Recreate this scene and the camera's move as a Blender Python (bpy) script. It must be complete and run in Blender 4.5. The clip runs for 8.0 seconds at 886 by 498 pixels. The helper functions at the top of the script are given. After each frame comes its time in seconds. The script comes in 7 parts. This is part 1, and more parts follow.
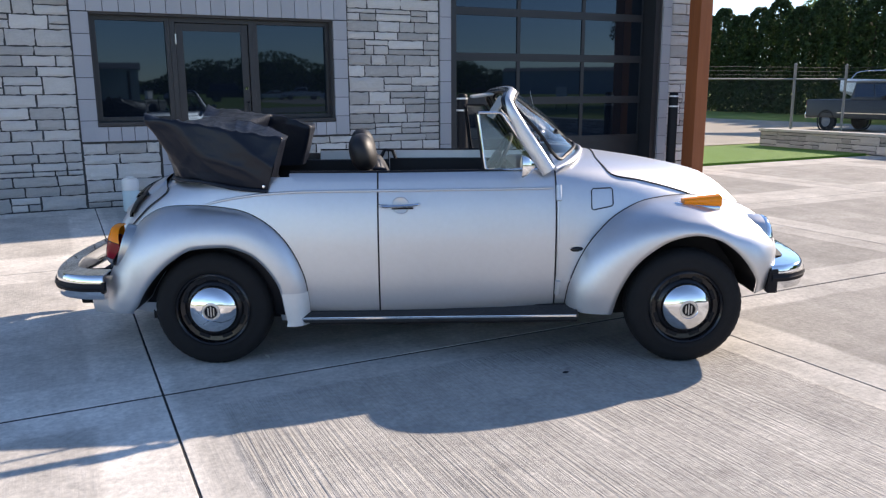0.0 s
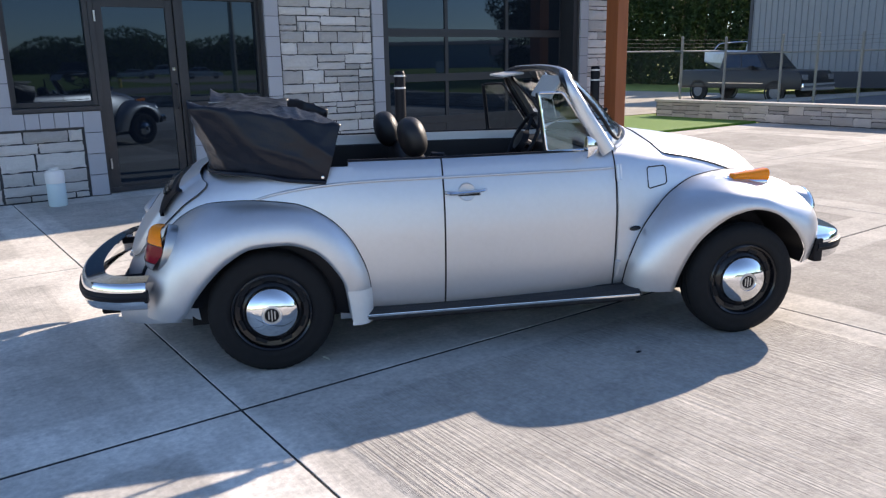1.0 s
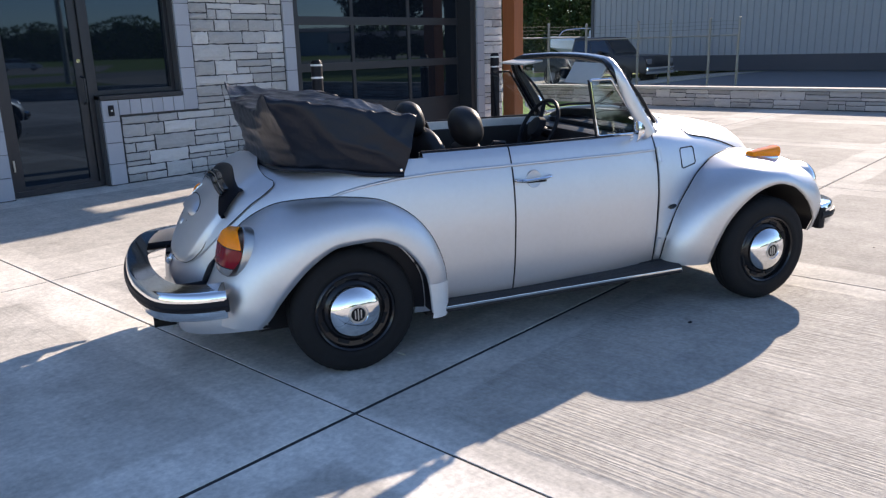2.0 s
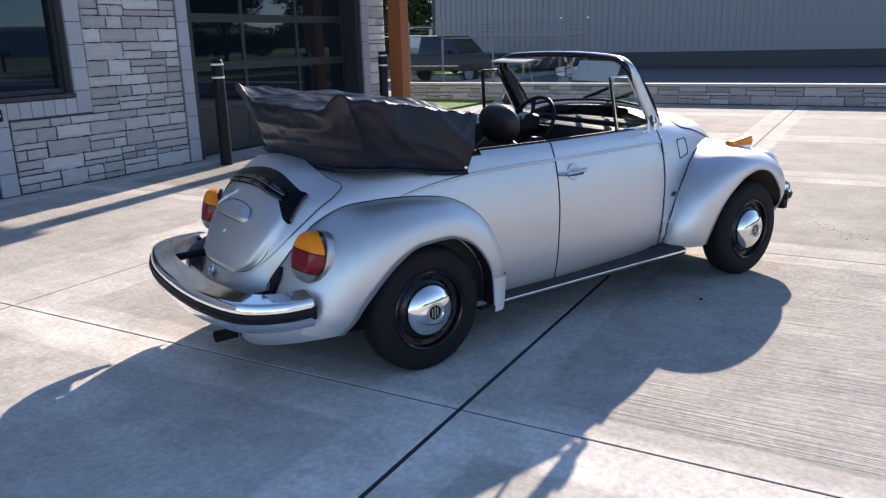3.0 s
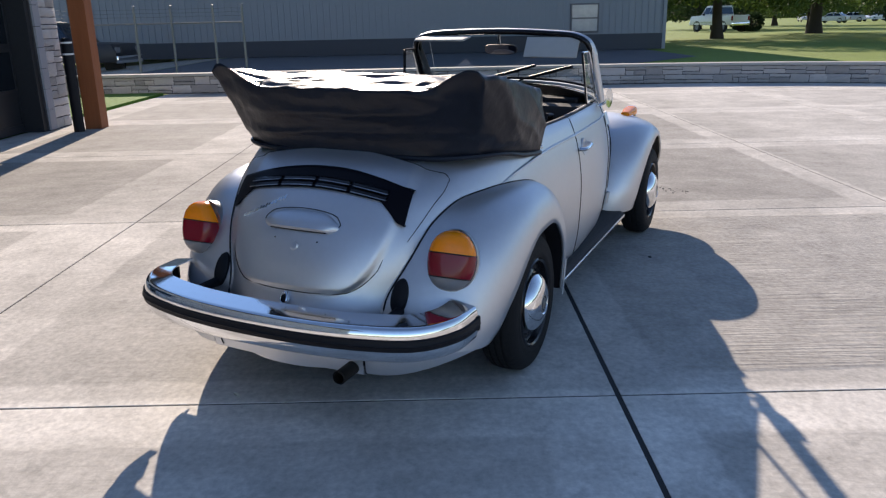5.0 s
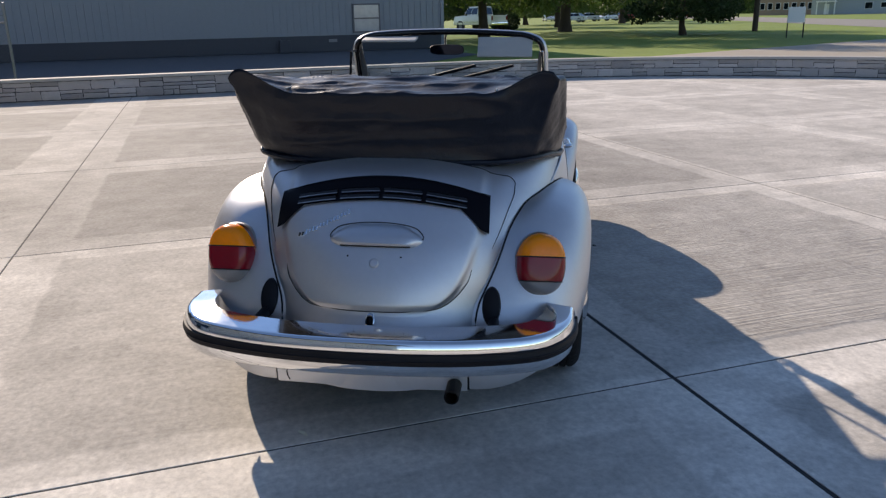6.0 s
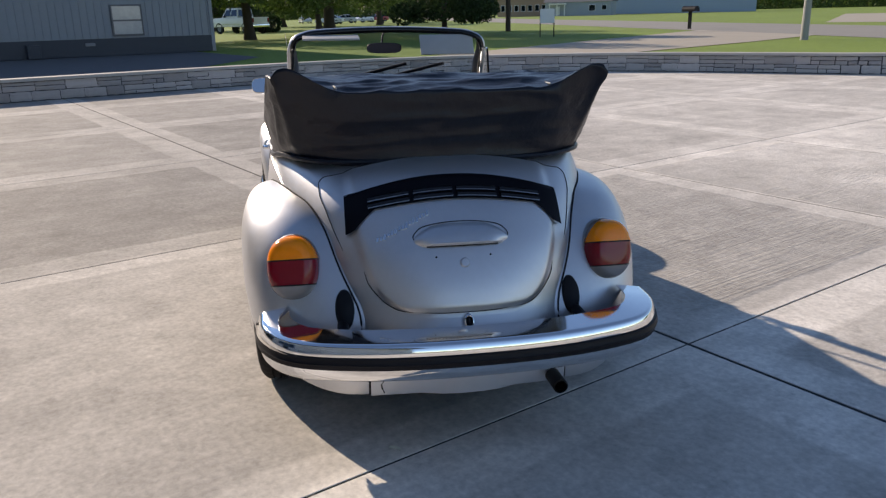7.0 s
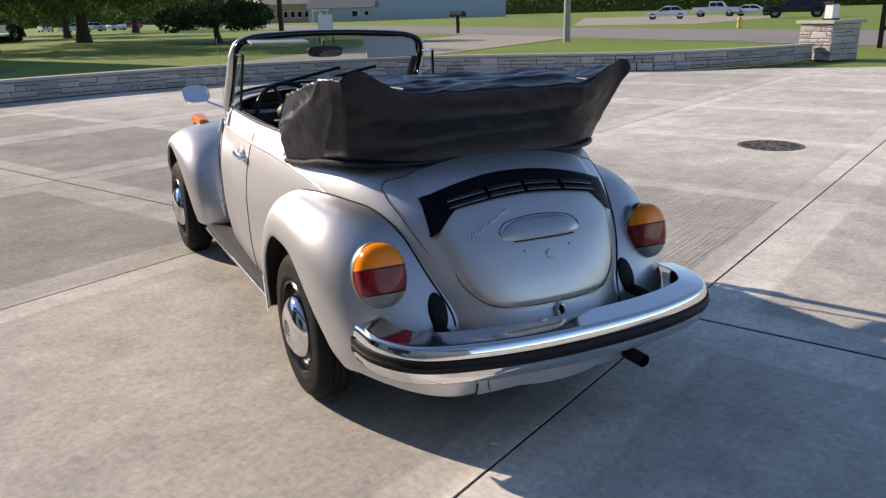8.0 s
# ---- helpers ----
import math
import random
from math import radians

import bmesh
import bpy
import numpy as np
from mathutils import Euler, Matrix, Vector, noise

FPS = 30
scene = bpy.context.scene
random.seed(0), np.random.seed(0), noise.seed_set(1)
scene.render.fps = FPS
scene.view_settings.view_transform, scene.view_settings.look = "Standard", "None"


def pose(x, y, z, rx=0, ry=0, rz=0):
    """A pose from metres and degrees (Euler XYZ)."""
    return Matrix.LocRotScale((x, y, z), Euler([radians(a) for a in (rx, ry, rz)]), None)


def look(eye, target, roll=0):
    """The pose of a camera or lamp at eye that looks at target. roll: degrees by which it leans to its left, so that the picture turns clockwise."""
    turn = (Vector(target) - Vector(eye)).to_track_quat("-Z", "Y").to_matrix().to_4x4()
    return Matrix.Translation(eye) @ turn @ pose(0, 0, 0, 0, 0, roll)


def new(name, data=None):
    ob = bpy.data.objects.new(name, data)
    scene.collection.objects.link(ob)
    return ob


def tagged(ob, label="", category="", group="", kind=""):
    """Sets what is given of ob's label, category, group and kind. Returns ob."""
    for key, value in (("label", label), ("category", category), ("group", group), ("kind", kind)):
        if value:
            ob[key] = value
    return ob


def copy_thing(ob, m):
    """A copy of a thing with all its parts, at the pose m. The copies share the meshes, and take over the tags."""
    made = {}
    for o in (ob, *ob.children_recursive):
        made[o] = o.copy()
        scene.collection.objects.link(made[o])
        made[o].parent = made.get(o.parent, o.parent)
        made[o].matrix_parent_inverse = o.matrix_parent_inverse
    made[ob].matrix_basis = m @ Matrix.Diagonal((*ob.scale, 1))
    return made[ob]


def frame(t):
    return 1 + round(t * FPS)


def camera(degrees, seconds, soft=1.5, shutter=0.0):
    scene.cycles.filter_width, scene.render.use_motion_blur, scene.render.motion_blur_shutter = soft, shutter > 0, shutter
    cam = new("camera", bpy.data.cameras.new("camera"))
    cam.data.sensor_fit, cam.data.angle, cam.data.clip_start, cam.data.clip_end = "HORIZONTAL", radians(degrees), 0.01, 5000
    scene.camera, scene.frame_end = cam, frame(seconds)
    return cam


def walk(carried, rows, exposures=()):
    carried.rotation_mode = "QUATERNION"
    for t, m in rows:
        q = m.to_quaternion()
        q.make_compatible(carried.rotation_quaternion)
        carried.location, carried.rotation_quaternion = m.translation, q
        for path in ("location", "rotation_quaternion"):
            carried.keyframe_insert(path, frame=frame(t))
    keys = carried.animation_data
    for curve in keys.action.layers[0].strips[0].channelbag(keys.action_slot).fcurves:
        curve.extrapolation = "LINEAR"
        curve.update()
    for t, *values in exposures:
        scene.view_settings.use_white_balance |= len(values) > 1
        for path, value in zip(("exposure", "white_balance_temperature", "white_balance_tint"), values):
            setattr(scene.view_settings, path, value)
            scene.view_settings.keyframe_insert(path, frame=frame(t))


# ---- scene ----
cam = camera(60.1, 8.0, soft=1.3)
METRES, EYE, TILT, LEAN, TURN = 8.62, 1.392, -0.5, 0.0, -26.5
ROWS = [
    (0.0, 0.0, 0.0, 0.0, -0.06, -11.25, 0.28),
    (0.5, -0.0518, 0.016, 0.0016, -4.51, -12.21, 0.66),
    (1.0, -0.1098, 0.0268, 0.0046, -9.78, -13.16, 1.14),
    (1.5, -0.1698, 0.0435, 0.0062, -15.58, -13.88, 1.54),
    (3.0, -0.3465, 0.1133, 0.0127, -34.44, -14.83, 1.74),
    (3.5, -0.39, 0.1579, 0.0111, -40.98, -15.14, 1.6),
    (4.0, -0.433, 0.205, 0.0113, -48.07, -15.63, 1.5),
    (4.5, -0.4576, 0.26, 0.0091, -55.79, -16.03, 1.53),
    (6.0, -0.5057, 0.4467, 0.0144, -81.2, -16.85, 1.7),
    (6.5, -0.5122, 0.5106, 0.0144, -89.98, -17.02, 1.67),
    (7.0, -0.5033, 0.5743, 0.0154, -98.92, -17.25, 1.77),
    (7.5, -0.4945, 0.6358, 0.0165, -107.76, -17.4, 1.9),
    (8.0, -0.4691, 0.6926, 0.0168, -116.04, -17.39, 1.98),
]
EXPOSURES = [(0.0, 0.86, 6650, 15), (1.5, 0.92, 6650, 15), (3.5, 0.70, 6600, 15), (4.5, 0.54, 6600, 15), (6.5, 0.26, 6900, 15), (8.0, 0.27, 6950, 15)]
walk(cam, [(t, pose(0, 0, EYE, TILT, LEAN, TURN) @ pose(METRES * x, METRES * y, METRES * z, 90 + pitch, roll, yaw)) for t, x, y, z, yaw, pitch, roll in ROWS], EXPOSURES)

# ---------------------------------------------------------------- light
SUN_AZ, SUN_EL = 7.3, 26.0            # degrees from +x towards +y, and above the horizon
world = bpy.data.worlds.new("sky")
scene.world = world
world.use_nodes = True
wn = world.node_tree.nodes
wn.clear()
sky = wn.new("ShaderNodeTexSky")
sky.sky_type = 'NISHITA'
sky.sun_disc = False
sky.sun_elevation = radians(SUN_EL)
sky.sun_rotation = radians(90 - SUN_AZ)
sky.altitude = 1500
sky.air_density, sky.dust_density, sky.ozone_density = 1.0, 0.0, 2.6
bg = wn.new("ShaderNodeBackground")
bg.inputs["Strength"].default_value = 0.135
wout = wn.new("ShaderNodeOutputWorld")
world.node_tree.links.new(sky.outputs[0], bg.inputs[0])
world.node_tree.links.new(bg.outputs[0], wout.inputs[0])

sun = new("sun", bpy.data.lights.new("sun", 'SUN'))
sun.data.energy, sun.data.angle, sun.data.color = 5.0, radians(0.55), (1.0, 0.88, 0.73)
SUN_WAY = Vector((math.cos(radians(SUN_EL)) * math.cos(radians(SUN_AZ)),
                  math.cos(radians(SUN_EL)) * math.sin(radians(SUN_AZ)), math.sin(radians(SUN_EL))))
sun.matrix_world = look(SUN_WAY * 60, (0, 0, 0))


# ---------------------------------------------------------------- materials
def material(name, color, rough=0.6, metal=0.0, noise_scale=0.0, noise_amount=0.0, bump=0.0, bump_scale=60.0,
             random_amount=0.0, island_amount=0.0, coat=0.0, big_scale=0.0, big_amount=0.0, transmission=0.0, ior=1.45,
             stretch=None, rough_var=0.0, emission=0.0):
    """A principled material whose colour varies at two scales, with fine relief."""
    m = bpy.data.materials.new(name)
    m.use_nodes = True
    nt = m.node_tree
    p = nt.nodes["Principled BSDF"]
    p.inputs["Base Color"].default_value = (*color, 1)
    p.inputs["Roughness"].default_value = rough
    p.inputs["Metallic"].default_value = metal
    p.inputs["IOR"].default_value = ior
    p.inputs["Coat Weight"].default_value = coat
    p.inputs["Coat Roughness"].default_value = 0.08
    p.inputs["Transmission Weight"].default_value = transmission
    if emission:
        p.inputs["Emission Color"].default_value = (*color, 1)
        p.inputs["Emission Strength"].default_value = emission
    co = nt.nodes.new("ShaderNodeTexCoord").outputs["Object"]
    if stretch:
        mp = nt.nodes.new("ShaderNodeMapping")
        mp.inputs["Scale"].default_value = stretch
        nt.links.new(co, mp.inputs[0])
        co = mp.outputs[0]
    value = None

    def add(v, w):
        nonlocal value
        s = nt.nodes.new("ShaderNodeMath")
        s.operation = 'MULTIPLY_ADD'
        nt.links.new(v, s.inputs[0])
        s.inputs[1].default_value = 2 * w
        if value is None:
            s.inputs[2].default_value = 1 - w
        else:
            off = nt.nodes.new("ShaderNodeMath")
            off.operation = 'SUBTRACT'
            nt.links.new(value, off.inputs[0])
            off.inputs[1].default_value = w
            nt.links.new(off.outputs[0], s.inputs[2])
        value = s.outputs[0]

    def tex(scale, detail):
        n = nt.nodes.new("ShaderNodeTexNoise")
        n.inputs["Scale"].default_value, n.inputs["Detail"].default_value = scale, detail
        n.inputs["Roughness"].default_value = 0.62
        nt.links.new(co, n.inputs["Vector"])
        return n.outputs[0]
    if noise_amount:
        add(tex(noise_scale, 6), noise_amount)
    if big_amount:
        add(tex(big_scale, 4), big_amount)
    if random_amount:
        add(nt.nodes.new("ShaderNodeObjectInfo").outputs["Random"], random_amount)
    if island_amount:
        add(nt.nodes.new("ShaderNodeNewGeometry").outputs["Random Per Island"], island_amount)
    if value is not None:
        mul = nt.nodes.new("ShaderNodeVectorMath")
        mul.operation = 'SCALE'
        mul.inputs[0].default_value = color
        nt.links.new(value, mul.inputs["Scale"])
        nt.links.new(mul.outputs[0], p.inputs["Base Color"])
    if rough_var:
        r = nt.nodes.new("ShaderNodeMath")
        r.operation = 'MULTIPLY_ADD'
        nt.links.new(tex(max(noise_scale, 4), 4), r.inputs[0])
        r.inputs[1].default_value, r.inputs[2].default_value = 2 * rough_var, rough - rough_var
        nt.links.new(r.outputs[0], p.inputs["Roughness"])
    if bump:
        b = nt.nodes.new("ShaderNodeBump")
        b.inputs["Strength"].default_value, b.inputs["Distance"].default_value = bump, 0.02
        nt.links.new(tex(bump_scale, 5), b.inputs["Height"])
        nt.links.new(b.outputs[0], p.inputs["Normal"])
    return m


PAINT = material("silver_paint", (0.62, 0.63, 0.655), 0.42, 0.86, 40, 0.05, coat=0.08, big_scale=3, big_amount=0.04, rough_var=0.03)
CHROME = material("chrome", (0.82, 0.83, 0.84), 0.07, 1.0, 30, 0.04, rough_var=0.03)
STEEL = material("satin_steel", (0.55, 0.55, 0.54), 0.35, 1.0, 30, 0.1)
BLACK = material("black_trim", (0.010, 0.010, 0.013), 0.5, 0, 30, 0.2)
GLOSSBLACK = material("black_enamel", (0.008, 0.008, 0.010), 0.2, 0, 20, 0.2)
RIBBED = material("ribbed_rubber_mat", (0.028, 0.028, 0.031), 0.8, 0, 30, 0.25, bump=0.5, bump_scale=30, stretch=(0.05, 6, 6))
RUBBER = material("tyre_rubber", (0.013, 0.013, 0.014), 0.75, 0, 25, 0.25, bump=0.15, bump_scale=90)
SEAMGAP = material("panel_gap", (0.01, 0.01, 0.012), 0.8)
VINYL = material("black_vinyl_cover", (0.0075, 0.0100, 0.0175), 0.35, 0, 8, 0.25, bump=0.22, bump_scale=16, rough_var=0.08)
for m in (RUBBER, BLACK):
    m.node_tree.nodes["Principled BSDF"].inputs["Specular IOR Level"].default_value = 0.22
VINYL.node_tree.nodes["Principled BSDF"].inputs["Specular IOR Level"].default_value = 0.36
GRILLE = material("satin_black_grille", (0.004, 0.004, 0.007), 0.32, 0, 20, 0.2)
GRILLE.node_tree.nodes["Principled BSDF"].inputs["Specular IOR Level"].default_value = 0.12
LEATHER = material("black_leatherette", (0.012, 0.012, 0.014), 0.5, 0, 40, 0.2, bump=0.12, bump_scale=180)
CARPET = material("dark_carpet", (0.02, 0.021, 0.025), 0.95, 0, 120, 0.4, bump=0.3, bump_scale=250)
AMBER = material("amber_lens", (0.95, 0.26, 0.003), 0.16, 0, 60, 0.1)
REDLENS = material("red_lens", (0.20, 0.003, 0.012), 0.14, 0, 60, 0.12)
CLEARLENS = material("reversing_lens", (0.20, 0.20, 0.21), 0.18, 0, 60, 0.1, coat=0.2)


def thin_glass(name, tint):
    """A thin clear pane: mostly see-through, with a true mirror gloss at its angle."""
    m = bpy.data.materials.new(name)
    m.use_nodes = True
    nt = m.node_tree
    nt.nodes.remove(nt.nodes["Principled BSDF"])
    clear, gloss, mix, fr, pw, amount = (nt.nodes.new(k) for k in ("ShaderNodeBsdfTransparent", "ShaderNodeBsdfGlossy", "ShaderNodeMixShader", "ShaderNodeLayerWeight", "ShaderNodeMath", "ShaderNodeMath"))
    clear.inputs[0].default_value = (*tint, 1)
    gloss.inputs["Roughness"].default_value = 0.01
    fr.inputs["Blend"].default_value = 0.5
    pw.operation, amount.operation = 'POWER', 'MULTIPLY_ADD'
    nt.links.new(fr.outputs["Facing"], pw.inputs[0])
    pw.inputs[1].default_value = 5.0
    nt.links.new(pw.outputs[0], amount.inputs[0])
    amount.inputs[1].default_value, amount.inputs[2].default_value = 0.85, 0.10
    nt.links.new(amount.outputs[0], mix.inputs[0])
    nt.links.new(clear.outputs[0], mix.inputs[1])
    nt.links.new(gloss.outputs[0], mix.inputs[2])
    nt.links.new(mix.outputs[0], nt.nodes["Material Output"].inputs[0])
    return m


GLASS = thin_glass("car_glass", (0.84, 0.90, 0.91))
MIRROR = material("mirror_glass", (0.9, 0.9, 0.9), 0.02, 1.0)


def concrete_material():
    """Broom-finished slabs: fine grooves along y, a smoother paler border, blotches."""
    m = bpy.data.materials.new("broom_finished_concrete")
    m.use_nodes = True
    nt = m.node_tree
    p = nt.nodes["Principled BSDF"]
    p.inputs["Roughness"].default_value = 0.86
    p.inputs["Specular IOR Level"].default_value = 0.14
    co = nt.nodes.new("ShaderNodeTexCoord").outputs["Object"]
    geo = nt.nodes.new("ShaderNodeNewGeometry").outputs["Position"]

    def tex(vec, scale, detail, stretch=None, rough=0.6):
        if stretch:
            mp = nt.nodes.new("ShaderNodeMapping")
            mp.inputs["Scale"].default_value = stretch
            nt.links.new(vec, mp.inputs[0])
            vec = mp.outputs[0]
        n = nt.nodes.new("ShaderNodeTexNoise")
        n.inputs["Scale"].default_value, n.inputs["Detail"].default_value, n.inputs["Roughness"].default_value = scale, detail, rough
        nt.links.new(vec, n.inputs["Vector"])
        return n.outputs[0]

    def op(kind, a, b, c=None):
        n = nt.nodes.new("ShaderNodeMath")
        n.operation = kind
        for i, v in enumerate((a, b, c)):
            if v is None:
                continue
            if isinstance(v, (int, float)):
                n.inputs[i].default_value = v
            else:
                nt.links.new(v, n.inputs[i])
        return n.outputs[0]
    sep = nt.nodes.new("ShaderNodeSeparateXYZ")
    nt.links.new(co, sep.inputs[0])
    wob = op('MULTIPLY_ADD', tex(geo, 3.5, 4), 0.10, -0.05)
    edge = op('MAXIMUM', op('SUBTRACT', op('ABSOLUTE', sep.outputs[0], 0), 1.31), op('SUBTRACT', op('ABSOLUTE', sep.outputs[1], 0), 1.20))
    edge = op('ADD', edge, wob)
    ramp = nt.nodes.new("ShaderNodeMapRange")
    ramp.inputs["From Min"].default_value, ramp.inputs["From Max"].default_value = -0.016, 0.016
    nt.links.new(edge, ramp.inputs["Value"])
    far = nt.nodes.new("ShaderNodeMapRange")
    far.inputs["From Min"].default_value, far.inputs["From Max"].default_value = 3.25, 3.45
    sep2 = nt.nodes.new("ShaderNodeSeparateXYZ")
    nt.links.new(geo, sep2.inputs[0])
    nt.links.new(sep2.outputs[0], far.inputs["Value"])
    patchy = op('MULTIPLY_ADD', tex(geo, 0.55, 3), 2.2, -0.35)
    border = op('MULTIPLY', op('MULTIPLY', ramp.outputs[0], op('MINIMUM', op('MAXIMUM', patchy, 0.55), 1.0)), op('MULTIPLY_ADD', far.outputs[0], 0.35, 0.65))
    yard = nt.nodes.new("ShaderNodeMapRange")          # the southern pours have hardly any border
    yard.inputs["From Min"].default_value, yard.inputs["From Max"].default_value = 0.3, 0.8
    yard.inputs["To Min"].default_value, yard.inputs["To Max"].default_value = 0.45, 1.0
    nt.links.new(sep2.outputs[1], yard.inputs["Value"])
    border = op('MULTIPLY', border, yard.outputs[0])
    broom = tex(geo, 1.0, 3, (60, 1.1, 1), 0.65)
    streak = tex(geo, 1.0, 3, (9, 0.7, 1))
    blotch = tex(geo, 0.45, 5)
    fine = tex(geo, 34, 5)
    rnd = nt.nodes.new("ShaderNodeObjectInfo").outputs["Random"]
    south = nt.nodes.new("ShaderNodeMapRange")        # brooming fades towards the building
    south.inputs["From Min"].default_value, south.inputs["From Max"].default_value = 3.3, 4.3
    south.inputs["To Min"].default_value, south.inputs["To Max"].default_value = 1.0, 0.14
    # one slab was broomed most deeply
    nt.links.new(op('MAXIMUM', sep2.outputs[1], op('MULTIPLY_ADD', op('ABSOLUTE', op('SUBTRACT', sep2.outputs[0], 1.85), 0), 4, -2.4)), south.inputs["Value"])
    v = op('ADD', op('MULTIPLY', op('SUBTRACT', broom, 0.5), op('MULTIPLY', south.outputs[0], 0.10)), 1.0)
    v = op('MULTIPLY', v, op('MULTIPLY_ADD', streak, 0.18, 0.91))
    v = op('MULTIPLY', v, op('MULTIPLY_ADD', blotch, 0.50, 0.75))
    v = op('MULTIPLY', v, op('MULTIPLY_ADD', fine, 0.80, 0.60))
    cloud = tex(geo, 1.9, 6, (1, 0.7, 1), 0.68)
    v = op('MULTIPLY', v, op('MULTIPLY_ADD', cloud, 0.76, 0.62))
    spots = nt.nodes.new("ShaderNodeMapRange")
    spots.inputs["From Min"].default_value, spots.inputs["From Max"].default_value = 0.56, 0.74
    spots.inputs["To Min"].default_value, spots.inputs["To Max"].default_value = 1.0, 0.64
    nt.links.new(tex(geo, 5.5, 7, None, 0.72), spots.inputs["Value"])
    v = op('MULTIPLY', v, spots.outputs[0])
    v = op('MULTIPLY', v, op('MULTIPLY_ADD', tex(geo, 11, 4, None, 0.7), 0.40, 0.80))
    place_tone = nt.nodes.new("ShaderNodeMapRange")         # paler slabs to the south and west, with uneven sun brightness put into the colour
    place_tone.inputs["From Min"].default_value, place_tone.inputs["From Max"].default_value = -0.6, 1.6
    place_tone.inputs["To Min"].default_value, place_tone.inputs["To Max"].default_value = 1.30, 0.82
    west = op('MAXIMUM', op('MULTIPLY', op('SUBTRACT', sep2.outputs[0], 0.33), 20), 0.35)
    nt.links.new(op('MINIMUM', west, op('MULTIPLY_ADD', tex(geo, 0.6, 3), 1.6, op('SUBTRACT', sep2.outputs[1], 0.8))), place_tone.inputs["Value"])
    v = op('MULTIPLY', v, place_tone.outputs[0])

    def step(val, a, b, lo, hi):
        r = nt.nodes.new("ShaderNodeMapRange")
        r.inputs["From Min"].default_value, r.inputs["From Max"].default_value = a, b
        r.inputs["To Min"].default_value, r.inputs["To Max"].default_value = lo, hi
        nt.links.new(val, r.inputs["Value"])
        return r.outputs[0]
    middle = step(op('ABSOLUTE', op('SUBTRACT', sep2.outputs[0], 1.85), 0), 1.42, 1.6, 1.0, 0.0)
    v = op('MULTIPLY', v, op('MULTIPLY_ADD', op('MULTIPLY', middle, step(sep2.outputs[1], 3.5, 3.7, 0.0, 1.0)), 0.20, 1.0))
    v = op('MULTIPLY', v, step(tex(geo, 2.6, 8, None, 0.78), 0.38, 0.62, 0.88, 1.10))
    v = op('MULTIPLY', v, step(sep2.outputs[0], 3.3, 3.42, 1.05, 0.90))       # uneven scatter of sunlight, put into the colour: darker to the east
    v = op('MULTIPLY', v, op('MULTIPLY_ADD', rnd, 0.14, 0.93))
    v = op('MULTIPLY', v, op('MULTIPLY_ADD', border, 0.46, 0.88))
    mul = nt.nodes.new("ShaderNodeVectorMath")
    mul.operation = 'SCALE'
    mul.inputs[0].default_value = (0.50, 0.475, 0.435)
    nt.links.new(v, mul.inputs["Scale"])
    nt.links.new(mul.outputs[0], p.inputs["Base Color"])
    b = nt.nodes.new("ShaderNodeBump")
    b.inputs["Strength"].default_value, b.inputs["Distance"].default_value = 0.85, 0.010
    patch = tex(geo, 0.9, 2, (1, 0.5, 1))
    deep = op('MULTIPLY', op('MULTIPLY_ADD', ramp.outputs[0], -0.85, 1.0), op('MULTIPLY', south.outputs[0], op('MULTIPLY_ADD', patch, 1.5, 0.25)))
    nt.links.new(op('ADD', op('MULTIPLY', broom, deep), op('MULTIPLY', fine, 0.25)), b.inputs["Height"])
    nt.links.new(b.outputs[0], p.inputs["Normal"])
    return m


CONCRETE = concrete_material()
JOINT = material("joint_filler", (0.03, 0.03, 0.032), 0.9, 0, 20, 0.3)
STONE = material("grey_limestone", (0.63, 0.62, 0.605), 0.85, 0, 14, 0.22, bump=0.9, bump_scale=30, random_amount=0.26, big_scale=4, big_amount=0.14)
STONE_SET = material("grey_limestone_set", (0.63, 0.62, 0.605), 0.85, 0, 14, 0.16, bump=0.6, bump_scale=38, island_amount=0.16)
GARDENSTONE = material("warm_grey_wall_stone", (0.44, 0.41, 0.395), 0.85, 0, 14, 0.18, bump=0.6, bump_scale=38, random_amount=0.26)
GARDENSTONE_SET = material("warm_grey_wall_stone_set", (0.44, 0.41, 0.395), 0.85, 0, 14, 0.18, bump=0.6, bump_scale=38, island_amount=0.26)
TRIMSTONE = material("smooth_grey_block", (0.37, 0.385, 0.42), 0.8, 0, 10, 0.10, bump=0.25, bump_scale=60, random_amount=0.07)
MORTAR = material("dark_mortar", (0.062, 0.063, 0.067), 0.95, 0, 30, 0.3, bump=0.3)
CAPSTONE = material("cast_stone_cap", (0.42, 0.40, 0.37), 0.8, 0, 12, 0.12, bump=0.2)
ALU = material("dark_bronze_aluminium", (0.035, 0.037, 0.042), 0.4, 0.3, 20, 0.15)
DARKGLASS = material("tinted_glazing", (0.006, 0.009, 0.014), 0.02, 0, ior=1.6)
DARKGLASS.node_tree.nodes["Principled BSDF"].inputs["Specular Tint"].default_value = (0.50, 0.72, 1.0, 1)
TIMBER = material("stained_cedar", (0.30, 0.095, 0.032), 0.6, 0, 12, 0.35, bump=0.3, bump_scale=30, stretch=(1, 1, 0.08))
GRASS = material("lawn", (0.165, 0.235, 0.030), 0.9, 0, 3.0, 0.35, bump=0.6, bump_scale=40, big_scale=0.12, big_amount=0.3)
TURF = material("bright_turf", (0.10, 0.20, 0.018), 0.85, 0, 20, 0.35, bump=0.6, bump_scale=120)
ASPHALT = material("worn_asphalt", (0.25, 0.235, 0.21), 0.9, 0, 6, 0.2, big_scale=0.3, big_amount=0.12)
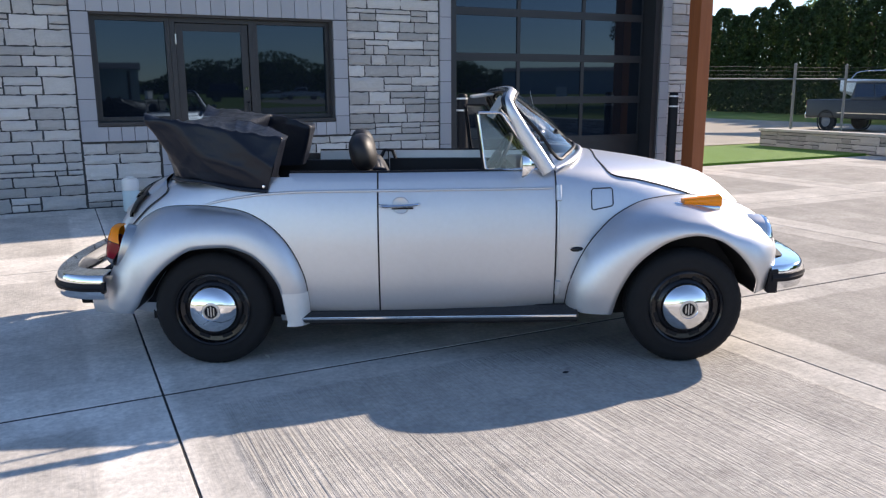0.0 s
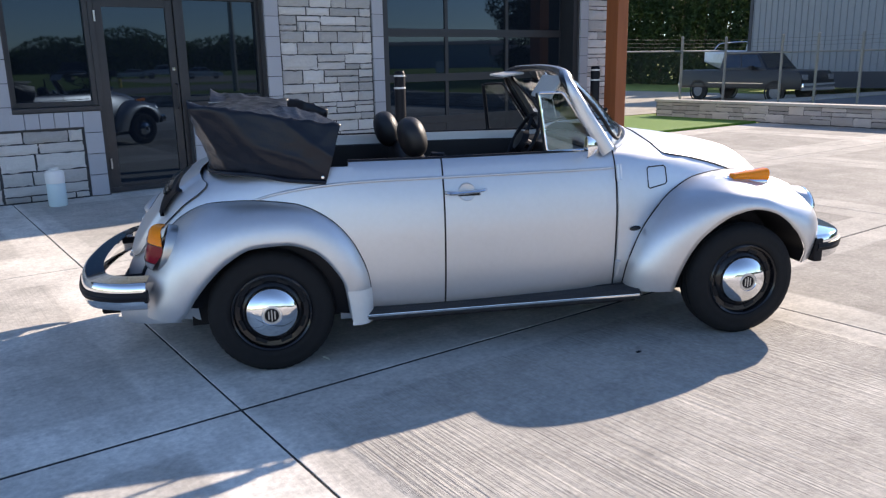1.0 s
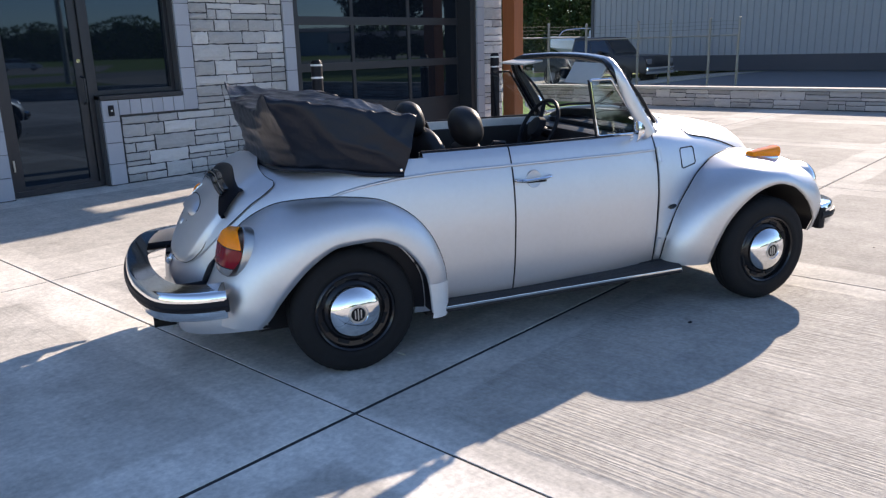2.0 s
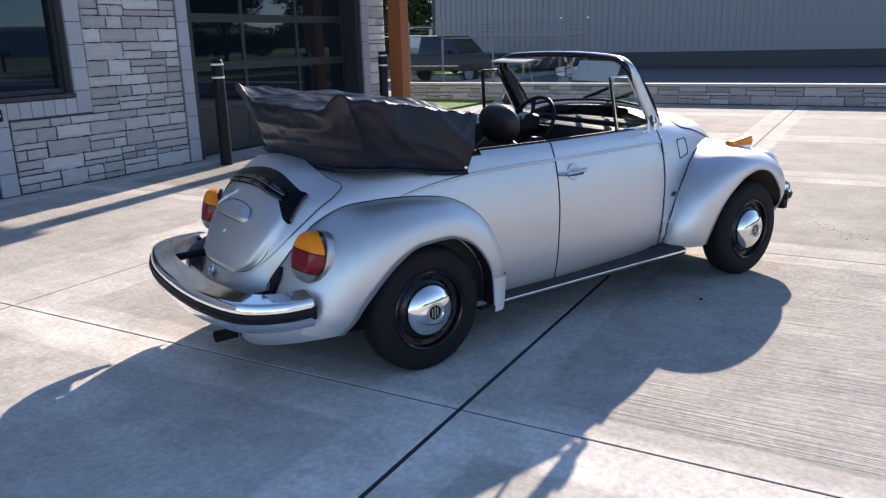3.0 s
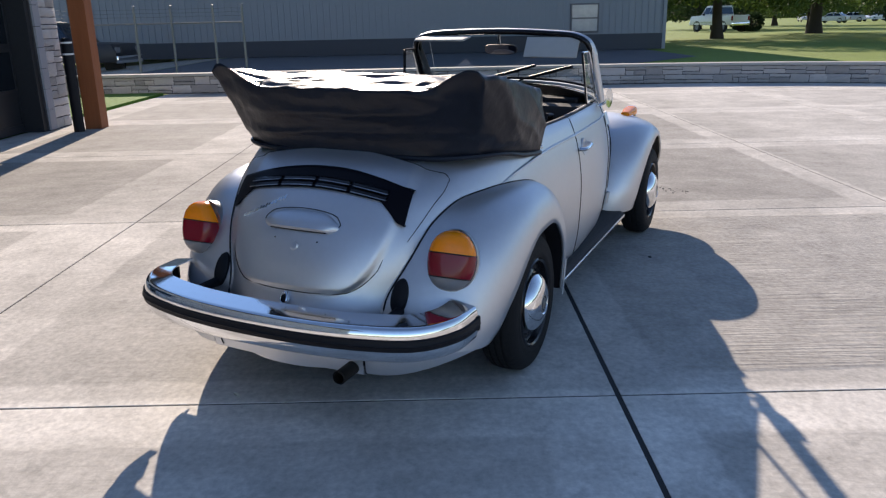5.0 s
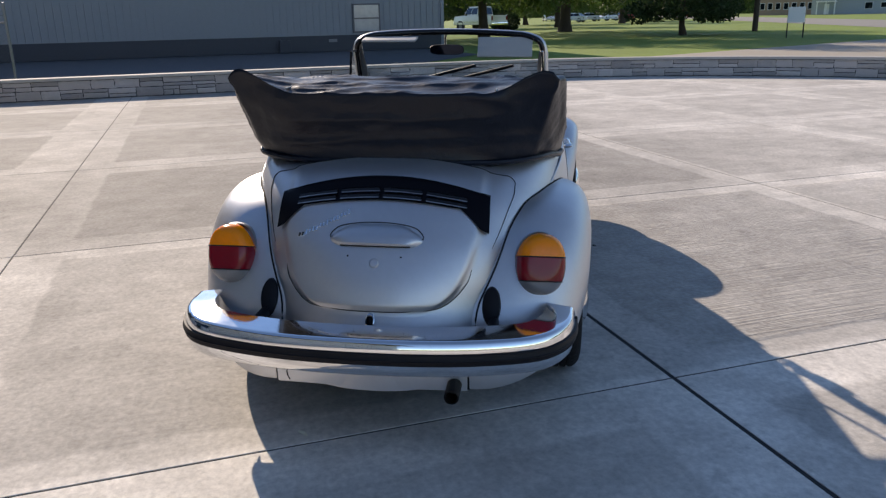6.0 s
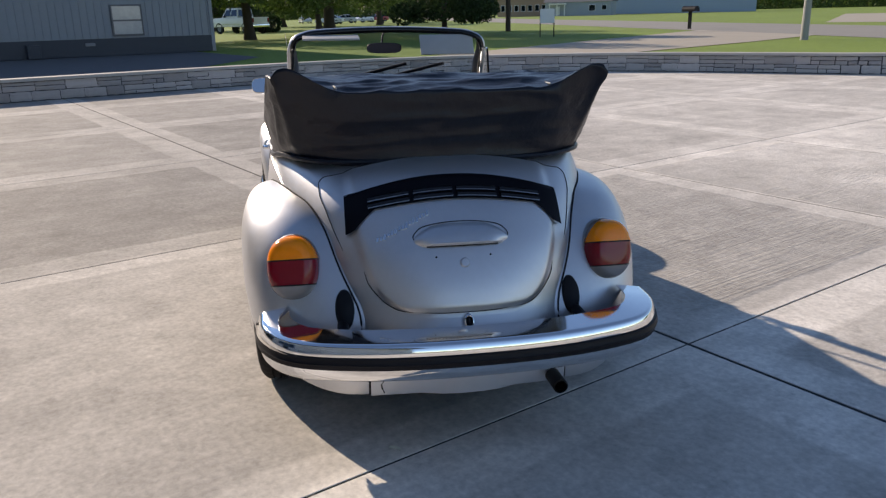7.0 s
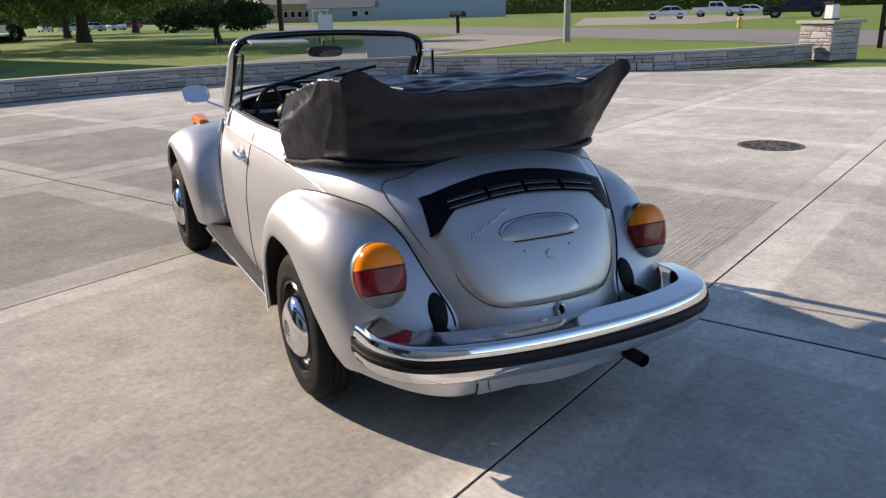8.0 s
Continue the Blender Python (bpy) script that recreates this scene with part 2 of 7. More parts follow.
SIDING = material("grey_metal_siding", (0.225, 0.24, 0.26), 0.5, 0.1, 6, 0.08)
WAINSCOT = material("charcoal_metal_siding", (0.035, 0.040, 0.052), 0.5, 0.1, 6, 0.1)
GALV = material("galvanised_steel", (0.20, 0.205, 0.21), 0.6, 0.4, 25, 0.15)
WIRE = material("dull_wire", (0.10, 0.10, 0.105), 0.8, 0, 20, 0.2)
BARK = material("bark", (0.06, 0.045, 0.033), 0.95, 0, 12, 0.4, bump=0.8, bump_scale=20)
LEAF = material("leaves", (0.075, 0.120, 0.026), 0.7, 0, 1.2, 0.3, island_amount=0.3)
DARKLEAF = material("arborvitae_leaves", (0.030, 0.055, 0.018), 0.8, 0, 1.0, 0.3, island_amount=0.3)
for leaf in (LEAF, DARKLEAF):
    # light also shines through the leaves
    lt = leaf.node_tree
    p = lt.nodes["Principled BSDF"]
    glow, both = lt.nodes.new("ShaderNodeBsdfTranslucent"), lt.nodes.new("ShaderNodeMixShader")
    both.inputs[0].default_value = 0.38
    lt.links.new(p.inputs["Base Color"].links[0].from_socket, glow.inputs["Color"])
    lt.links.new(p.outputs[0], both.inputs[1])
    lt.links.new(glow.outputs[0], both.inputs[2])
    lt.links.new(both.outputs[0], lt.nodes["Material Output"].inputs[0])
WHITE = material("white_paint", (0.75, 0.75, 0.74), 0.4, 0, 8, 0.05)
DARKPAINT = material("dark_blue_car_paint", (0.006, 0.007, 0.013), 0.35, 0.0, 8, 0.1)
IRON = material("cast_iron", (0.15, 0.135, 0.12), 0.7, 0.4, 30, 0.3, bump=0.4)


# ---------------------------------------------------------------- mesh helpers
def part(name, bm, mat, parent=None, label="", smooth=False):
    me = bpy.data.meshes.new(name)
    bm.normal_update()
    bm.to_mesh(me)
    bm.free()
    me.materials.append(mat)
    if smooth:
        me.shade_smooth()
        if smooth != "all":
            me.set_sharp_from_angle(angle=radians(38))
    ob = new(name, me)
    ob.parent = parent
    if label:
        ob["label"] = label
    return ob


def thing(name, label, category, group="", at=None, kind=""):
    ob = new(name)
    ob.empty_display_size = 0.2
    if at is not None:
        ob.matrix_world = at
    return tagged(ob, label, category, group, kind)


def box(bm, x0, x1, y0, y1, z0, z1, bevel=0.0, m=None):
    vs = [bm.verts.new(Vector((x, y, z)) if m is None else m @ Vector((x, y, z))) for x in (x0, x1) for y in (y0, y1) for z in (z0, z1)]
    fs = [bm.faces.new([vs[i] for i in q]) for q in ((0, 1, 3, 2), (4, 6, 7, 5), (0, 4, 5, 1), (2, 3, 7, 6), (0, 2, 6, 4), (1, 5, 7, 3))]
    if bevel:
        edges = {e for f in fs for e in f.edges}
        bmesh.ops.bevel(bm, geom=list(edges), offset=bevel, segments=2, affect='EDGES', profile=0.6)
    return bm


def sheet(bm, rows, closed=False, loop=False):
    """Quads between rows of points. closed: each row is a ring; loop: the last row meets the first."""
    vs = [[bm.verts.new(p) for p in r] for r in rows]
    n = len(rows[0])
    pairs = list(zip(vs, vs[1:])) + ([(vs[-1], vs[0])] if loop else [])
    for a, b in pairs:
        for i in range(n if closed else n - 1):
            j = (i + 1) % n
            bm.faces.new((a[i], a[j], b[j], b[i]))
    return vs


def tube(bm, path, r, sides=8, closed=False, caps=True, flat=1.0):
    """A round bar along a path of points; r is a number or a list."""
    path = [Vector(p) for p in path]
    n = len(path)
    rows = []
    ref = Vector((0, 0, 1))
    for i, p in enumerate(path):
        a = path[(i - 1) % n] if (closed or i) else path[0]
        b = path[(i + 1) % n] if (closed or i < n - 1) else path[-1]
        t = (b - a).normalized()
        up = ref if abs(t.dot(ref)) < 0.95 else Vector((1, 0, 0))
        u = t.cross(up).normalized()
        v = u.cross(t)
        rr = r[i] if isinstance(r, (list, tuple)) else r
        rows.append([p + rr * (math.cos(2 * math.pi * k / sides) * u + flat * math.sin(2 * math.pi * k / sides) * v) for k in range(sides)])
    vs = sheet(bm, rows, closed=True, loop=closed)
    if caps and not closed:
        bm.faces.new(vs[0][::-1])
        bm.faces.new(vs[-1])
    return bm


def lathe(bm, profile, steps=40, axis='y', m=None, cap=False):
    """A profile of (radius, along) turned about an axis."""
    rows = []
    for k in range(steps):
        a = 2 * math.pi * k / steps
        c, s = math.cos(a), math.sin(a)
        row = []
        for r, h in profile:
            p = {'x': (h, r * c, r * s), 'y': (r * c, h, r * s), 'z': (r * c, r * s, h)}[axis]
            row.append(Vector(p) if m is None else m @ Vector(p))
        rows.append(row)
    sheet(bm, rows, loop=True)
    bmesh.ops.remove_doubles(bm, verts=bm.verts, dist=1e-5)
    return bm


def curve(pts):
    """A smooth function through (t, value) points."""
    ts = [p[0] for p in pts]
    vals = [np.array(p[1:], float) for p in pts]

    def fn(t):
        t = min(max(t, ts[0]), ts[-1])
        i = max(0, min(len(ts) - 2, sum(1 for q in ts if q <= t) - 1))
        h = ts[i + 1] - ts[i]
        u = (t - ts[i]) / h

        def slope(k):
            if k == 0:
                return (vals[1] - vals[0]) / (ts[1] - ts[0])
            if k == len(ts) - 1:
                return (vals[-1] - vals[-2]) / (ts[-1] - ts[-2])
            a = (vals[k] - vals[k - 1]) / (ts[k] - ts[k - 1])
            b = (vals[k + 1] - vals[k]) / (ts[k + 1] - ts[k])
            return np.where(a * b <= 0, 0.0, 2 * a * b / np.where(np.abs(a + b) < 1e-9, 1, a + b))
        m0, m1 = slope(i) * h, slope(i + 1) * h
        v = (2 * u**3 - 3 * u**2 + 1) * vals[i] + (u**3 - 2 * u**2 + u) * m0 + (-2 * u**3 + 3 * u**2) * vals[i + 1] + (u**3 - u**2) * m1
        return float(v[0]) if len(v) == 1 else v
    return fn


def spline(points, n, closed=False):
    """n points evenly along a Catmull-Rom line through the points."""
    P = [Vector(p) for p in points]
    out = []
    k = len(P)
    for i in range(k if closed else k - 1):
        if closed:
            a, b, c, d = P[(i - 1) % k], P[i], P[(i + 1) % k], P[(i + 2) % k]
        else:
            b, c = P[i], P[i + 1]
            a = P[i - 1] if i else b * 2 - c
            d = P[i + 2] if i + 2 < k else c * 2 - b
        for j in range(24):
            u = j / 24
            out.append(0.5 * (2 * b + (c - a) * u + (2 * a - 5 * b + 4 * c - d) * u * u + (3 * b - a - 3 * c + d) * u**3))
    out.append(P[0].copy() if closed else P[-1].copy())
    acc = [0.0]
    for p, q in zip(out, out[1:]):
        acc.append(acc[-1] + (q - p).length)
    res = []
    j = 0
    m = n if closed else n - 1
    for i in range(n):
        s = acc[-1] * i / m
        while j < len(acc) - 2 and acc[j + 1] < s:
            j += 1
        u = (s - acc[j]) / max(acc[j + 1] - acc[j], 1e-9)
        res.append(out[j].lerp(out[j + 1], u))
    return res


# ---------------------------------------------------------------- ground and paving
WALL_LINE = [(15.35, 13.3), (15.38, 8.0), (15.42, 3.0), (15.3, -1.0), (14.6, -4.2), (13.2, -6.7), (11.2, -8.7), (8.8, -10.0),
             (6.8, -11.0), (5.4, -12.6), (4.5, -14.4), (4.15, -15.4)]
JOINTS_X = [-9.3, -6.1, -2.9, 0.33, 3.36, 6.62, 9.97, 13.2, 16.4]
JOINTS_Y = [-16.5, -13.7, -10.9, -8.0, -4.95, -1.78, 0.72, 3.6, 6.68, 10.4]

bm = bmesh.new()
R = 600


def ground_z(x, y):
    """The land falls a little behind the fence."""
    s = lambda v: min(1.0, max(0.0, v))**2 * (3 - 2 * min(1.0, max(0.0, v)))
    return -0.33 * s((y - 14.6) / 6.0) * s((x - 16.0) / 9.0)


sheet(bm, [[Vector((x, y, ground_z(x, y) - 0.032)) for y in (-R, -60, -16.5, 0, 14.4, 16, 17.5, 19, 20.6, 36, 60, R)] for x in (-R, -60, 0, 15.5, 18, 20, 22, 25, 35, 60, R)])
tagged(part("ground", bm, GRASS), "mown green lawn spreading to the horizon", "ground", kind="structure")

bm = bmesh.new()
sheet(bm, [[Vector((x, y, -0.003)) for y in (-13.4, 10.38)] for x in (-9.3, 4.3)])
sheet(bm, [[Vector((4.3, -12.3, -0.003)), Vector((4.3, 10.38, -0.003))], [Vector((9, -9.8, -0.003)), Vector((9, 10.38, -0.003))],
           [Vector((15.3, -2, -0.003)), Vector((15.3, 10.38, -0.003))]])
pavement = tagged(part("pavement", bm, JOINT), "pale broom-finished concrete slabs with dark saw-cut joints", "pavement", kind="structure")


# ---------------------------------------------------------------- stone building
WY = 10.12        # face of the front wall
EAST = 9.82       # its east corner
ROOF_Z = 4.1
WIN_X0, WIN_X1, SILL, HEAD = 0.47, 3.40, 1.03, 2.28
DOOR_X0, DOOR_X1 = 1.36, 2.38
GAR_X0, GAR_X1, GAR_HEAD = 5.19, 9.08, 3.3

bm = bmesh.new()
for x0, x1, z0, z1 in ((-9.0, WIN_X0, 0, ROOF_Z), (WIN_X0, WIN_X1, HEAD, ROOF_Z), (WIN_X0, DOOR_X0, 0, SILL), (DOOR_X1, WIN_X1, 0, SILL),
                       (WIN_X1, GAR_X0, 0, ROOF_Z), (GAR_X0, GAR_X1, GAR_HEAD, ROOF_Z), (GAR_X1, EAST, 0, ROOF_Z)):
    box(bm, x0, x1, WY, WY + 0.42, z0, z1)
wall_front = tagged(part("wall_front", bm, MORTAR), "building front clad in grey ashlar stone with dark mortar", "wall", kind="structure")
bm = bmesh.new()
box(bm, EAST - 0.42, EAST, WY + 0.42, 21.0, 0, ROOF_Z)
wall_east = tagged(part("wall_east", bm, MORTAR), "side wall of the stone building", "wall", kind="structure")
# unseen inner walls, added; the dimness inside is put into their dark grey
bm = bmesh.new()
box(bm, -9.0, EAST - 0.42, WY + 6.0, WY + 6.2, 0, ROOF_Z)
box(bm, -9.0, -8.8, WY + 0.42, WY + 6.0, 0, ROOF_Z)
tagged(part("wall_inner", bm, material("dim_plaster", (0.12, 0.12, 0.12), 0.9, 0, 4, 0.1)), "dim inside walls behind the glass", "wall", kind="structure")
bm = bmesh.new()
box(bm, -9.2, EAST + 0.15, 9.28, WY + 11.0, ROOF_Z, ROOF_Z + 0.35)
tagged(part("roof", bm, ALU), "flat roof with a dark overhanging fascia", "roof", kind="structure")
bm = bmesh.new()
box(bm, -8.8, EAST - 0.42, WY + 0.42, WY + 6.0, 0.0, 0.01)
tagged(part("floor", bm, ASPHALT), "dim concrete floor inside the building", "floor", kind="structure")


def frame_bars(name, x0, x1, z0, z1, y, t, d, parent):
    """Four bars round an opening."""
    for a in ((x0, x0 + t, z0, z1), (x1 - t, x1, z0, z1), (x0 + t, x1 - t, z0, z0 + t), (x0 + t, x1 - t, z1 - t, z1)):
        part(name, box(bmesh.new(), a[0], a[1], y, y + d, a[2], a[3], 0.004), ALU, parent)


def pane(x0, x1, z0, z1, y, parent):
    ob = part("pane", box(bmesh.new(), x0, x1, y, y + 0.012, z0, z1), DARKGLASS, parent)
    return ob


wy = WY + 0.10
window_1 = tagged(new("window_1"), "dark tinted fixed window in a bronze frame", "window", kind="structure")
frame_bars("window_frame", WIN_X0, DOOR_X0, SILL, HEAD, wy, 0.055, 0.11, window_1)
pane(WIN_X0 + 0.05, DOOR_X0 - 0.05, SILL + 0.05, HEAD - 0.05, wy + 0.05, window_1)
part("window_sill", box(bmesh.new(), WIN_X0 - 0.02, DOOR_X0, WY - 0.04, wy, SILL - 0.05, SILL, 0.006), ALU, window_1)
window_2 = tagged(new("window_2"), "dark tinted fixed window beside the door", "window", kind="structure")
frame_bars("window_frame", DOOR_X1, WIN_X1, SILL, HEAD, wy, 0.055, 0.11, window_2)
pane(DOOR_X1 + 0.05, WIN_X1 - 0.05, SILL + 0.05, HEAD - 0.05, wy + 0.05, window_2)
part("window_sill", box(bmesh.new(), DOOR_X1, WIN_X1 + 0.02, WY - 0.04, wy, SILL - 0.05, SILL, 0.006), ALU, window_2)
door_1 = tagged(new("door_1"), "closed dark glazed entrance door in a bronze frame", "door", kind="structure")
frame_bars("door_frame", DOOR_X0, DOOR_X1, 0.005, HEAD, wy - 0.01, 0.06, 0.13, door_1)
frame_bars("stile", DOOR_X0 + 0.065, DOOR_X1 - 0.065, 0.02, HEAD - 0.065, wy + 0.02, 0.09, 0.05, door_1)
pane(DOOR_X0 + 0.15, DOOR_X1 - 0.15, 0.11, HEAD - 0.15, wy + 0.04, door_1)
part("door_handle", tube(bmesh.new(), [(DOOR_X1 - 0.10, wy + 0.02, 1.25), (DOOR_X1 - 0.10, wy - 0.05, 1.23), (DOOR_X1 - 0.10, wy - 0.05, 0.97), (DOOR_X1 - 0.10, wy + 0.02, 0.95)], 0.012), ALU, door_1, "dark pull handle", smooth=True)
part("lock", lathe(bmesh.new(), [(0.0, -0.012), (0.022, -0.012), (0.024, 0.0)], 16, 'y', Matrix.Translation((DOOR_X1 - 0.115, wy + 0.02, 1.42))), CHROME, door_1, smooth=True)
for hz in (0.35, 2.02):
    part("hinge", tube(bmesh.new(), [(DOOR_X0 + 0.062, wy - 0.02, hz - 0.06), (DOOR_X0 + 0.062, wy - 0.02, hz + 0.06)], 0.011), STEEL, door_1, smooth=True)

garage = tagged(new("garage_door_1"), "closed dark sectional garage door with tinted glass panels", "garage door", kind="structure")
gy = WY + 0.30
part("jamb", box(bmesh.new(), GAR_X0, GAR_X0 + 0.10, WY + 0.02, gy + 0.1, 0.003, GAR_HEAD), ALU, garage)
part("jamb", box(bmesh.new(), GAR_X1 - 0.10, GAR_X1, WY + 0.02, gy + 0.1, 0.003, GAR_HEAD), ALU, garage)
part("head_frame", box(bmesh.new(), GAR_X0 + 0.1, GAR_X1 - 0.1, WY + 0.02, gy + 0.1, GAR_HEAD - 0.1, GAR_HEAD), ALU, garage)
g0, g1 = GAR_X0 + 0.11, GAR_X1 - 0.11
cols = 3
cw = (g1 - g0) / cols
RAILS = [0.01, 0.52, 1.16, 1.82, 2.48, 3.12]
for zi, (za, zb) in enumerate(zip(RAILS, RAILS[1:])):
    part("rail", box(bmesh.new(), g0, g1, gy, gy + 0.05, za, za + 0.115, 0.004), ALU, garage)
    for k in range(cols + 1):
        xa = g0 + k * cw - 0.03
        part("mullion", box(bmesh.new(), max(xa, g0), min(xa + 0.06, g1), gy + 0.002, gy + 0.05, za + 0.115, zb, 0.003), ALU, garage)
    for k in range(cols):
        if zi == 0:
            part("panel", box(bmesh.new(), g0 + k * cw + 0.03, g0 + (k + 1) * cw - 0.03, gy + 0.012, gy + 0.04, za + 0.115, zb), ALU, garage)
        else:
            pane(g0 + k * cw + 0.03, g0 + (k + 1) * cw - 0.03, za + 0.115, zb, gy + 0.02, garage)

POST_X, POST_Y = 9.36, 9.52
post = tagged(part("timber_post", box(bmesh.new(), POST_X - 0.125, POST_X + 0.125, POST_Y - 0.125, POST_Y + 0.125, 0.0, ROOF_Z, 0.008), TIMBER),
              "reddish stained square timber post holding the roof", "post")


def bollard(x, y):
    b = thing("bollard", "dark bollard with two pale reflective bands", "bollard", "bollards along the front", pose(x, y, 0))
    part("tube", lathe(bmesh.new(), [(0.0, 1.34), (0.055, 1.335), (0.07, 1.31), (0.075, 1.28), (0.075, 0.0), (0.0, 0.0)], 24, 'z'), BLACK, b, smooth=True)
    for z in (1.10, 1.26):
        part("band", lathe(bmesh.new(), [(0.0755, z), (0.078, z + 0.002), (0.078, z + 0.022), (0.0755, z + 0.024)], 24, 'z'), WHITE, b, smooth=True)
    return b


bollard(5.06, 9.53)
bollard(8.98, 9.62)

jug = thing("water_jug", "pale blue plastic jug with a white lid", "jug", at=pose(0.72, 9.72, 0))
part("body", lathe(bmesh.new(), [(0, 0), (0.085, 0), (0.095, 0.02), (0.095, 0.24), (0.09, 0.25), (0.0, 0.25)], 24, 'z'),
     material("pale_blue_plastic", (0.55, 0.68, 0.72), 0.35, 0, 8, 0.08), jug, smooth=True)
part("lid", lathe(bmesh.new(), [(0.093, 0.25), (0.097, 0.255), (0.097, 0.36), (0.08, 0.385), (0.045, 0.39), (0.045, 0.41), (0, 0.41)], 24, 'z'), WHITE, jug, "white lid", smooth=True)

# low garden wall
wall_path = spline([(x, y, 0) for x, y in WALL_LINE], 140)
bm = bmesh.new()
rows = []
for i, p in enumerate(wall_path):
    t = (wall_path[min(i + 1, 139)] - wall_path[max(i - 1, 0)]).normalized()
    n = Vector((t.y, -t.x, 0))          # towards the yard
    rows.append([p - n * 0.12, p - n * 0.12 + Vector((0, 0, 0.385)), p + n * 0.12 + Vector((0, 0, 0.385)), p + n * 0.12])
vs = sheet(bm, rows)
bm.faces.new(vs[0])
bm.faces.new(vs[-1][::-1])
garden_wall = tagged(part("garden_wall", bm, MORTAR), "low curving stone garden wall with a flat pale cap", "wall", kind="structure")
bm = bmesh.new()
rows = []
for i, p in enumerate(wall_path):
    t = (wall_path[min(i + 1, 139)] - wall_path[max(i - 1, 0)]).normalized()
    n = Vector((t.y, -t.x, 0))
    rows.append([p - n * 0.17 + Vector((0, 0, 0.386)), p - n * 0.17 + Vector((0, 0, 0.445)), p + n * 0.19 + Vector((0, 0, 0.445)), p + n * 0.19 + Vector((0, 0, 0.386))])
vs = sheet(bm, rows, closed=True)
bm.faces.new(vs[0])
bm.faces.new(vs[-1][::-1])
part("cap", bm, CAPSTONE, garden_wall, "pale cast stone cap")

# grass by the timber post
bm = bmesh.new()
box(bm, 10.0, 15.2, 10.5, 13.6, -0.03, 0.035)
tagged(part("grass_patch", bm, TURF), "bright green turf patch beside the wall", "grass", kind="structure")


# ---------------------------------------------------------------- the convertible
car = thing("convertible_car", "silver vintage two-door convertible with its roof folded down", "car", at=pose(0.949, 4.584, 0, 0, 0, -25.1))

W_Z = curve([(0.18, 0.60), (0.28, 0.645), (0.45, 0.665), (0.62, 0.668), (0.76, 0.655), (0.87, 0.632), (0.93, 0.612), (0.97, 0.595), (1.00, 0.56), (1.04, 0.45)])
REAR_X = curve([(0.18, -0.77), (0.3, -0.775), (0.40, -0.755), (0.455, -0.725), (0.56, -0.685), (0.66, -0.628), (0.74, -0.565), (0.80, -0.51), (0.86, -0.43), (0.90, -0.36), (0.93, -0.28), (0.955, -0.16), (0.97, 0.0)])
REAR_N = curve([(0.18, 2.3), (0.45, 2.4), (0.66, 2.7), (0.86, 3.0), (0.97, 3.2)])
FRONT_X = curve([(0.18, 2.86), (0.35, 2.93), (0.5, 3.005), (0.6, 3.01), (0.71, 2.97), (0.77, 2.91), (0.84, 2.825), (0.90, 2.725), (0.94, 2.595), (0.985, 2.38), (1.01, 2.22), (1.03, 2.08), (1.04, 2.0)])
X_R, X_F = 0.5, 1.45
SWELL = curve([(-0.30, 1.0), (0.0, 1.03), (0.45, 1.06), (0.85, 1.072), (1.05, 1.062), (1.4, 1.03), (1.77, 1.0), (1.9, 1.0)])   # the doors taper to the front


def half_width(x, z):
    """Half the body's width at a place along it and a height; 0 past its ends."""
    w = W_Z(z) * SWELL(x)
    if x < X_R:
        u = (X_R - x) / (X_R - REAR_X(z))
        n = REAR_N(z)
    elif x > X_F:
        u = (x - X_F) / (FRONT_X(z) - X_F)
        n = 1.75
    else:
        return w
    return 0.0 if u >= 1 else w * (1 - u**n)**(1 / n)


def slice_points(z, end, x_stop, count):
    """Points (x, y) of one level slice on the left side, from the middle of the front or rear end to x_stop."""
    pts = []
    if end == "rear":
        x0, n, xe = X_R, REAR_N(z), REAR_X(z)
    else:
        x0, n, xe = X_F, 1.75, FRONT_X(z)
    w = W_Z(z)
    u_stop = max(0.0, min(1.0, (x_stop - x0) / (xe - x0)))
    a_stop = math.asin(u_stop**(n / 2))
    for k in range(count + 1):
        a = math.pi / 2 + (a_stop - math.pi / 2) * k / count
        u, v = math.sin(a)**(2 / n), max(0.0, math.cos(a))**(2 / n)
        x = x0 + (xe - x0) * u
        pts.append((x, w * v * SWELL(x)))
    return pts


def in_wheel(p):
    return (math.hypot(p[0], p[2] - 0.29) < 0.34 or math.hypot(p[0] - 2.42, p[2] - 0.29) < 0.35) and abs(p[1]) > 0.3


def cut_wheels(bm):
    bmesh.ops.delete(bm, geom=[f for f in bm.faces if in_wheel(f.calc_center_median())], context='FACES')
    return bm


def end_shell(end, z_list, x_stop, count=26, name="body"):
    bm = bmesh.new()
    rows = []
    for z in z_list:
        left = slice_points(z, end, x_stop, count)
        row = [Vector((x, y, z)) for x, y in reversed(left)] + [Vector((x, -y, z)) for x, y in left[1:]]
        rows.append(row)
    sheet(bm, rows)
    bmesh.ops.remove_doubles(bm, verts=bm.verts, dist=1e-4)
    return cut_wheels(bm)


ZR = [0.20 + 0.04 * k for k in range(17)] + [0.86, 0.88, 0.90, 0.915, 0.93, 0.94, 0.95, 0.955, 0.96]
ZR = sorted(set(round(z, 3) for z in ZR))
ZF = sorted(set([round(0.22 + 0.04 * k, 3) for k in range(17)] + [0.90, 0.92, 0.94, 0.955, 0.97, 0.985, 1.0, 1.01, 1.02, 1.03, 1.036, 1.04]))
body = part("body", end_shell("rear", ZR, 0.42), PAINT, car, smooth="all")
part("front_body", end_shell("front", ZF, 1.775), PAINT, body, smooth="all")


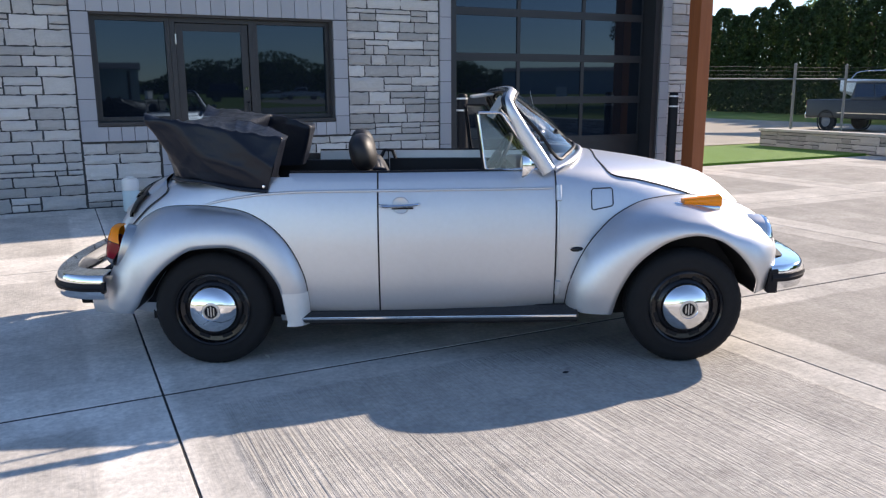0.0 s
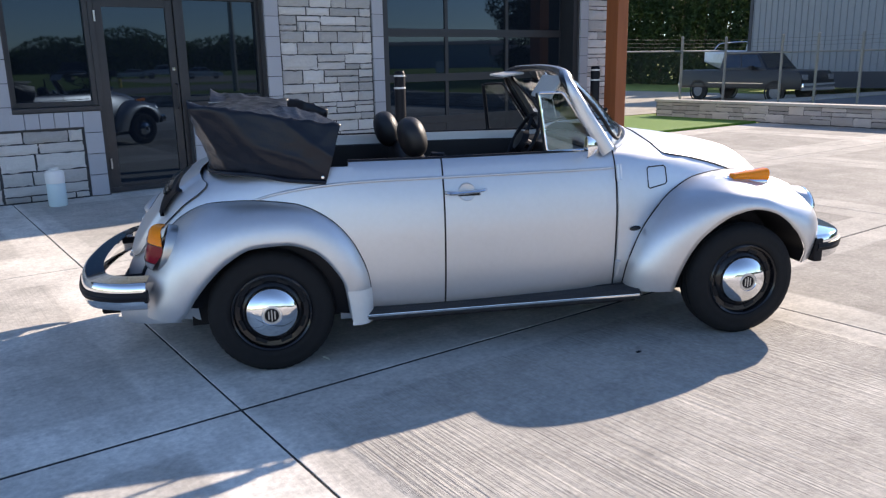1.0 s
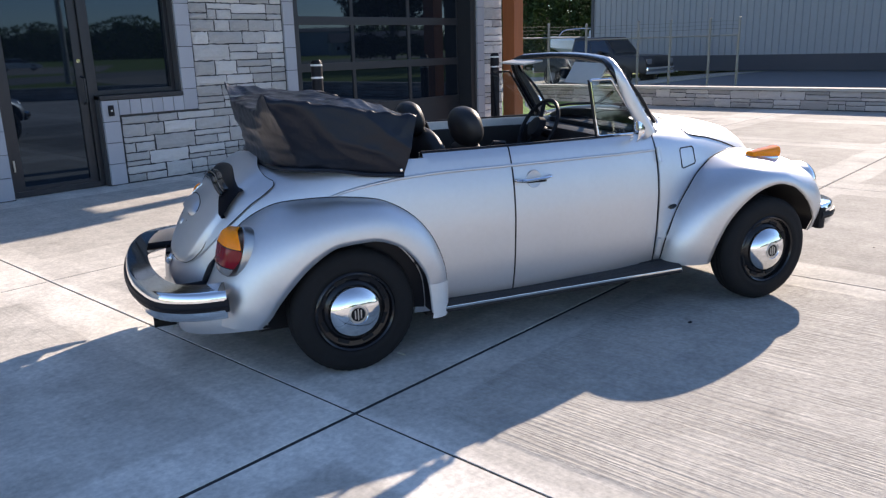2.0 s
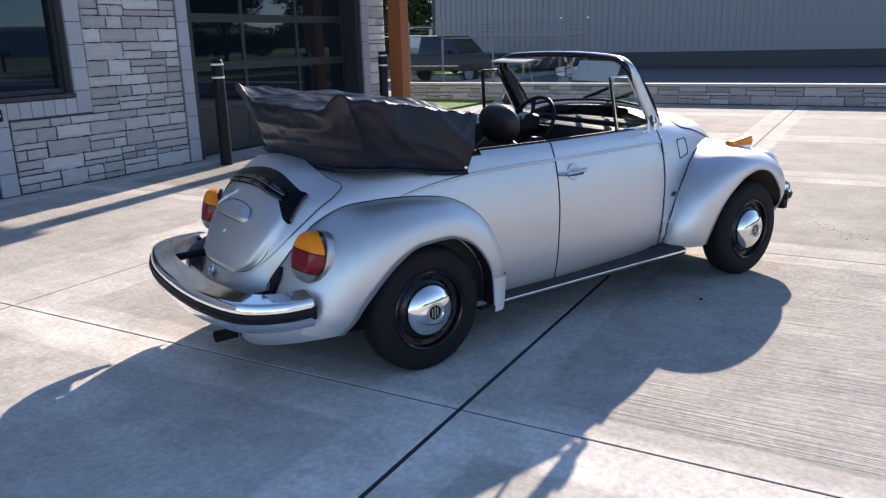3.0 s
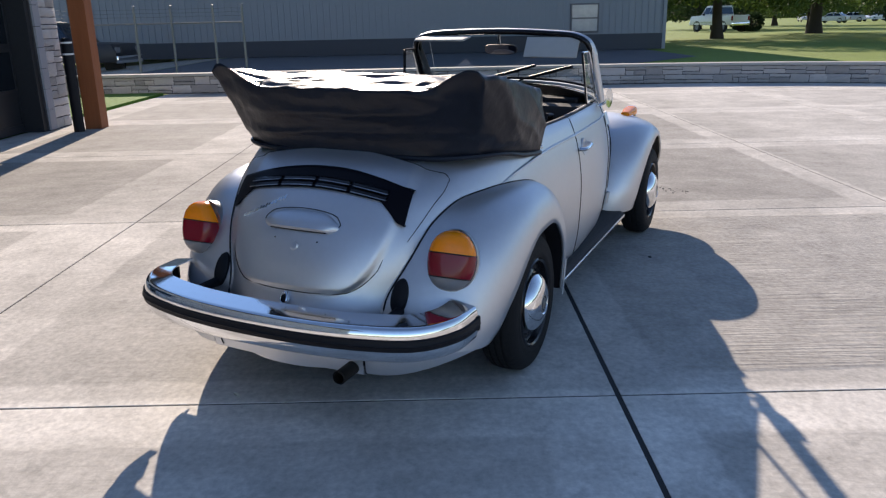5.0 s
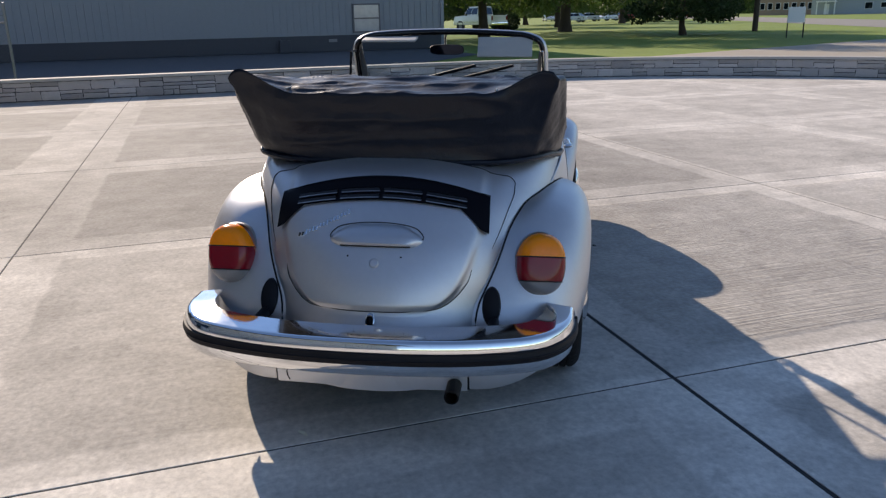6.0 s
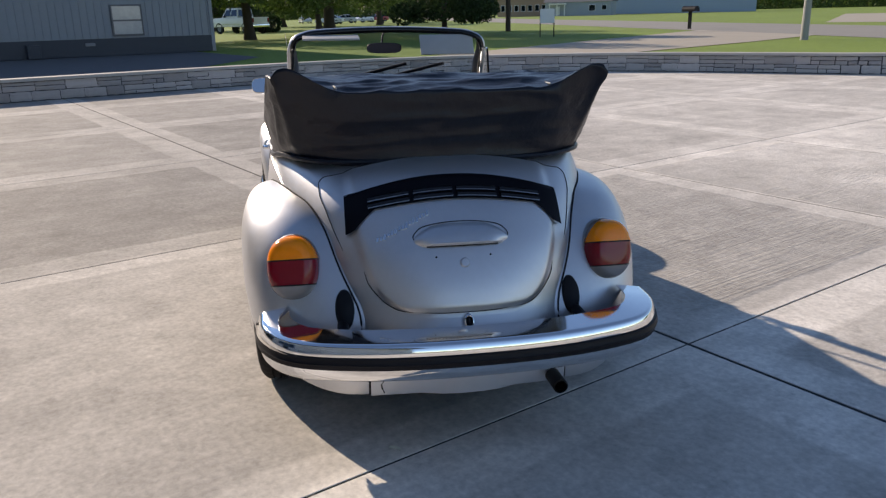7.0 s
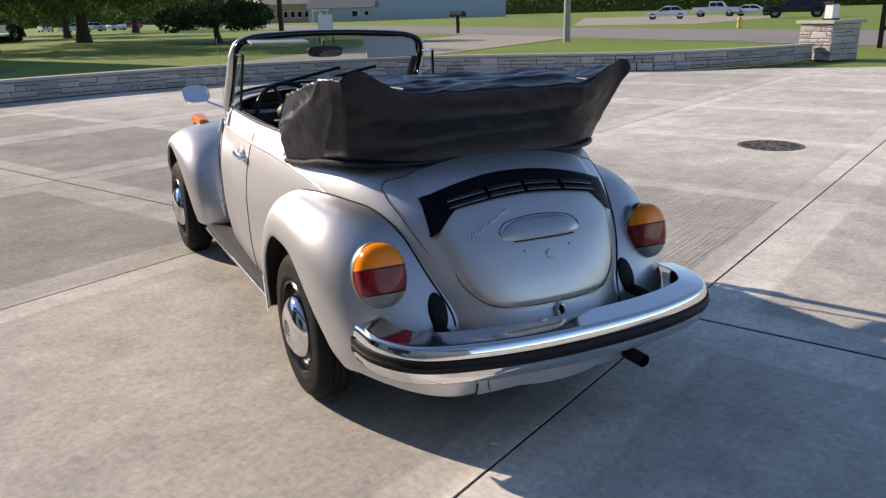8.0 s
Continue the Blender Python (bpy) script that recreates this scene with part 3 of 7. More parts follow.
def side_panel(x0, x1, sgn, z0=0.265, z1=0.972, nx=16, nz=18, out=0.0):
    bm = bmesh.new()
    rows = []
    for i in range(nx + 1):
        x = x0 + (x1 - x0) * i / nx
        row = [Vector((x, sgn * (half_width(x, z0 + (z1 - z0) * k / nz) + out), z0 + (z1 - z0) * k / nz)) for k in range(nz + 1)]
        y = row[-1].y
        row += [Vector((x, y - sgn * 0.012, z1 + 0.008)), Vector((x, y - sgn * 0.05, z1 + 0.006)), Vector((x, y - sgn * 0.06, z1 - 0.25))]
        rows.append(row)
    sheet(bm, rows)
    return bm


for sgn in (1, -1):
    part("quarter_panel", cut_wheels(side_panel(0.40, 0.846, sgn)), PAINT, car, smooth=True)
    door = part("door", side_panel(0.854, 1.768, sgn), PAINT, car, smooth=True)

    # sills and running boards
    rb = bmesh.new()
    rows = []
    for i in range(21):
        x = 0.44 + 1.44 * i / 20
        rows.append([Vector((x, sgn * 0.60, 0.268)), Vector((x, sgn * 0.72, 0.262)), Vector((x, sgn * 0.745, 0.25)), Vector((x, sgn * 0.745, 0.225)), Vector((x, sgn * 0.735, 0.215)), Vector((x, sgn * 0.60, 0.21))])
    sheet(rb, rows)
    board = part("running_board", rb, RIBBED, car, "black ribbed running board")
    part("edge_strip", box(bmesh.new(), 0.45, 1.87, min(sgn * 0.745, sgn * 0.752), max(sgn * 0.745, sgn * 0.752), 0.236, 0.248, 0.002), CHROME, board, "thin chrome edge strip")
    part("sill", box(bmesh.new(), 0.40, 1.90, min(sgn * 0.50, sgn * 0.63), max(sgn * 0.50, sgn * 0.63), 0.17, 0.27), BLACK, car)

REAR_F = [((0.486, 0.23), (0.375, 0.235), 0.765), ((0.476, 0.40), (0.350, 0.40), 0.778), ((0.42, 0.57), (0.30, 0.50), 0.785), ((0.30, 0.720), (0.20, 0.595), 0.786),
          ((0.13, 0.800), (0.08, 0.63), 0.790), ((-0.06, 0.815), (-0.06, 0.622), 0.790), ((-0.25, 0.800), (-0.18, 0.56), 0.786), ((-0.41, 0.725), (-0.275, 0.47), 0.776),
          ((-0.54, 0.57), (-0.345, 0.38), 0.755), ((-0.63, 0.40), (-0.385, 0.315), 0.735), ((-0.645, 0.29), (-0.43, 0.268), 0.710)]
FRONT_F = [((1.83, 0.25), (2.05, 0.25), 0.765), ((1.845, 0.36), (2.075, 0.36), 0.788), ((1.91, 0.53), (2.14, 0.50), 0.808), ((2.0, 0.655), (2.24, 0.60), 0.82),
           ((2.12, 0.75), (2.34, 0.655), 0.825), ((2.29, 0.81), (2.45, 0.675), 0.825), ((2.47, 0.82), (2.55, 0.655), 0.825), ((2.68, 0.795), (2.655, 0.59), 0.82),
           ((2.89, 0.735), (2.735, 0.50), 0.812), ((2.985, 0.60), (2.785, 0.42), 0.785), ((2.98, 0.41), (2.795, 0.35), 0.745)]


def fender_curve(table):
    k = len(table) - 1
    return curve([(i / k, a[0], a[1], b[0], b[1], w) for i, (a, b, w) in enumerate(table)])


FC = {"rear": fender_curve(REAR_F), "front": fender_curve(FRONT_F)}


def fender_point(which, s, q, sgn, out=0.0):
    """A point on a fender: s along the arch, q from the body (0) to the wheel opening (1)."""
    ox, oz, ix, iz, yo = FC[which](s)
    yi = max(half_width(ox, min(oz, 0.95)) - 0.02, 0.25)
    a = q * math.pi / 2
    e = 2 / 2.35
    c, v = max(0.0, math.cos(a))**e, max(0.0, math.sin(a))**e
    return Vector((ix + (ox - ix) * c, sgn * (yi + (yo - yi) * v + out), iz + (oz - iz) * c))


def fender(which, sgn):
    bm = bmesh.new()
    rows = []
    for i in range(57):
        s = i / 56
        row = [fender_point(which, s, k / 18, sgn) for k in range(19)]
        e = row[-1]
        row += [e + Vector((0, -sgn * 0.012, 0)) + (e - Vector(((0 if which == "rear" else 2.42), e.y, 0.29))).normalized() * 0.006]
        rows.append(row)
    sheet(bm, rows)
    return part("fender", bm, PAINT, car, smooth="all")


for which in ("rear", "front"):
    for sgn in (1, -1):
        fd = fender(which, sgn)
        line = []
        for i in range(61):
            q = 0.03
            while q < 0.5:
                p = fender_point(which, i / 60, q, sgn)
                if abs(p.y) > half_width(p.x, min(p.z, 0.95)) - 0.001:
                    break
                q += 0.01
            line.append(p + Vector((0, sgn * 0.001, 0)))
        line = [sum((line[j] for j in (max(i - 1, 0), i, min(i + 1, 60))), Vector()) / 3 for i in range(61)]
        part("piping", tube(bmesh.new(), line, 0.004, 6), SEAMGAP, fd, "black fender beading", smooth=True)

# wheel wells and underside
bm = bmesh.new()
box(bm, -0.40, 2.80, -0.48, 0.48, 0.17, 0.33)
box(bm, -0.30, 0.36, -0.50, 0.50, 0.33, 0.66)
box(bm, 2.08, 2.76, -0.45, 0.45, 0.33, 0.66)
part("underbody", bm, BLACK, car)


def wheel(x, sgn):
    m = pose(x, 0, 0.295)
    o = sgn * (0.757 if x < 1 else 0.815)      # the front track is the wider
    d = -sgn
    prof = [(0.185, 0.012, 0), (0.20, 0.0, 0), (0.218, -0.003, 0), (0.222, -0.001, 0), (0.245, -0.004, 0), (0.262, 0.0, 0), (0.272, 0.004, 0), (0.280, 0.010, 0), (0.288, 0.018, 0.004), (0.296, 0.030, 0.006),
            (0.298, 0.048, 0.005), (0.291, 0.050, 0), (0.291, 0.056, 0), (0.299, 0.058, 0.004), (0.299, 0.076, 0.004), (0.291, 0.078, 0), (0.291, 0.085, 0), (0.299, 0.087, 0.004), (0.299, 0.105, 0.004),
            (0.291, 0.107, 0), (0.291, 0.113, 0), (0.298, 0.115, 0.005), (0.295, 0.134, 0.006), (0.286, 0.148, 0.004), (0.26, 0.165, 0), (0.19, 0.16, 0)]
    bm = bmesh.new()
    sheet(bm, [[Vector((x + (r - (0.45 * deep if k % 4 == 0 else 0)) * math.cos(2 * math.pi * k / 200), o + d * off, 0.295 + (r - (0.45 * deep if k % 4 == 0 else 0)) * math.sin(2 * math.pi * k / 200))) for k in range(200)] for r, off, deep in prof], closed=True)
    bmesh.ops.recalc_face_normals(bm, faces=bm.faces)
    tyre = part("tyre", bm, RUBBER, car, "black tyre with a grooved tread", smooth=True)
    rim = part("rim", lathe(bmesh.new(), [(0.192, o + d * 0.004), (0.186, o - d * 0.002), (0.178, o + d * 0.004), (0.172, o + d * 0.03), (0.150, o + d * 0.034), (0.135, o + d * 0.02), (0.11, o + d * 0.012), (0.0, o + d * 0.012)], 56, 'y', m), GLOSSBLACK, tyre, "black painted steel rim", smooth=True)
    part("hubcap", lathe(bmesh.new(), [(0.128, o + d * 0.014), (0.127, o + d * 0.004), (0.118, o - d * 0.008), (0.10, o - d * 0.022), (0.075, o - d * 0.033), (0.048, o - d * 0.038), (0.044, o - d * 0.034), (0.0, o - d * 0.034)], 48, 'y', m), CHROME, rim, "domed chrome hubcap", smooth=True)
    part("emblem", lathe(bmesh.new(), [(0.040, o - d * 0.034), (0.040, o - d * 0.038), (0.034, o - d * 0.038), (0.033, o - d * 0.035)], 32, 'y', m), STEEL, rim, smooth=True)
    part("badge_ground", lathe(bmesh.new(), [(0.033, o - d * 0.0346), (0.0, o - d * 0.0346)], 28, 'y', m), BLACK, rim)
    for dx, tall in ((-0.014, 0.020), (0.0, 0.028), (0.014, 0.020)):
        part("badge_bar", box(bmesh.new(), -0.003, 0.003, -0.0375 if sgn < 0 else 0.0345, -0.0345 if sgn < 0 else 0.0375, -tall, tall, 0.001, m @ pose(dx, o, 0)), STEEL, rim)
    for k in range(8):
        a = 2 * math.pi * (k + 0.5) / 8
        slot = bmesh.new()
        box(slot, -0.028, 0.028, -0.004, 0.004, -0.009, 0.009, 0.003, Matrix.Translation((x + 0.153 * math.cos(a), o + d * 0.0325, 0.295 + 0.153 * math.sin(a))) @ Matrix.Rotation(math.pi / 2 - a, 4, 'Y'))
        part("slot", slot, SEAMGAP, rim)


for x in (0.0, 2.42):
    for sgn in (1, -1):
        wheel(x, sgn)



# folded roof under its cover
def lerp(a, b, u):
    return a + (b - a) * u


def roof_cover():
    bm = bmesh.new()
    top_z = curve([(-0.31, 1.25), (-0.22, 1.255), (-0.05, 1.23), (0.15, 1.193), (0.37, 1.155)])
    out_y = curve([(-0.31, 0.632), (-0.2, 0.648), (0.1, 0.648), (0.37, 0.628)])
    bot_y = curve([(-0.16, 0.550), (0.0, 0.622), (0.3, 0.660)])
    rear_z = curve([(0.0, 1.195), (0.36, 1.20), (0.44, 1.225), (0.525, 1.268), (0.575, 1.285), (0.607, 1.278), (0.632, 1.25)])
    sag = curve([(-0.32, 1.20), (-0.1, 1.225), (0.1, 1.228), (0.25, 1.20), (0.38, 1.15)])
    nx, nv, ny = 64, 26, 100
    wrinkle = lambda p, a: a * (noise.noise(Vector((p.x * 5, p.y * 5, p.z * 11))) + 0.5 * noise.noise(Vector((p.x * 13 + 7, p.y * 11, p.z * 23))))
    for sgn in (1, -1):
        rows = []
        for i in range(nx + 1):
            u = i / nx
            xt, xb = lerp(0.37, -0.31, u), lerp(0.29, -0.16, u)
            t = Vector((xt, sgn * out_y(xt), top_z(xt)))
            b = Vector((xb, sgn * bot_y(xb), lerp(0.89, 0.945, min(1, u * 1.3))))
            row = []
            for k in range(nv + 1):
                v = k / nv
                p = b.lerp(t, v)
                bulge = math.sin(math.pi * v) * 0.028 * (1 - u**6)
                p.y += sgn * (bulge + wrinkle(p, 0.004 * math.sin(math.pi * v) * (1 - u**8)))
                row.append(p)
            rows.append(row if sgn < 0 else row)
        sheet(bm, rows)
    # rear face
    rows = []
    for j in range(ny + 1):
        w = 2 * j / ny - 1
        yt, yb = 0.632 * w, 0.550 * w
        t = Vector((-0.325 + 0.015 * abs(w)**4, yt, rear_z(abs(yt))))
        b = Vector((-0.285 + 0.125 * abs(w)**4, yb, 0.935 + 0.01 * abs(w)**2))
        row = []
        for k in range(nv + 1):
            v = k / nv
            p = b.lerp(t, v)
            p.x += 0.035 * math.sin(math.pi * v) * (1 - abs(w)**5) * (0.6 - v) * 1.2 + wrinkle(p, 0.006 * math.sin(math.pi * v) * (1 - abs(w)**8))
            row.append(p)
        rows.append(row)
    sheet(bm, rows)
    # top sheet, sunk between the two side rolls
    rows = []
    for i in range(nx + 1):
        u = i / nx
        xs = lerp(0.37, -0.31, u)
        row = []
        for j in range(ny + 1):
            w = 2 * j / ny - 1
            back = min(1.0, max(0.0, (0.66 - abs(w)) / 0.10))
            back = back * back * (3 - 2 * back)
            y = out_y(xs) * w
            edge = top_z(xs)
            xc = lerp(0.37 - 0.24 * back, -0.31, u)
            mid = sag(xc)
            a = min(1.0, max(0.0, (abs(w) - 0.62) / 0.33))
            a = a * a * (3 - 2 * a)
            z = lerp(mid, edge, a)
            z = lerp(z, rear_z(abs(y)), max(0, (u - 0.85) / 0.15)**2)
            p = Vector((xc, y, z))
            p.z += wrinkle(Vector((p.x * 1.6, p.y * 0.7, p.z)), 0.013 * min(1, (1 - u) * 6) * (1 - abs(w)**6) * min(1, u * 5))
            if u > 0.97:
                p.x = lerp(p.x, -0.325 + 0.015 * abs(w)**4, (u - 0.97) / 0.03)
            row.append(p)
        rows.append(row)
    # front ends drop behind the seats
    first = rows[0]
    drop = []
    for k in range(1, 8):
        v = k / 7
        drop.append([Vector((p.x - 0.07 * v - 0.01 * math.sin(9 * p.y), p.y * (1 + 0.02 * v), lerp(p.z, 0.905, v) if abs(p.y) > 0.36 else lerp(p.z, 0.93, v))) for p in first])
    sheet(bm, drop[::-1] + rows)
    bmesh.ops.remove_doubles(bm, verts=bm.verts, dist=0.003)
    bmesh.ops.recalc_face_normals(bm, faces=bm.faces)
    bm.normal_update()
    soft = [v for v in bm.verts if v.co.x < -0.10 and abs(v.co.y) > 0.40 and 0.965 < v.co.z < 1.225]
    for _ in range(8):
        bmesh.ops.smooth_vert(bm, verts=soft, factor=0.5, use_axis_x=True, use_axis_y=True, use_axis_z=False)
    bm.normal_update()
    ridge = lambda p, f, o: (1 - min(1.0, 2.2 * abs(noise.noise(Vector((p.x * f + o, p.y * f * 0.8, p.z * f * 1.5))))))**2
    for v in bm.verts:
        p, n = v.co.copy(), v.normal.copy()
        low = max(0.0, min(1.0, (p.z - 0.93) / 0.06))
        tilt = Vector((p.x + 0.5 * p.z, p.y, p.z - 0.4 * p.x))
        push = 0.004 * ridge(tilt, 2.6, 3.0) + 0.002 * ridge(tilt, 9.5, 11.0) - 0.003 + 0.005 * noise.noise(p * 2.2)
        # long slanting folds on the sides, sagging ones behind, short pleats on top
        along, across = 0.88 * p.x - 0.47 * p.z, 0.47 * p.x + 0.88 * p.z
        push += abs(n.y)**2 * 0.013 * (ridge(Vector((along * 0.30 + 0.06 * noise.noise(p * 4.0), 4 * p.y, across * 0.95 + 0.05 * noise.noise(p * 5.5))), 5.0, 21.0) - 0.35)
        push += abs(n.x)**2 * 0.008 * (ridge(Vector((p.x, p.y * 0.35, p.z * 1.2 + 0.25 * p.y * p.y)), 5.5, 31.0) - 0.35)
        push += max(0.0, n.z)**2 * 0.011 * (ridge(Vector((p.x * 1.3 + 0.3 * p.y, p.y * 0.5, 0.0)), 8.0, 41.0) - 0.35)
        v.co += n * low * push
    return bm


cover = part("roof_cover", roof_cover(), VINYL, car, "black vinyl cover over the folded roof", smooth="all")
hem = [(0.29, 0.664, 0.893), (0.12, 0.648, 0.908), (-0.02, 0.616, 0.933), (-0.165, 0.550, 0.94), (-0.25, 0.42, 0.935), (-0.28, 0.2, 0.933), (-0.285, 0, 0.932)]
hem = spline(hem + [(x, -y, z) for x, y, z in hem[-2::-1]], 80)
part("hem", tube(bmesh.new(), hem, 0.011, 8), VINYL, cover, smooth=True)
for sgn in (1, -1):
    part("snap_button", lathe(bmesh.new(), [(0, 0.006), (0.007, 0.004), (0.009, 0)], 12, 'y', Matrix.Translation((0.275, sgn * 0.674, 0.920)) @ pose(0, 0, 0, 0, 0, 0 if sgn > 0 else 180)), CHROME, cover, smooth=True)
    part("welt", tube(bmesh.new(), spline([(-0.318, sgn * 0.40, 1.214), (-0.2, sgn * 0.405, 1.212), (-0.02, sgn * 0.41, 1.205), (0.16, sgn * 0.415, 1.19)], 20), 0.0035, 6), material("pale_piping", (0.30, 0.30, 0.29), 0.7), cover, "pale edge of the folded lining", smooth=True)


# engine lid and everything on it
def rear_pt(y, z, out=0.0):
    def at(y, z):
        w, n = W_Z(z), REAR_N(z)
        u = max(0.0, 1 - min(1.0, abs(y) / w)**n)**(1 / n)
        return Vector((X_R - u * (X_R - REAR_X(z)), y, z))
    p = at(y, z)
    if out:
        e = 0.004
        n = (at(y + e, z) - at(y - e, z)).cross(at(y, z + e) - at(y, z - e)).normalized()
        p = p + (n if n.x < 0 else -n) * out
    return p


LID_H = curve([(0.462, 0.17), (0.475, 0.22), (0.50, 0.275), (0.55, 0.335), (0.62, 0.385), (0.70, 0.425), (0.78, 0.455), (0.84, 0.475), (0.865, 0.475), (0.88, 0.455)])


def lid_top(y):
    return 0.934 - 0.055 * (abs(y) / 0.455)**2.2


def lid_rows(nz, ny, out_fn):
    rows = []
    for i in range(nz + 1):
        v = i / nz
        row = []
        for j in range(ny + 1):
            q = 2 * j / ny - 1
            zc = lerp(0.462, 0.88, v)
            y = q * LID_H(zc)
            z = lerp(0.462, lid_top(y), v)
            row.append(rear_pt(y, z, out_fn(y, z)))
        rows.append(row)
    return rows


def lid_out(y, z):
    h = curve([(0.46, 0.10), (0.49, 0.22), (0.54, 0.285), (0.64, 0.335), (0.74, 0.36), (0.95, 0.37)])(z)
    a = max(0.0, min(1.0, (h - abs(y)) / 0.035 + 0.5)) * max(0.0, min(1.0, (z - 0.478) / 0.02))
    return 0.006 + 0.013 * a * a * (3 - 2 * a)


bm = bmesh.new()
sheet(bm, lid_rows(46, 60, lid_out))
lid = part("engine_lid", bm, PAINT, car, smooth="all")
edge = lid_rows(30, 40, lambda y, z: lid_out(y, z) + 0.001 - 0.004 * max(0.0, (0.72 - z) / 0.10))
ring = [r[0] for r in edge[14:]] + edge[-1][1:-1] + [r[-1] for r in edge[:13:-1]]
part("lid_gap", tube(bmesh.new(), spline(ring, 140), 0.0016, 6), SEAMGAP, lid, smooth=True)
# dark line under the step of the raised panel
step = [(0.338 + 0.30 * (z - 0.60), z) for z in (0.63, 0.60, 0.57)] + [(0.312, 0.545), (0.283, 0.515), (0.25, 0.494), (0.21, 0.484), (0.10, 0.480)]
step = step + [(0.0, 0.480)] + [(-y, z) for y, z in step[::-1]]
part("panel_crease", tube(bmesh.new(), spline([rear_pt(y, z, 0.0075 - 0.004 * max(0.0, (z - 0.56) / 0.07)) for y, z in step], 90), 0.0017, 6), SEAMGAP, lid, smooth=True)


def lid_band(y0, y1, zlo, zhi, out, ny, nz):
    bm = bmesh.new()
    rows = []
    for i in range(nz + 1):
        row = []
        for j in range(ny + 1):
            y = lerp(y0, y1, j / ny)
            row.append(rear_pt(y, lerp(zlo(y), zhi(y), i / nz), out))
        rows.append(row)
    back = [[p + Vector((0.02, 0, 0)) for p in r] for r in (rows[0], rows[-1])]
    sheet(bm, [back[0]] + rows + [back[1]])
    return bm


g_hi = lambda y: 0.882 - 0.062 * (abs(y) / 0.385)**2.2


def g_lo(y):
    u = min(1.0, max(0.0, (abs(y) - 0.285) / 0.10))
    return 0.817 - 0.028 * (min(abs(y), 0.30) / 0.30)**2 - 0.100 * u**1.3 + 0.07 * max(0.0, u - 0.72)


grille = part("grille", lid_band(-0.385, 0.385, g_lo, g_hi, 0.024, 77, 10), GRILLE, lid, "matt black air intake panel", smooth=True)
for row in range(2):
    for k in range(4):
        ya = -0.305 + 0.157 * k
        lo = lambda y, row=row: 0.827 - 0.034 * (abs(y) / 0.33)**2 + 0.017 * row - 0.006
        hi = lambda y, row=row: 0.827 - 0.034 * (abs(y) / 0.33)**2 + 0.017 * row + 0.001
        part("louvre", lid_band(ya, ya + 0.14, lo, hi, 0.034, 10, 2), GLOSSBLACK, grille, smooth=True)
        lo2 = lambda y, row=row: 0.827 - 0.034 * (abs(y) / 0.33)**2 + 0.017 * row - 0.0085
        hi2 = lambda y, row=row: 0.827 - 0.034 * (abs(y) / 0.33)**2 + 0.017 * row - 0.006
        part("louvre_edge", lid_band(ya, ya + 0.14, lo2, hi2, 0.033, 10, 1), STEEL, grille, smooth=True)

# number plate lamp
bm = bmesh.new()
rows = []
for i in range(15):
    a = i / 14
    row = []
    for j in range(31):
        q = 2 * j / 30 - 1
        half = 0.168 - 0.045 * abs(a - 0.38)**1.6 / 0.38**1.6 * (0.75 if a < 0.38 else 0.42)
        y = q * half
        z = 0.680 + 0.070 * a * (1 - 0.25 * abs(q)**4)
        up = min(1.0, a / 0.07) * (1 - max(0.0, (a - 0.25) / 0.75)**2)
        row.append(rear_pt(y, z, 0.0185 + 0.024 * up * (1 - abs(q)**6)))
    rows.append(row)
sheet(bm, rows)
plamp = part("plate_lamp", bm, PAINT, lid, smooth=True)
part("gasket", tube(bmesh.new(), spline([rear_pt(y, z, 0.019) for y, z in ((-0.130, 0.683), (-0.152, 0.695), (-0.168, 0.709), (-0.155, 0.727), (-0.13, 0.741), (-0.07, 0.751), (0, 0.754), (0.07, 0.751), (0.13, 0.741), (0.155, 0.727), (0.168, 0.709), (0.152, 0.695), (0.130, 0.683))], 60), 0.0022, 6), SEAMGAP, plamp, smooth=True)
# black bar stands in for the shade in the undercut below the lamp
part("light_slot", tube(bmesh.new(), spline([rear_pt(y, 0.681, 0.024) for y in (-0.125, -0.06, 0, 0.06, 0.125)], 20), 0.0026, 6), SEAMGAP, plamp, smooth=True)


def facing(y, z, out):
    """A pose on the lid, whose -x looks out of it."""
    p = rear_pt(y, z, out)
    q = rear_pt(y, z, out + 0.05)
    d = (q - p).normalized()
    return Matrix.Translation(p) @ d.to_track_quat('Y', 'Z').to_matrix().to_4x4()


part("plug", lathe(bmesh.new(), [(0, 0.008), (0.014, 0.007), (0.019, 0.0)], 20, 'y', facing(-0.002, 0.632, 0.018)), PAINT, lid, smooth=True)
for y in (-0.095, 0.095):
    part("plate_screw", lathe(bmesh.new(), [(0, 0.003), (0.003, 0.002), (0.0045, 0)], 10, 'y', facing(y, 0.652, 0.018)), SEAMGAP, lid, smooth=True)
latch_pose = facing(0.0, 0.448, 0.006) @ Matrix.Diagonal((0.85, 1, 1.4, 1))
latch = part("latch", lathe(bmesh.new(), [(0.012, 0.004), (0.012, 0.014), (0.015, 0.018), (0.019, 0.016), (0.021, 0.010), (0.021, 0.0)], 24, 'y', latch_pose), CHROME, car, "small chrome lid latch", smooth=True)
part("lock_button", lathe(bmesh.new(), [(0, 0.015), (0.006, 0.014), (0.0075, 0.010), (0.012, 0.006)], 20, 'y', latch_pose), BLACK, latch, smooth=True)
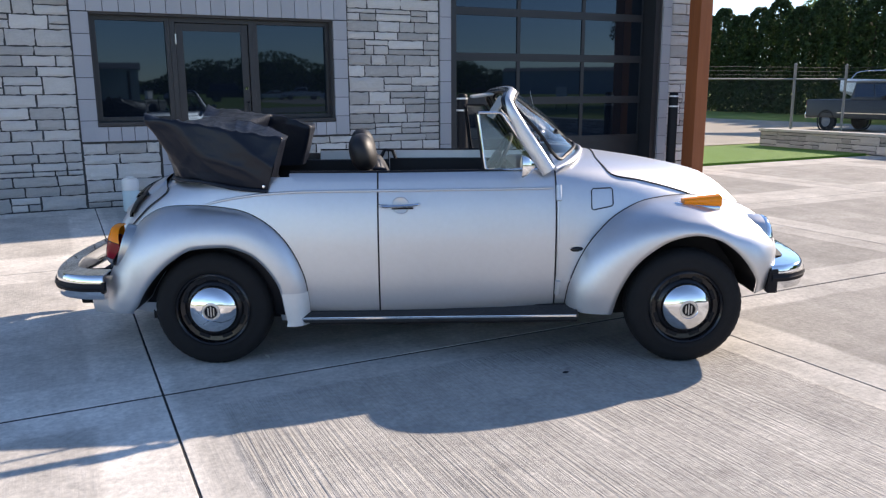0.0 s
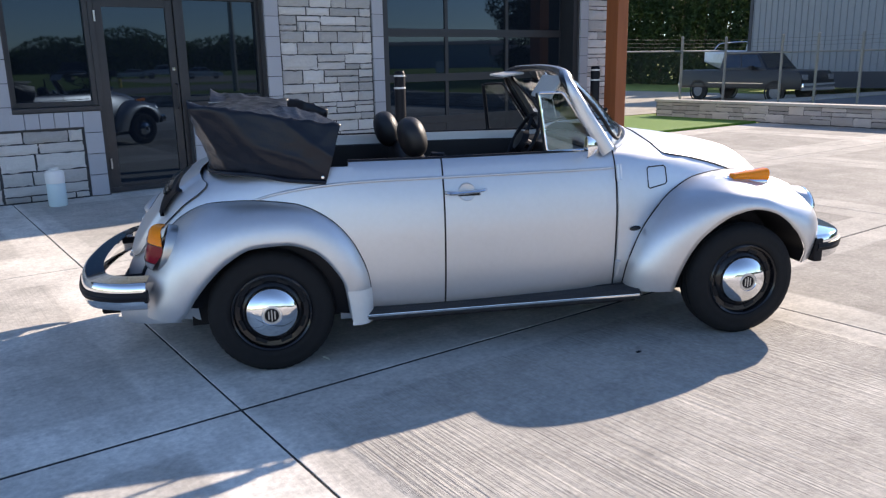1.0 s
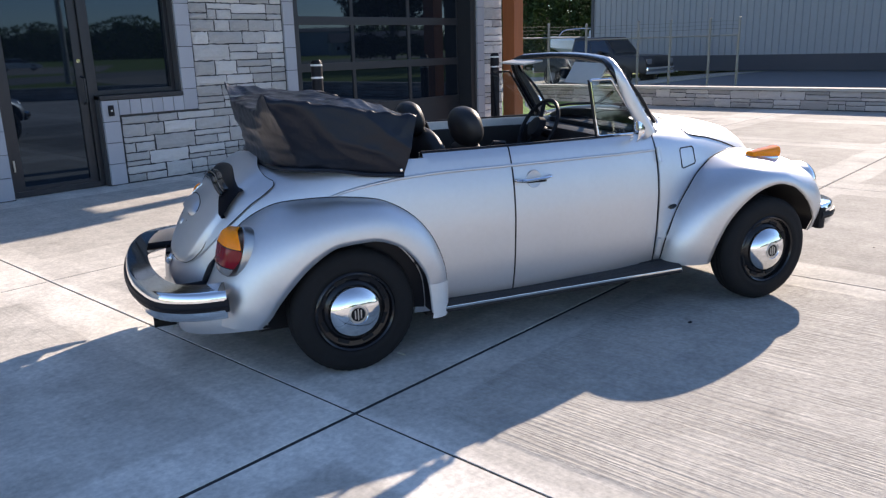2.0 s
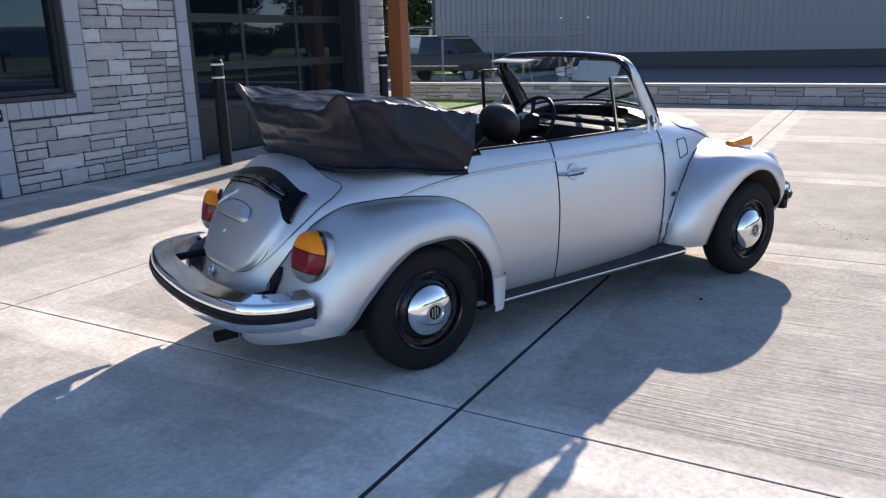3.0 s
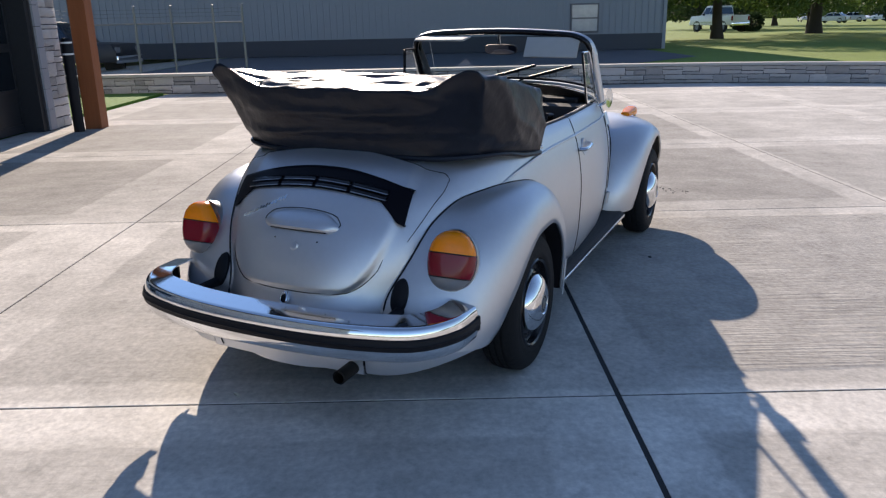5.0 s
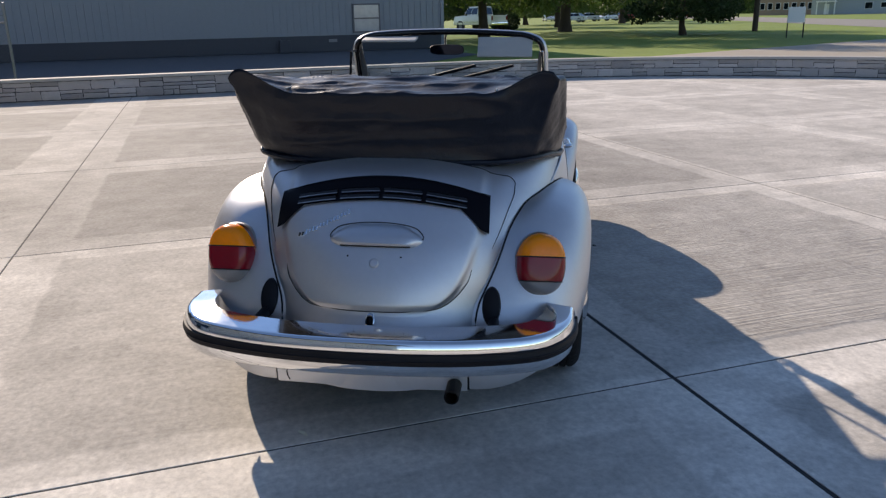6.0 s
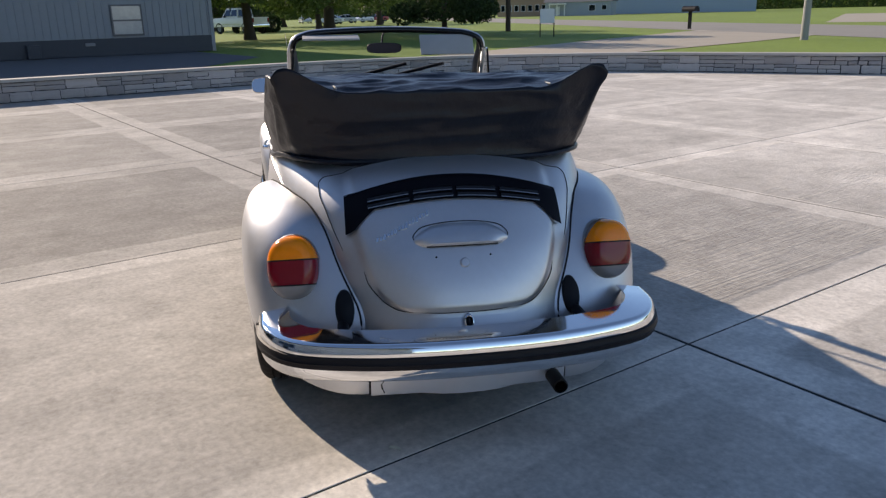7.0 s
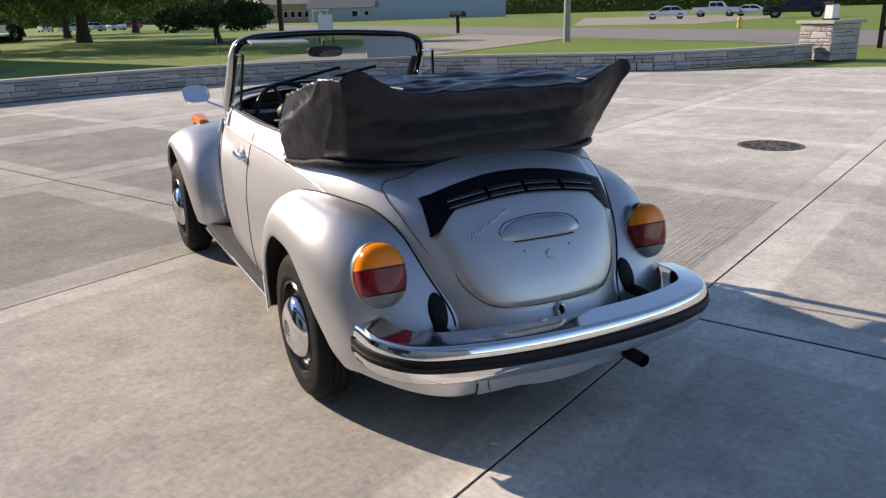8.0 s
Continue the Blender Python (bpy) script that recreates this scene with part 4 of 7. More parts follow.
# slanting raised script, unreadable, as plain bars
for k in range(15):
    u = k / 14
    y, z = lerp(0.285, 0.11, u), lerp(0.700, 0.782, u)
    part("script_bar", box(bmesh.new(), -0.0045, 0.0045, 0, 0.005, -0.006 - 0.003 * (k % 3), 0.006 + 0.004 * ((k + 1) % 2), 0.001, facing(y, z, 0.018)), CHROME, lid)


# tail lamps
def tail_lamp(sgn):
    base = Vector((-0.480, sgn * 0.583, 0.602))
    n = Vector((-0.93, sgn * 0.16, 0.30)).normalized()
    side = Vector((0, sgn, 0))
    side = (side - n * side.dot(n)).normalized()
    up = n.cross(side) * (1 if n.cross(side).z > 0 else -1)
    A, B, D = 0.092, 0.115, 0.080

    def pt(u, v, h):
        return base + side * (A * u) + up * (B * v) + n * h
    housing = bmesh.new()
    rows = []
    for r, h in ((1.05, -0.05), (1.05, -0.01), (1.045, 0.004), (1.02, 0.010), (1.0, 0.009)):
        rows.append([pt(r * math.cos(2 * math.pi * k / 40), r * math.sin(2 * math.pi * k / 40), h) for k in range(40)])
    sheet(housing, rows, closed=True)
    lamp = part("tail_lamp", housing, STEEL, car, "oval tail lamp with amber, red and clear lenses", smooth=True)
    for nm, v0, v1, mat, lab in (("amber_lens", 0.235, 0.995, AMBER, "amber upper lens"), ("red_lens", -0.53, 0.225, REDLENS, "dark red middle lens"), ("clear_lens", -0.995, -0.54, CLEARLENS, "clear lower lens")):
        bm = bmesh.new()
        rows = []
        for i in range(13):
            v = lerp(v0, v1, i / 12)
            half = math.sqrt(max(0.0, 1 - abs(v)**2.3))
            row = []
            for j in range(21):
                q = 2 * j / 20 - 1
                u = math.sin(q * math.pi / 2) * half
                rr = min(1.0, (abs(u)**2.3 + abs(v)**2.3))
                row.append(pt(u, v, 0.010 + D * max(0.0, 1 - rr**2.5)**0.5 * (0.9 + 0.1 * v)))
            rows.append(row)
        sheet(bm, rows)
        part(nm, bm, mat, lamp, lab, smooth=True)
    for v in (0.23, -0.535):
        half = math.sqrt(1 - abs(v)**2.3)
        part("divider", tube(bmesh.new(), [pt(u * half, v, 0.010 + D * max(0.0, 1 - (abs(u * half)**2.3 + abs(v)**2.3)**2.5)**0.5 * (0.9 + 0.1 * v)) for u in [k / 10 - 1 for k in range(21)]], 0.0025, 6), BLACK, lamp, smooth=True)


for sgn in (1, -1):
    tail_lamp(sgn)


# bumpers
def bumper(path, prof_list, name, sign):
    """Sweeps several profiles (offset outwards, height) along a plan line."""
    pts = spline([(x, y, 0) for x, y in path], 70)
    made = []
    for prof in prof_list:
        bm = bmesh.new()
        rows = []
        for i, p in enumerate(pts):
            t = (pts[min(i + 1, 69)] - pts[max(i - 1, 0)]).normalized()
            n = Vector((t.y, -t.x, 0)) * sign
            rows.append([p + n * o + Vector((0, 0, z)) for o, z in prof])
        vs = sheet(bm, rows, closed=True)
        bm.faces.new(vs[0])
        bm.faces.new(vs[-1][::-1])
        bmesh.ops.recalc_face_normals(bm, faces=bm.faces)
        made.append(bm)
    return made


rear_path = [(-0.56, 0.70), (-0.68, 0.688), (-0.785, 0.635), (-0.85, 0.55), (-0.90, 0.38), (-0.925, 0.2), (-0.932, 0.0)]
rear_path = rear_path + [(x, -y) for x, y in rear_path[-2::-1]]
chrome_p = [(-0.090, 0.5415), (-0.045, 0.5360), (-0.010, 0.5315), (-0.004, 0.5307), (0.002, 0.5294), (0.007, 0.526), (0.011, 0.520), (0.017, 0.500), (0.017, 0.436), (0.011, 0.410), (0.007, 0.405), (0.0, 0.403), (-0.03, 0.405), (-0.03, 0.411), (0.0, 0.410), (0.006, 0.436), (0.006, 0.498), (0.0, 0.518), (-0.045, 0.530), (-0.090, 0.536)]
strip_p = [(0.014, 0.492), (0.025, 0.488), (0.027, 0.472), (0.030, 0.468), (0.026, 0.464), (0.025, 0.449), (0.014, 0.445)]
low = lambda prof: [(o, z - 0.060) for o, z in prof]
ch, st = bumper(rear_path, [low(chrome_p), low(strip_p)], "rear", 1)
rb = part("rear_bumper", ch, CHROME, car, "curved chrome bumper with a black rubber strip", smooth=True)
part("rubber_strip", st, BLACK, rb, "black rubber strip", smooth=True)
for sgn in (1, -1):
    part("end_cap", box(bmesh.new(), -0.572, -0.552, min(sgn * 0.690, sgn * 0.726), max(sgn * 0.690, sgn * 0.726), 0.378, 0.436, 0.008), BLACK, rb, "black plastic end cap", smooth=True)
    part("bracket", tube(bmesh.new(), [(-0.60, sgn * 0.425, 0.425), (-0.88, sgn * 0.43, 0.42)], 0.020, 12), BLACK, rb, "black bumper strut", smooth=True)
    part("bellows", lathe(bmesh.new(), [(0.0, -0.012), (0.029, -0.011), (0.037, -0.007), (0.041, 0.004), (0.042, 0.04)], 28, 'x', pose(-0.598, sgn * 0.415, 0.475, 0, 28, 0) @ Matrix.Diagonal((1, 0.84, 1.75, 1))), BLACK, rb, "black rubber bellows", smooth=True)
front_path = [(2.865, 0.755), (2.965, 0.73), (3.065, 0.65), (3.125, 0.5), (3.165, 0.25), (3.175, 0.0)]
front_path = front_path + [(x, -y) for x, y in front_path[-2::-1]]
shift = lambda prof: [(o, z - 0.03) for o, z in prof]
ch, st = bumper(front_path, [shift(chrome_p), shift(strip_p)], "front", -1)
fb = part("front_bumper", ch, CHROME, car, "curved chrome front bumper", smooth=True)
part("rubber_strip", st, BLACK, fb, "black rubber strip", smooth=True)
for sgn in (1, -1):
    part("end_cap", box(bmesh.new(), 2.855, 2.905, min(sgn * 0.71, sgn * 0.772), max(sgn * 0.71, sgn * 0.772), 0.355, 0.485, 0.012), BLACK, fb, smooth=True)
    part("bracket", tube(bmesh.new(), [(2.70, sgn * 0.43, 0.43), (3.1, sgn * 0.43, 0.43)], 0.045, 14), BLACK, fb, smooth=True)

# rear apron panel, side valances and exhaust
bm = bmesh.new()
sheet(bm, [[Vector((x - 0.012 * (1 - (y / 0.35)**2), y, z)) for y in [lerp(-0.345, 0.345, j / 20) for j in range(21)]]
           for x, z in ((-0.70, 0.205), (-0.742, 0.205), (-0.752, 0.212), (-0.758, 0.26), (-0.752, 0.33), (-0.735, 0.40))])
apron = part("rear_apron", bm, PAINT, car, "silver lower rear apron", smooth=True)
seam = [(0.30, 0.222), (0.31, 0.25), (0.29, 0.275), (0.24, 0.283), (0.0, 0.287), (-0.24, 0.283), (-0.29, 0.275)]
part("apron_seam", tube(bmesh.new(), spline([(-0.7565 - 0.012 * (1 - (y / 0.35)**2), y, z) for y, z in seam], 40), 0.0025, 6), SEAMGAP, apron, smooth=True)
for sgn in (1, -1):
    # lower rear corner below the fender
    bm = bmesh.new()
    rows = []
    for x, z in ((0.04, 0.216), (0.006, 0.214), (0.0, 0.222), (-0.006, 0.27), (-0.002, 0.34), (0.012, 0.42)):
        rows.append([Vector((-0.75 + x + 0.33 * (j / 14)**2.3, sgn * lerp(0.352, 0.71, j / 14), z + 0.055 * (j / 14)**2)) for j in range(15)])
    sheet(bm, rows)
    part("rear_valance", bm, PAINT, car, smooth=True)
    part("valance_gap", box(bmesh.new(), -0.742, -0.72, min(sgn * 0.343, sgn * 0.354), max(sgn * 0.343, sgn * 0.354), 0.21, 0.40), SEAMGAP, car)
part("exhaust", lathe(bmesh.new(), [(0.022, -0.58), (0.024, -0.72), (0.026, -0.725), (0.026, -0.855), (0.022, -0.857), (0.020, -0.79), (0.0, -0.79)], 24, 'x', Matrix.Translation((0, -0.30, 0.235))),
     material("sooty_exhaust", (0.014, 0.012, 0.011), 0.65, 0.5, 30, 0.4), car, "sooty dark exhaust tailpipe", smooth=True)

# headlamps, turn indicators
for sgn in (1, -1):
    m = Matrix.Translation((2.855, sgn * 0.575, 0.618)) @ pose(0, 0, 0, 0, -6, sgn * 4)
    hl = part("headlamp", lathe(bmesh.new(), [(0.120, -0.10), (0.126, -0.06), (0.124, -0.02), (0.116, 0.022)], 40, 'x', m), PAINT, car, "round headlamp set in a silver nacelle", smooth="all")
    part("chrome_ring", lathe(bmesh.new(), [(0.116, 0.020), (0.114, 0.034), (0.105, 0.050), (0.092, 0.056), (0.088, 0.050)], 40, 'x', m), CHROME, hl, "chrome ring", smooth=True)
    part("lens", lathe(bmesh.new(), [(0.09, 0.050), (0.07, 0.064), (0.04, 0.072), (0.0, 0.075)], 32, 'x', m), material("headlamp_glass", (0.55, 0.62, 0.68), 0.08, 0.2, 50, 0.1, coat=0.6), hl, smooth=True)

    def block(x0, x1, grow, z0, z1, h0, h1, n):
        """A long drop shape on the fender, low at its tail and tall at its front."""
        bm = bmesh.new()
        rows = []
        for i in range(n + 1):
            a = i / n
            w = grow * (0.030 + 0.014 * min(1.0, a * 1.5))
            z, h = lerp(z0, z1, a), lerp(h0, h1, a)
            rows.append([Vector((lerp(x0, x1, a), sgn * 0.598 + w * math.copysign(abs(math.cos(g))**0.6, math.cos(g)), z + h * (0.5 + 0.5 * math.copysign(abs(math.sin(g))**0.7, math.sin(g))))) for g in [2 * math.pi * k / 20 for k in range(20)]])
        vs = sheet(bm, rows, closed=True)
        bm.faces.new(vs[0])
        bm.faces.new(vs[-1][::-1])
        bmesh.ops.recalc_face_normals(bm, faces=bm.faces)
        return bm
    ind = part("turn_indicator", block(2.395, 2.626, 0.92, 0.766, 0.752, 0.044, 0.050, 12), CHROME, car, "chrome indicator housing with an amber lens", smooth=True)
    part("amber_lens", block(2.440, 2.632, 0.98, 0.797, 0.783, 0.032, 0.068, 10), AMBER, ind, "amber lens", smooth=True)


# lines on the body: mouldings, gaps, hinges, handles
def on_side(x, z, sgn, out=0.0):
    return Vector((x, sgn * (half_width(x, z) + out), z))


def on_front(x, y):
    """Height of the bonnet at a place in plan."""
    lo, hi = 0.4, 1.039
    for _ in range(30):
        mid = (lo + hi) / 2
        if half_width(x, mid) > abs(y):
            lo = mid
        else:
            hi = mid
    return Vector((x, y, lo))


for sgn in (1, -1):
    line = [(-0.06, 0.810), (0.02, 0.835), (0.15, 0.862), (0.30, 0.880), (0.5, 0.890), (0.85, 0.893), (1.3, 0.893), (1.76, 0.890)]
    part("moulding", tube(bmesh.new(), [on_side(x, z, sgn, 0.003 - 0.009 * max(0.0, (0.16 - x) / 0.22)) for x, z in [tuple(p)[:2] for p in spline([(a, b, 0) for a, b in line], 60)]], 0.0075, 10), PAINT, car, "raised waist moulding", smooth=True)
    part("door_gap", tube(bmesh.new(), [on_side(0.85, z, sgn, -0.002) for z in [0.27 + 0.05 * k for k in range(15)]], 0.005, 6), SEAMGAP, car, smooth=True)
    part("door_gap", tube(bmesh.new(), [on_side(1.772, z, sgn, -0.001) for z in [0.27 + 0.05 * k for k in range(15)]], 0.005, 6), SEAMGAP, car, smooth=True)
    part("edge_bead", tube(bmesh.new(), [on_side(1.784, z, sgn, 0.001) for z in [0.30 + 0.05 * k for k in range(13)]], 0.005, 8), PAINT, car, smooth=True)
    for z in (0.365, 0.865):
        part("hinge", tube(bmesh.new(), [on_side(1.786, z - 0.038, sgn, 0.013), on_side(1.786, z + 0.038, sgn, 0.013)], 0.0145, 12), PAINT, car, smooth=True)
    dish = lathe(bmesh.new(), [(0.0, 0.001), (0.03, 0.002), (0.042, 0.006), (0.046, 0.0)], 28, 'y', Matrix.Translation(on_side(0.965, 0.818, sgn, 0.0)) @ pose(0, 0, 0, -8 * sgn, 0, 0 if sgn > 0 else 180))
    part("handle_dish", dish, PAINT, car, smooth=True)
    hp = [on_side(0.865, 0.820, sgn, 0.004), on_side(0.875, 0.820, sgn, 0.026), on_side(0.92, 0.820, sgn, 0.032), on_side(1.02, 0.824, sgn, 0.032), on_side(1.05, 0.826, sgn, 0.024), on_side(1.06, 0.826, sgn, 0.004)]
    handle = part("door_handle", tube(bmesh.new(), spline(hp, 24), [0.014] * 6 + [0.011] * 12 + [0.010] * 6, 10, flat=0.75), CHROME, car, "chrome door handle", smooth=True)
    part("plunger", box(bmesh.new(), -0.011, 0.011, -0.003, 0.003, -0.006, 0.006, 0.002, Matrix.Translation(on_side(0.885, 0.820, sgn, 0.038))), BLACK, handle, "black lock button")
    part("finger_gap", box(bmesh.new(), -0.055, 0.055, -0.003, 0.003, -0.005, 0.005, 0.002, Matrix.Translation(on_side(0.975, 0.806, sgn, 0.010))), SEAMGAP, handle)
    # bonnet gap
    bl = [on_front(x, sgn * y) for x, y in ((2.07, 0.0), (2.055, 0.15), (2.04, 0.30), (2.055, 0.42), (2.10, 0.47), (2.25, 0.44), (2.45, 0.385), (2.65, 0.315), (2.8, 0.24))]
    part("bonnet_gap", tube(bmesh.new(), spline(bl, 60), 0.005, 6), SEAMGAP, car, smooth=True)
    # stone guard on the leading edge of the rear fender
    bm = bmesh.new()
    rows = [[fender_point("rear", lerp(0.0, 0.088, i / 6), lerp(0.12, 1.0, k / 16), sgn, 0.004) + Vector((0.005, 0, 0)) for k in range(17)] for i in range(7)]
    sheet(bm, [[p + Vector((-0.004, 0, -0.028)) for p in rows[0]]] + rows)
    part("stone_guard", bm, material("bright_guard", (0.80, 0.80, 0.79), 0.35, 0.4, 20, 0.1), car, "bright metal stone guard", smooth=True)

# fuel flap and oval badge on the right
fl = [(1.965, 0.778), (1.975, 0.770), (2.075, 0.785), (2.085, 0.795), (2.085, 0.868), (2.075, 0.878), (1.975, 0.878), (1.965, 0.868)]
part("fuel_flap", tube(bmesh.new(), [on_side(x, z, -1, 0.001) for x, z in fl], 0.0035, 6, closed=True), SEAMGAP, car, "thin outline of the fuel flap", smooth=True)
bm = bmesh.new()
lathe(bm, [(0, 0.006), (0.02, 0.005), (0.036, 0.0)], 24, 'y', Matrix.Translation(on_side(1.885, 0.568, -1, 0.002)) @ pose(0, 0, 0, 0, 0, 193) @ Matrix.Diagonal((1, 1, 0.38, 1)))
part("badge", bm, GLOSSBLACK, car, "small dark oval badge", smooth=True)

# windscreen
top = [(1.560, 0.575, 1.27), (1.528, 0.557, 1.325), (1.54, 0.468, 1.366), (1.575, 0.25, 1.381), (1.59, 0.0, 1.386)]
bot = [(1.752, 0.590, 0.985), (1.835, 0.51, 1.012), (1.91, 0.36, 1.034), (1.96, 0.18, 1.046), (1.975, 0.0, 1.05)]
mir = lambda pts: pts + [(x, -y, z) for x, y, z in pts[-2::-1]]
T, B = spline(mir(top), 49), spline(mir(bot), 49)
bm = bmesh.new()
sheet(bm, [[b.lerp(t, k / 12) + Vector((0.018 * math.sin(math.pi * k / 12), 0, 0.012 * math.sin(math.pi * k / 12))) for k in range(13)] for t, b in zip(T, B)])
glass = part("windscreen", bm, GLASS, car, "clear slightly curved windscreen glass", smooth="all")
glass.visible_shadow = False
edge_up = [B[0].lerp(T[0], k / 10) for k in range(10)]
outline = spline([tuple(p) for p in edge_up] + [tuple(p) for p in T[::3]] + [tuple(Vector((p.x, -p.y, p.z))) for p in edge_up[::-1]], 140)
part("screen_frame", tube(bmesh.new(), [p + Vector((-0.026, -0.010 if p.y > 0.3 else (0.010 if p.y < -0.3 else 0), -0.006)) for p in outline], 0.016, 10), GLOSSBLACK, glass, "black inner windscreen frame", smooth=True)
fore = Vector((0.836, 0, 0.548))          # square to the glass
band = []
for i, p in enumerate(outline):
    t = (outline[min(i + 1, 139)] - outline[max(i - 1, 0)]).normalized()
    o = t.cross(fore).normalized()
    if o.dot(p - Vector((1.72, 0, 1.15))) < 0:
        o = -o
    high = max(0.0, min(1.0, (p.z - 1.18) / 0.16))
    deep = lerp(0.060, 0.026, high)
    wide = lerp(0.050, 0.022, high)
    band.append([p + fore * n + o * q for n, q in ((-deep, -0.004), (-deep, 0.006), (-deep * 0.7, 0.013), (-deep * 0.3, 0.017), (0.004, 0.014), (0.013, 0.004), (0.017, -wide * 0.5), (0.015, -wide))])
bm = bmesh.new()
sheet(bm, band)
part("outer_frame", bm, PAINT, glass, "silver windscreen surround", smooth="all")
part("rubber_seal", tube(bmesh.new(), [p + Vector((0.014, 0, 0.004)) for p in B], 0.012, 8), PAINT, glass, smooth=True)
on_glass = lambda j, k: B[j].lerp(T[j], k) + Vector((0.018 * math.sin(math.pi * k) + 0.004, 0, 0.012 * math.sin(math.pi * k) + 0.003))
trim = [on_glass(2, k / 10) for k in range(2, 9)] + [on_glass(j, 0.94) for j in range(3, 46, 3)] + [on_glass(46, k / 10) for k in range(8, 1, -1)] + [on_glass(j, 0.07) for j in range(45, 2, -3)]
part("chrome_trim", tube(bmesh.new(), spline([tuple(p) for p in trim], 160, closed=True), 0.005, 6, closed=True), CHROME, glass, "thin chrome strip in the black screen rubber", smooth=True)
part("screen_rubber", tube(bmesh.new(), spline([tuple(p + Vector((-0.002, 0, -0.001))) for p in trim], 160, closed=True), 0.009, 6, closed=True), BLACK, glass, smooth=True)
for sgn in (1, -1):
    # wipers
    piv = Vector((1.99, sgn * 0.12 + 0.16, 1.045))
    arm = [piv, piv + Vector((-0.03, -0.06, 0.03)), Vector((1.86, piv.y - 0.30, 1.13))]
    wp = part("wiper", tube(bmesh.new(), spline([tuple(p) for p in arm], 12), 0.006, 6), BLACK, car, "black windscreen wiper", smooth=True)
    part("blade", tube(bmesh.new(), [Vector((1.93, piv.y - 0.10, 1.085)), Vector((1.80, piv.y - 0.42, 1.17))], 0.010, 8), BLACK, wp, smooth=True)
    # vent window
    q = [Vector((1.365, sgn * 0.557, 1.275)), Vector((1.405, sgn * 0.585, 0.985)), Vector((1.69, sgn * 0.578, 0.985)), Vector((1.488, sgn * 0.560, 1.275))]
    vb = bmesh.new()
    vb.faces.new([vb.verts.new(p) for p in q])
    vent = part("vent_window", vb, GLASS, car, "triangular vent window in a slim frame")
    vent.visible_shadow = False
    loop = []
    for a, b in zip(q, q[1:] + q[:1]):
        loop += [a.lerp(b, u) for u in (0.04, 0.35, 0.65, 0.96)]
    part("vent_frame", tube(bmesh.new(), loop, 0.0065, 8, closed=True), CHROME if sgn < 0 else BLACK, vent, "chrome frame" if sgn < 0 else "dark frame", smooth=True)
    part("vent_bar", tube(bmesh.new(), [q[0] + Vector((-0.012, 0, 0.0)), q[1] + Vector((-0.012, 0, -0.0))], 0.0055, 8), BLACK, vent, smooth=True)

# rear-view mirror, sun visors, aerial
mm_pose = pose(1.612, 0.02, 1.275, 0, -3, 0)
oval = [Vector((0, 0.105 * math.copysign(abs(math.cos(g))**0.55, math.cos(g)), 0.031 * math.copysign(abs(math.sin(g))**0.6, math.sin(g)))) for g in [2 * math.pi * k / 48 for k in range(48)]]
bm = bmesh.new()
vs = sheet(bm, [[mm_pose @ Vector((x, p.y * k, p.z * (1 - (1 - k) * 2.4))) for p in oval] for x, k in ((-0.012, 0.95), (-0.016, 0.975), (-0.012, 1.0), (0.004, 0.985), (0.014, 0.86))], closed=True)
bm.faces.new(vs[-1])
mirror = part("rear_view_mirror", bm, BLACK, car, "interior rear-view mirror", smooth=True)
bm = bmesh.new()
bm.faces.new([bm.verts.new(mm_pose @ Vector((-0.0125, p.y * 0.955, p.z * 0.89))) for p in oval])
part("mirror_glass", bm, MIRROR, mirror)
part("stem", tube(bmesh.new(), [(1.625, 0.03, 1.28), (1.60, 0.03, 1.34), (1.575, 0.02, 1.372)], 0.007, 8), CHROME, mirror, smooth=True)
VISOR = material("pale_visor_vinyl", (0.42, 0.42, 0.41), 0.6, 0, 20, 0.08)
for y, tilt in ((0.34, -8), (-0.34, -58)):
    part("sun_visor", box(bmesh.new(), -0.13, 0.0, -0.16, 0.16, -0.006, 0.006, 0.005, pose(1.515, y, 1.350, 0, tilt, 0)), VISOR, car, "pale grey sun visor", smooth=True)
part("aerial", tube(bmesh.new(), [(1.90, 0.56, 0.86), (1.86, 0.575, 1.05), (1.79, 0.60, 1.36)], [0.005, 0.002, 0.0012], 6), STEEL, car, "thin chrome aerial", smooth=True)

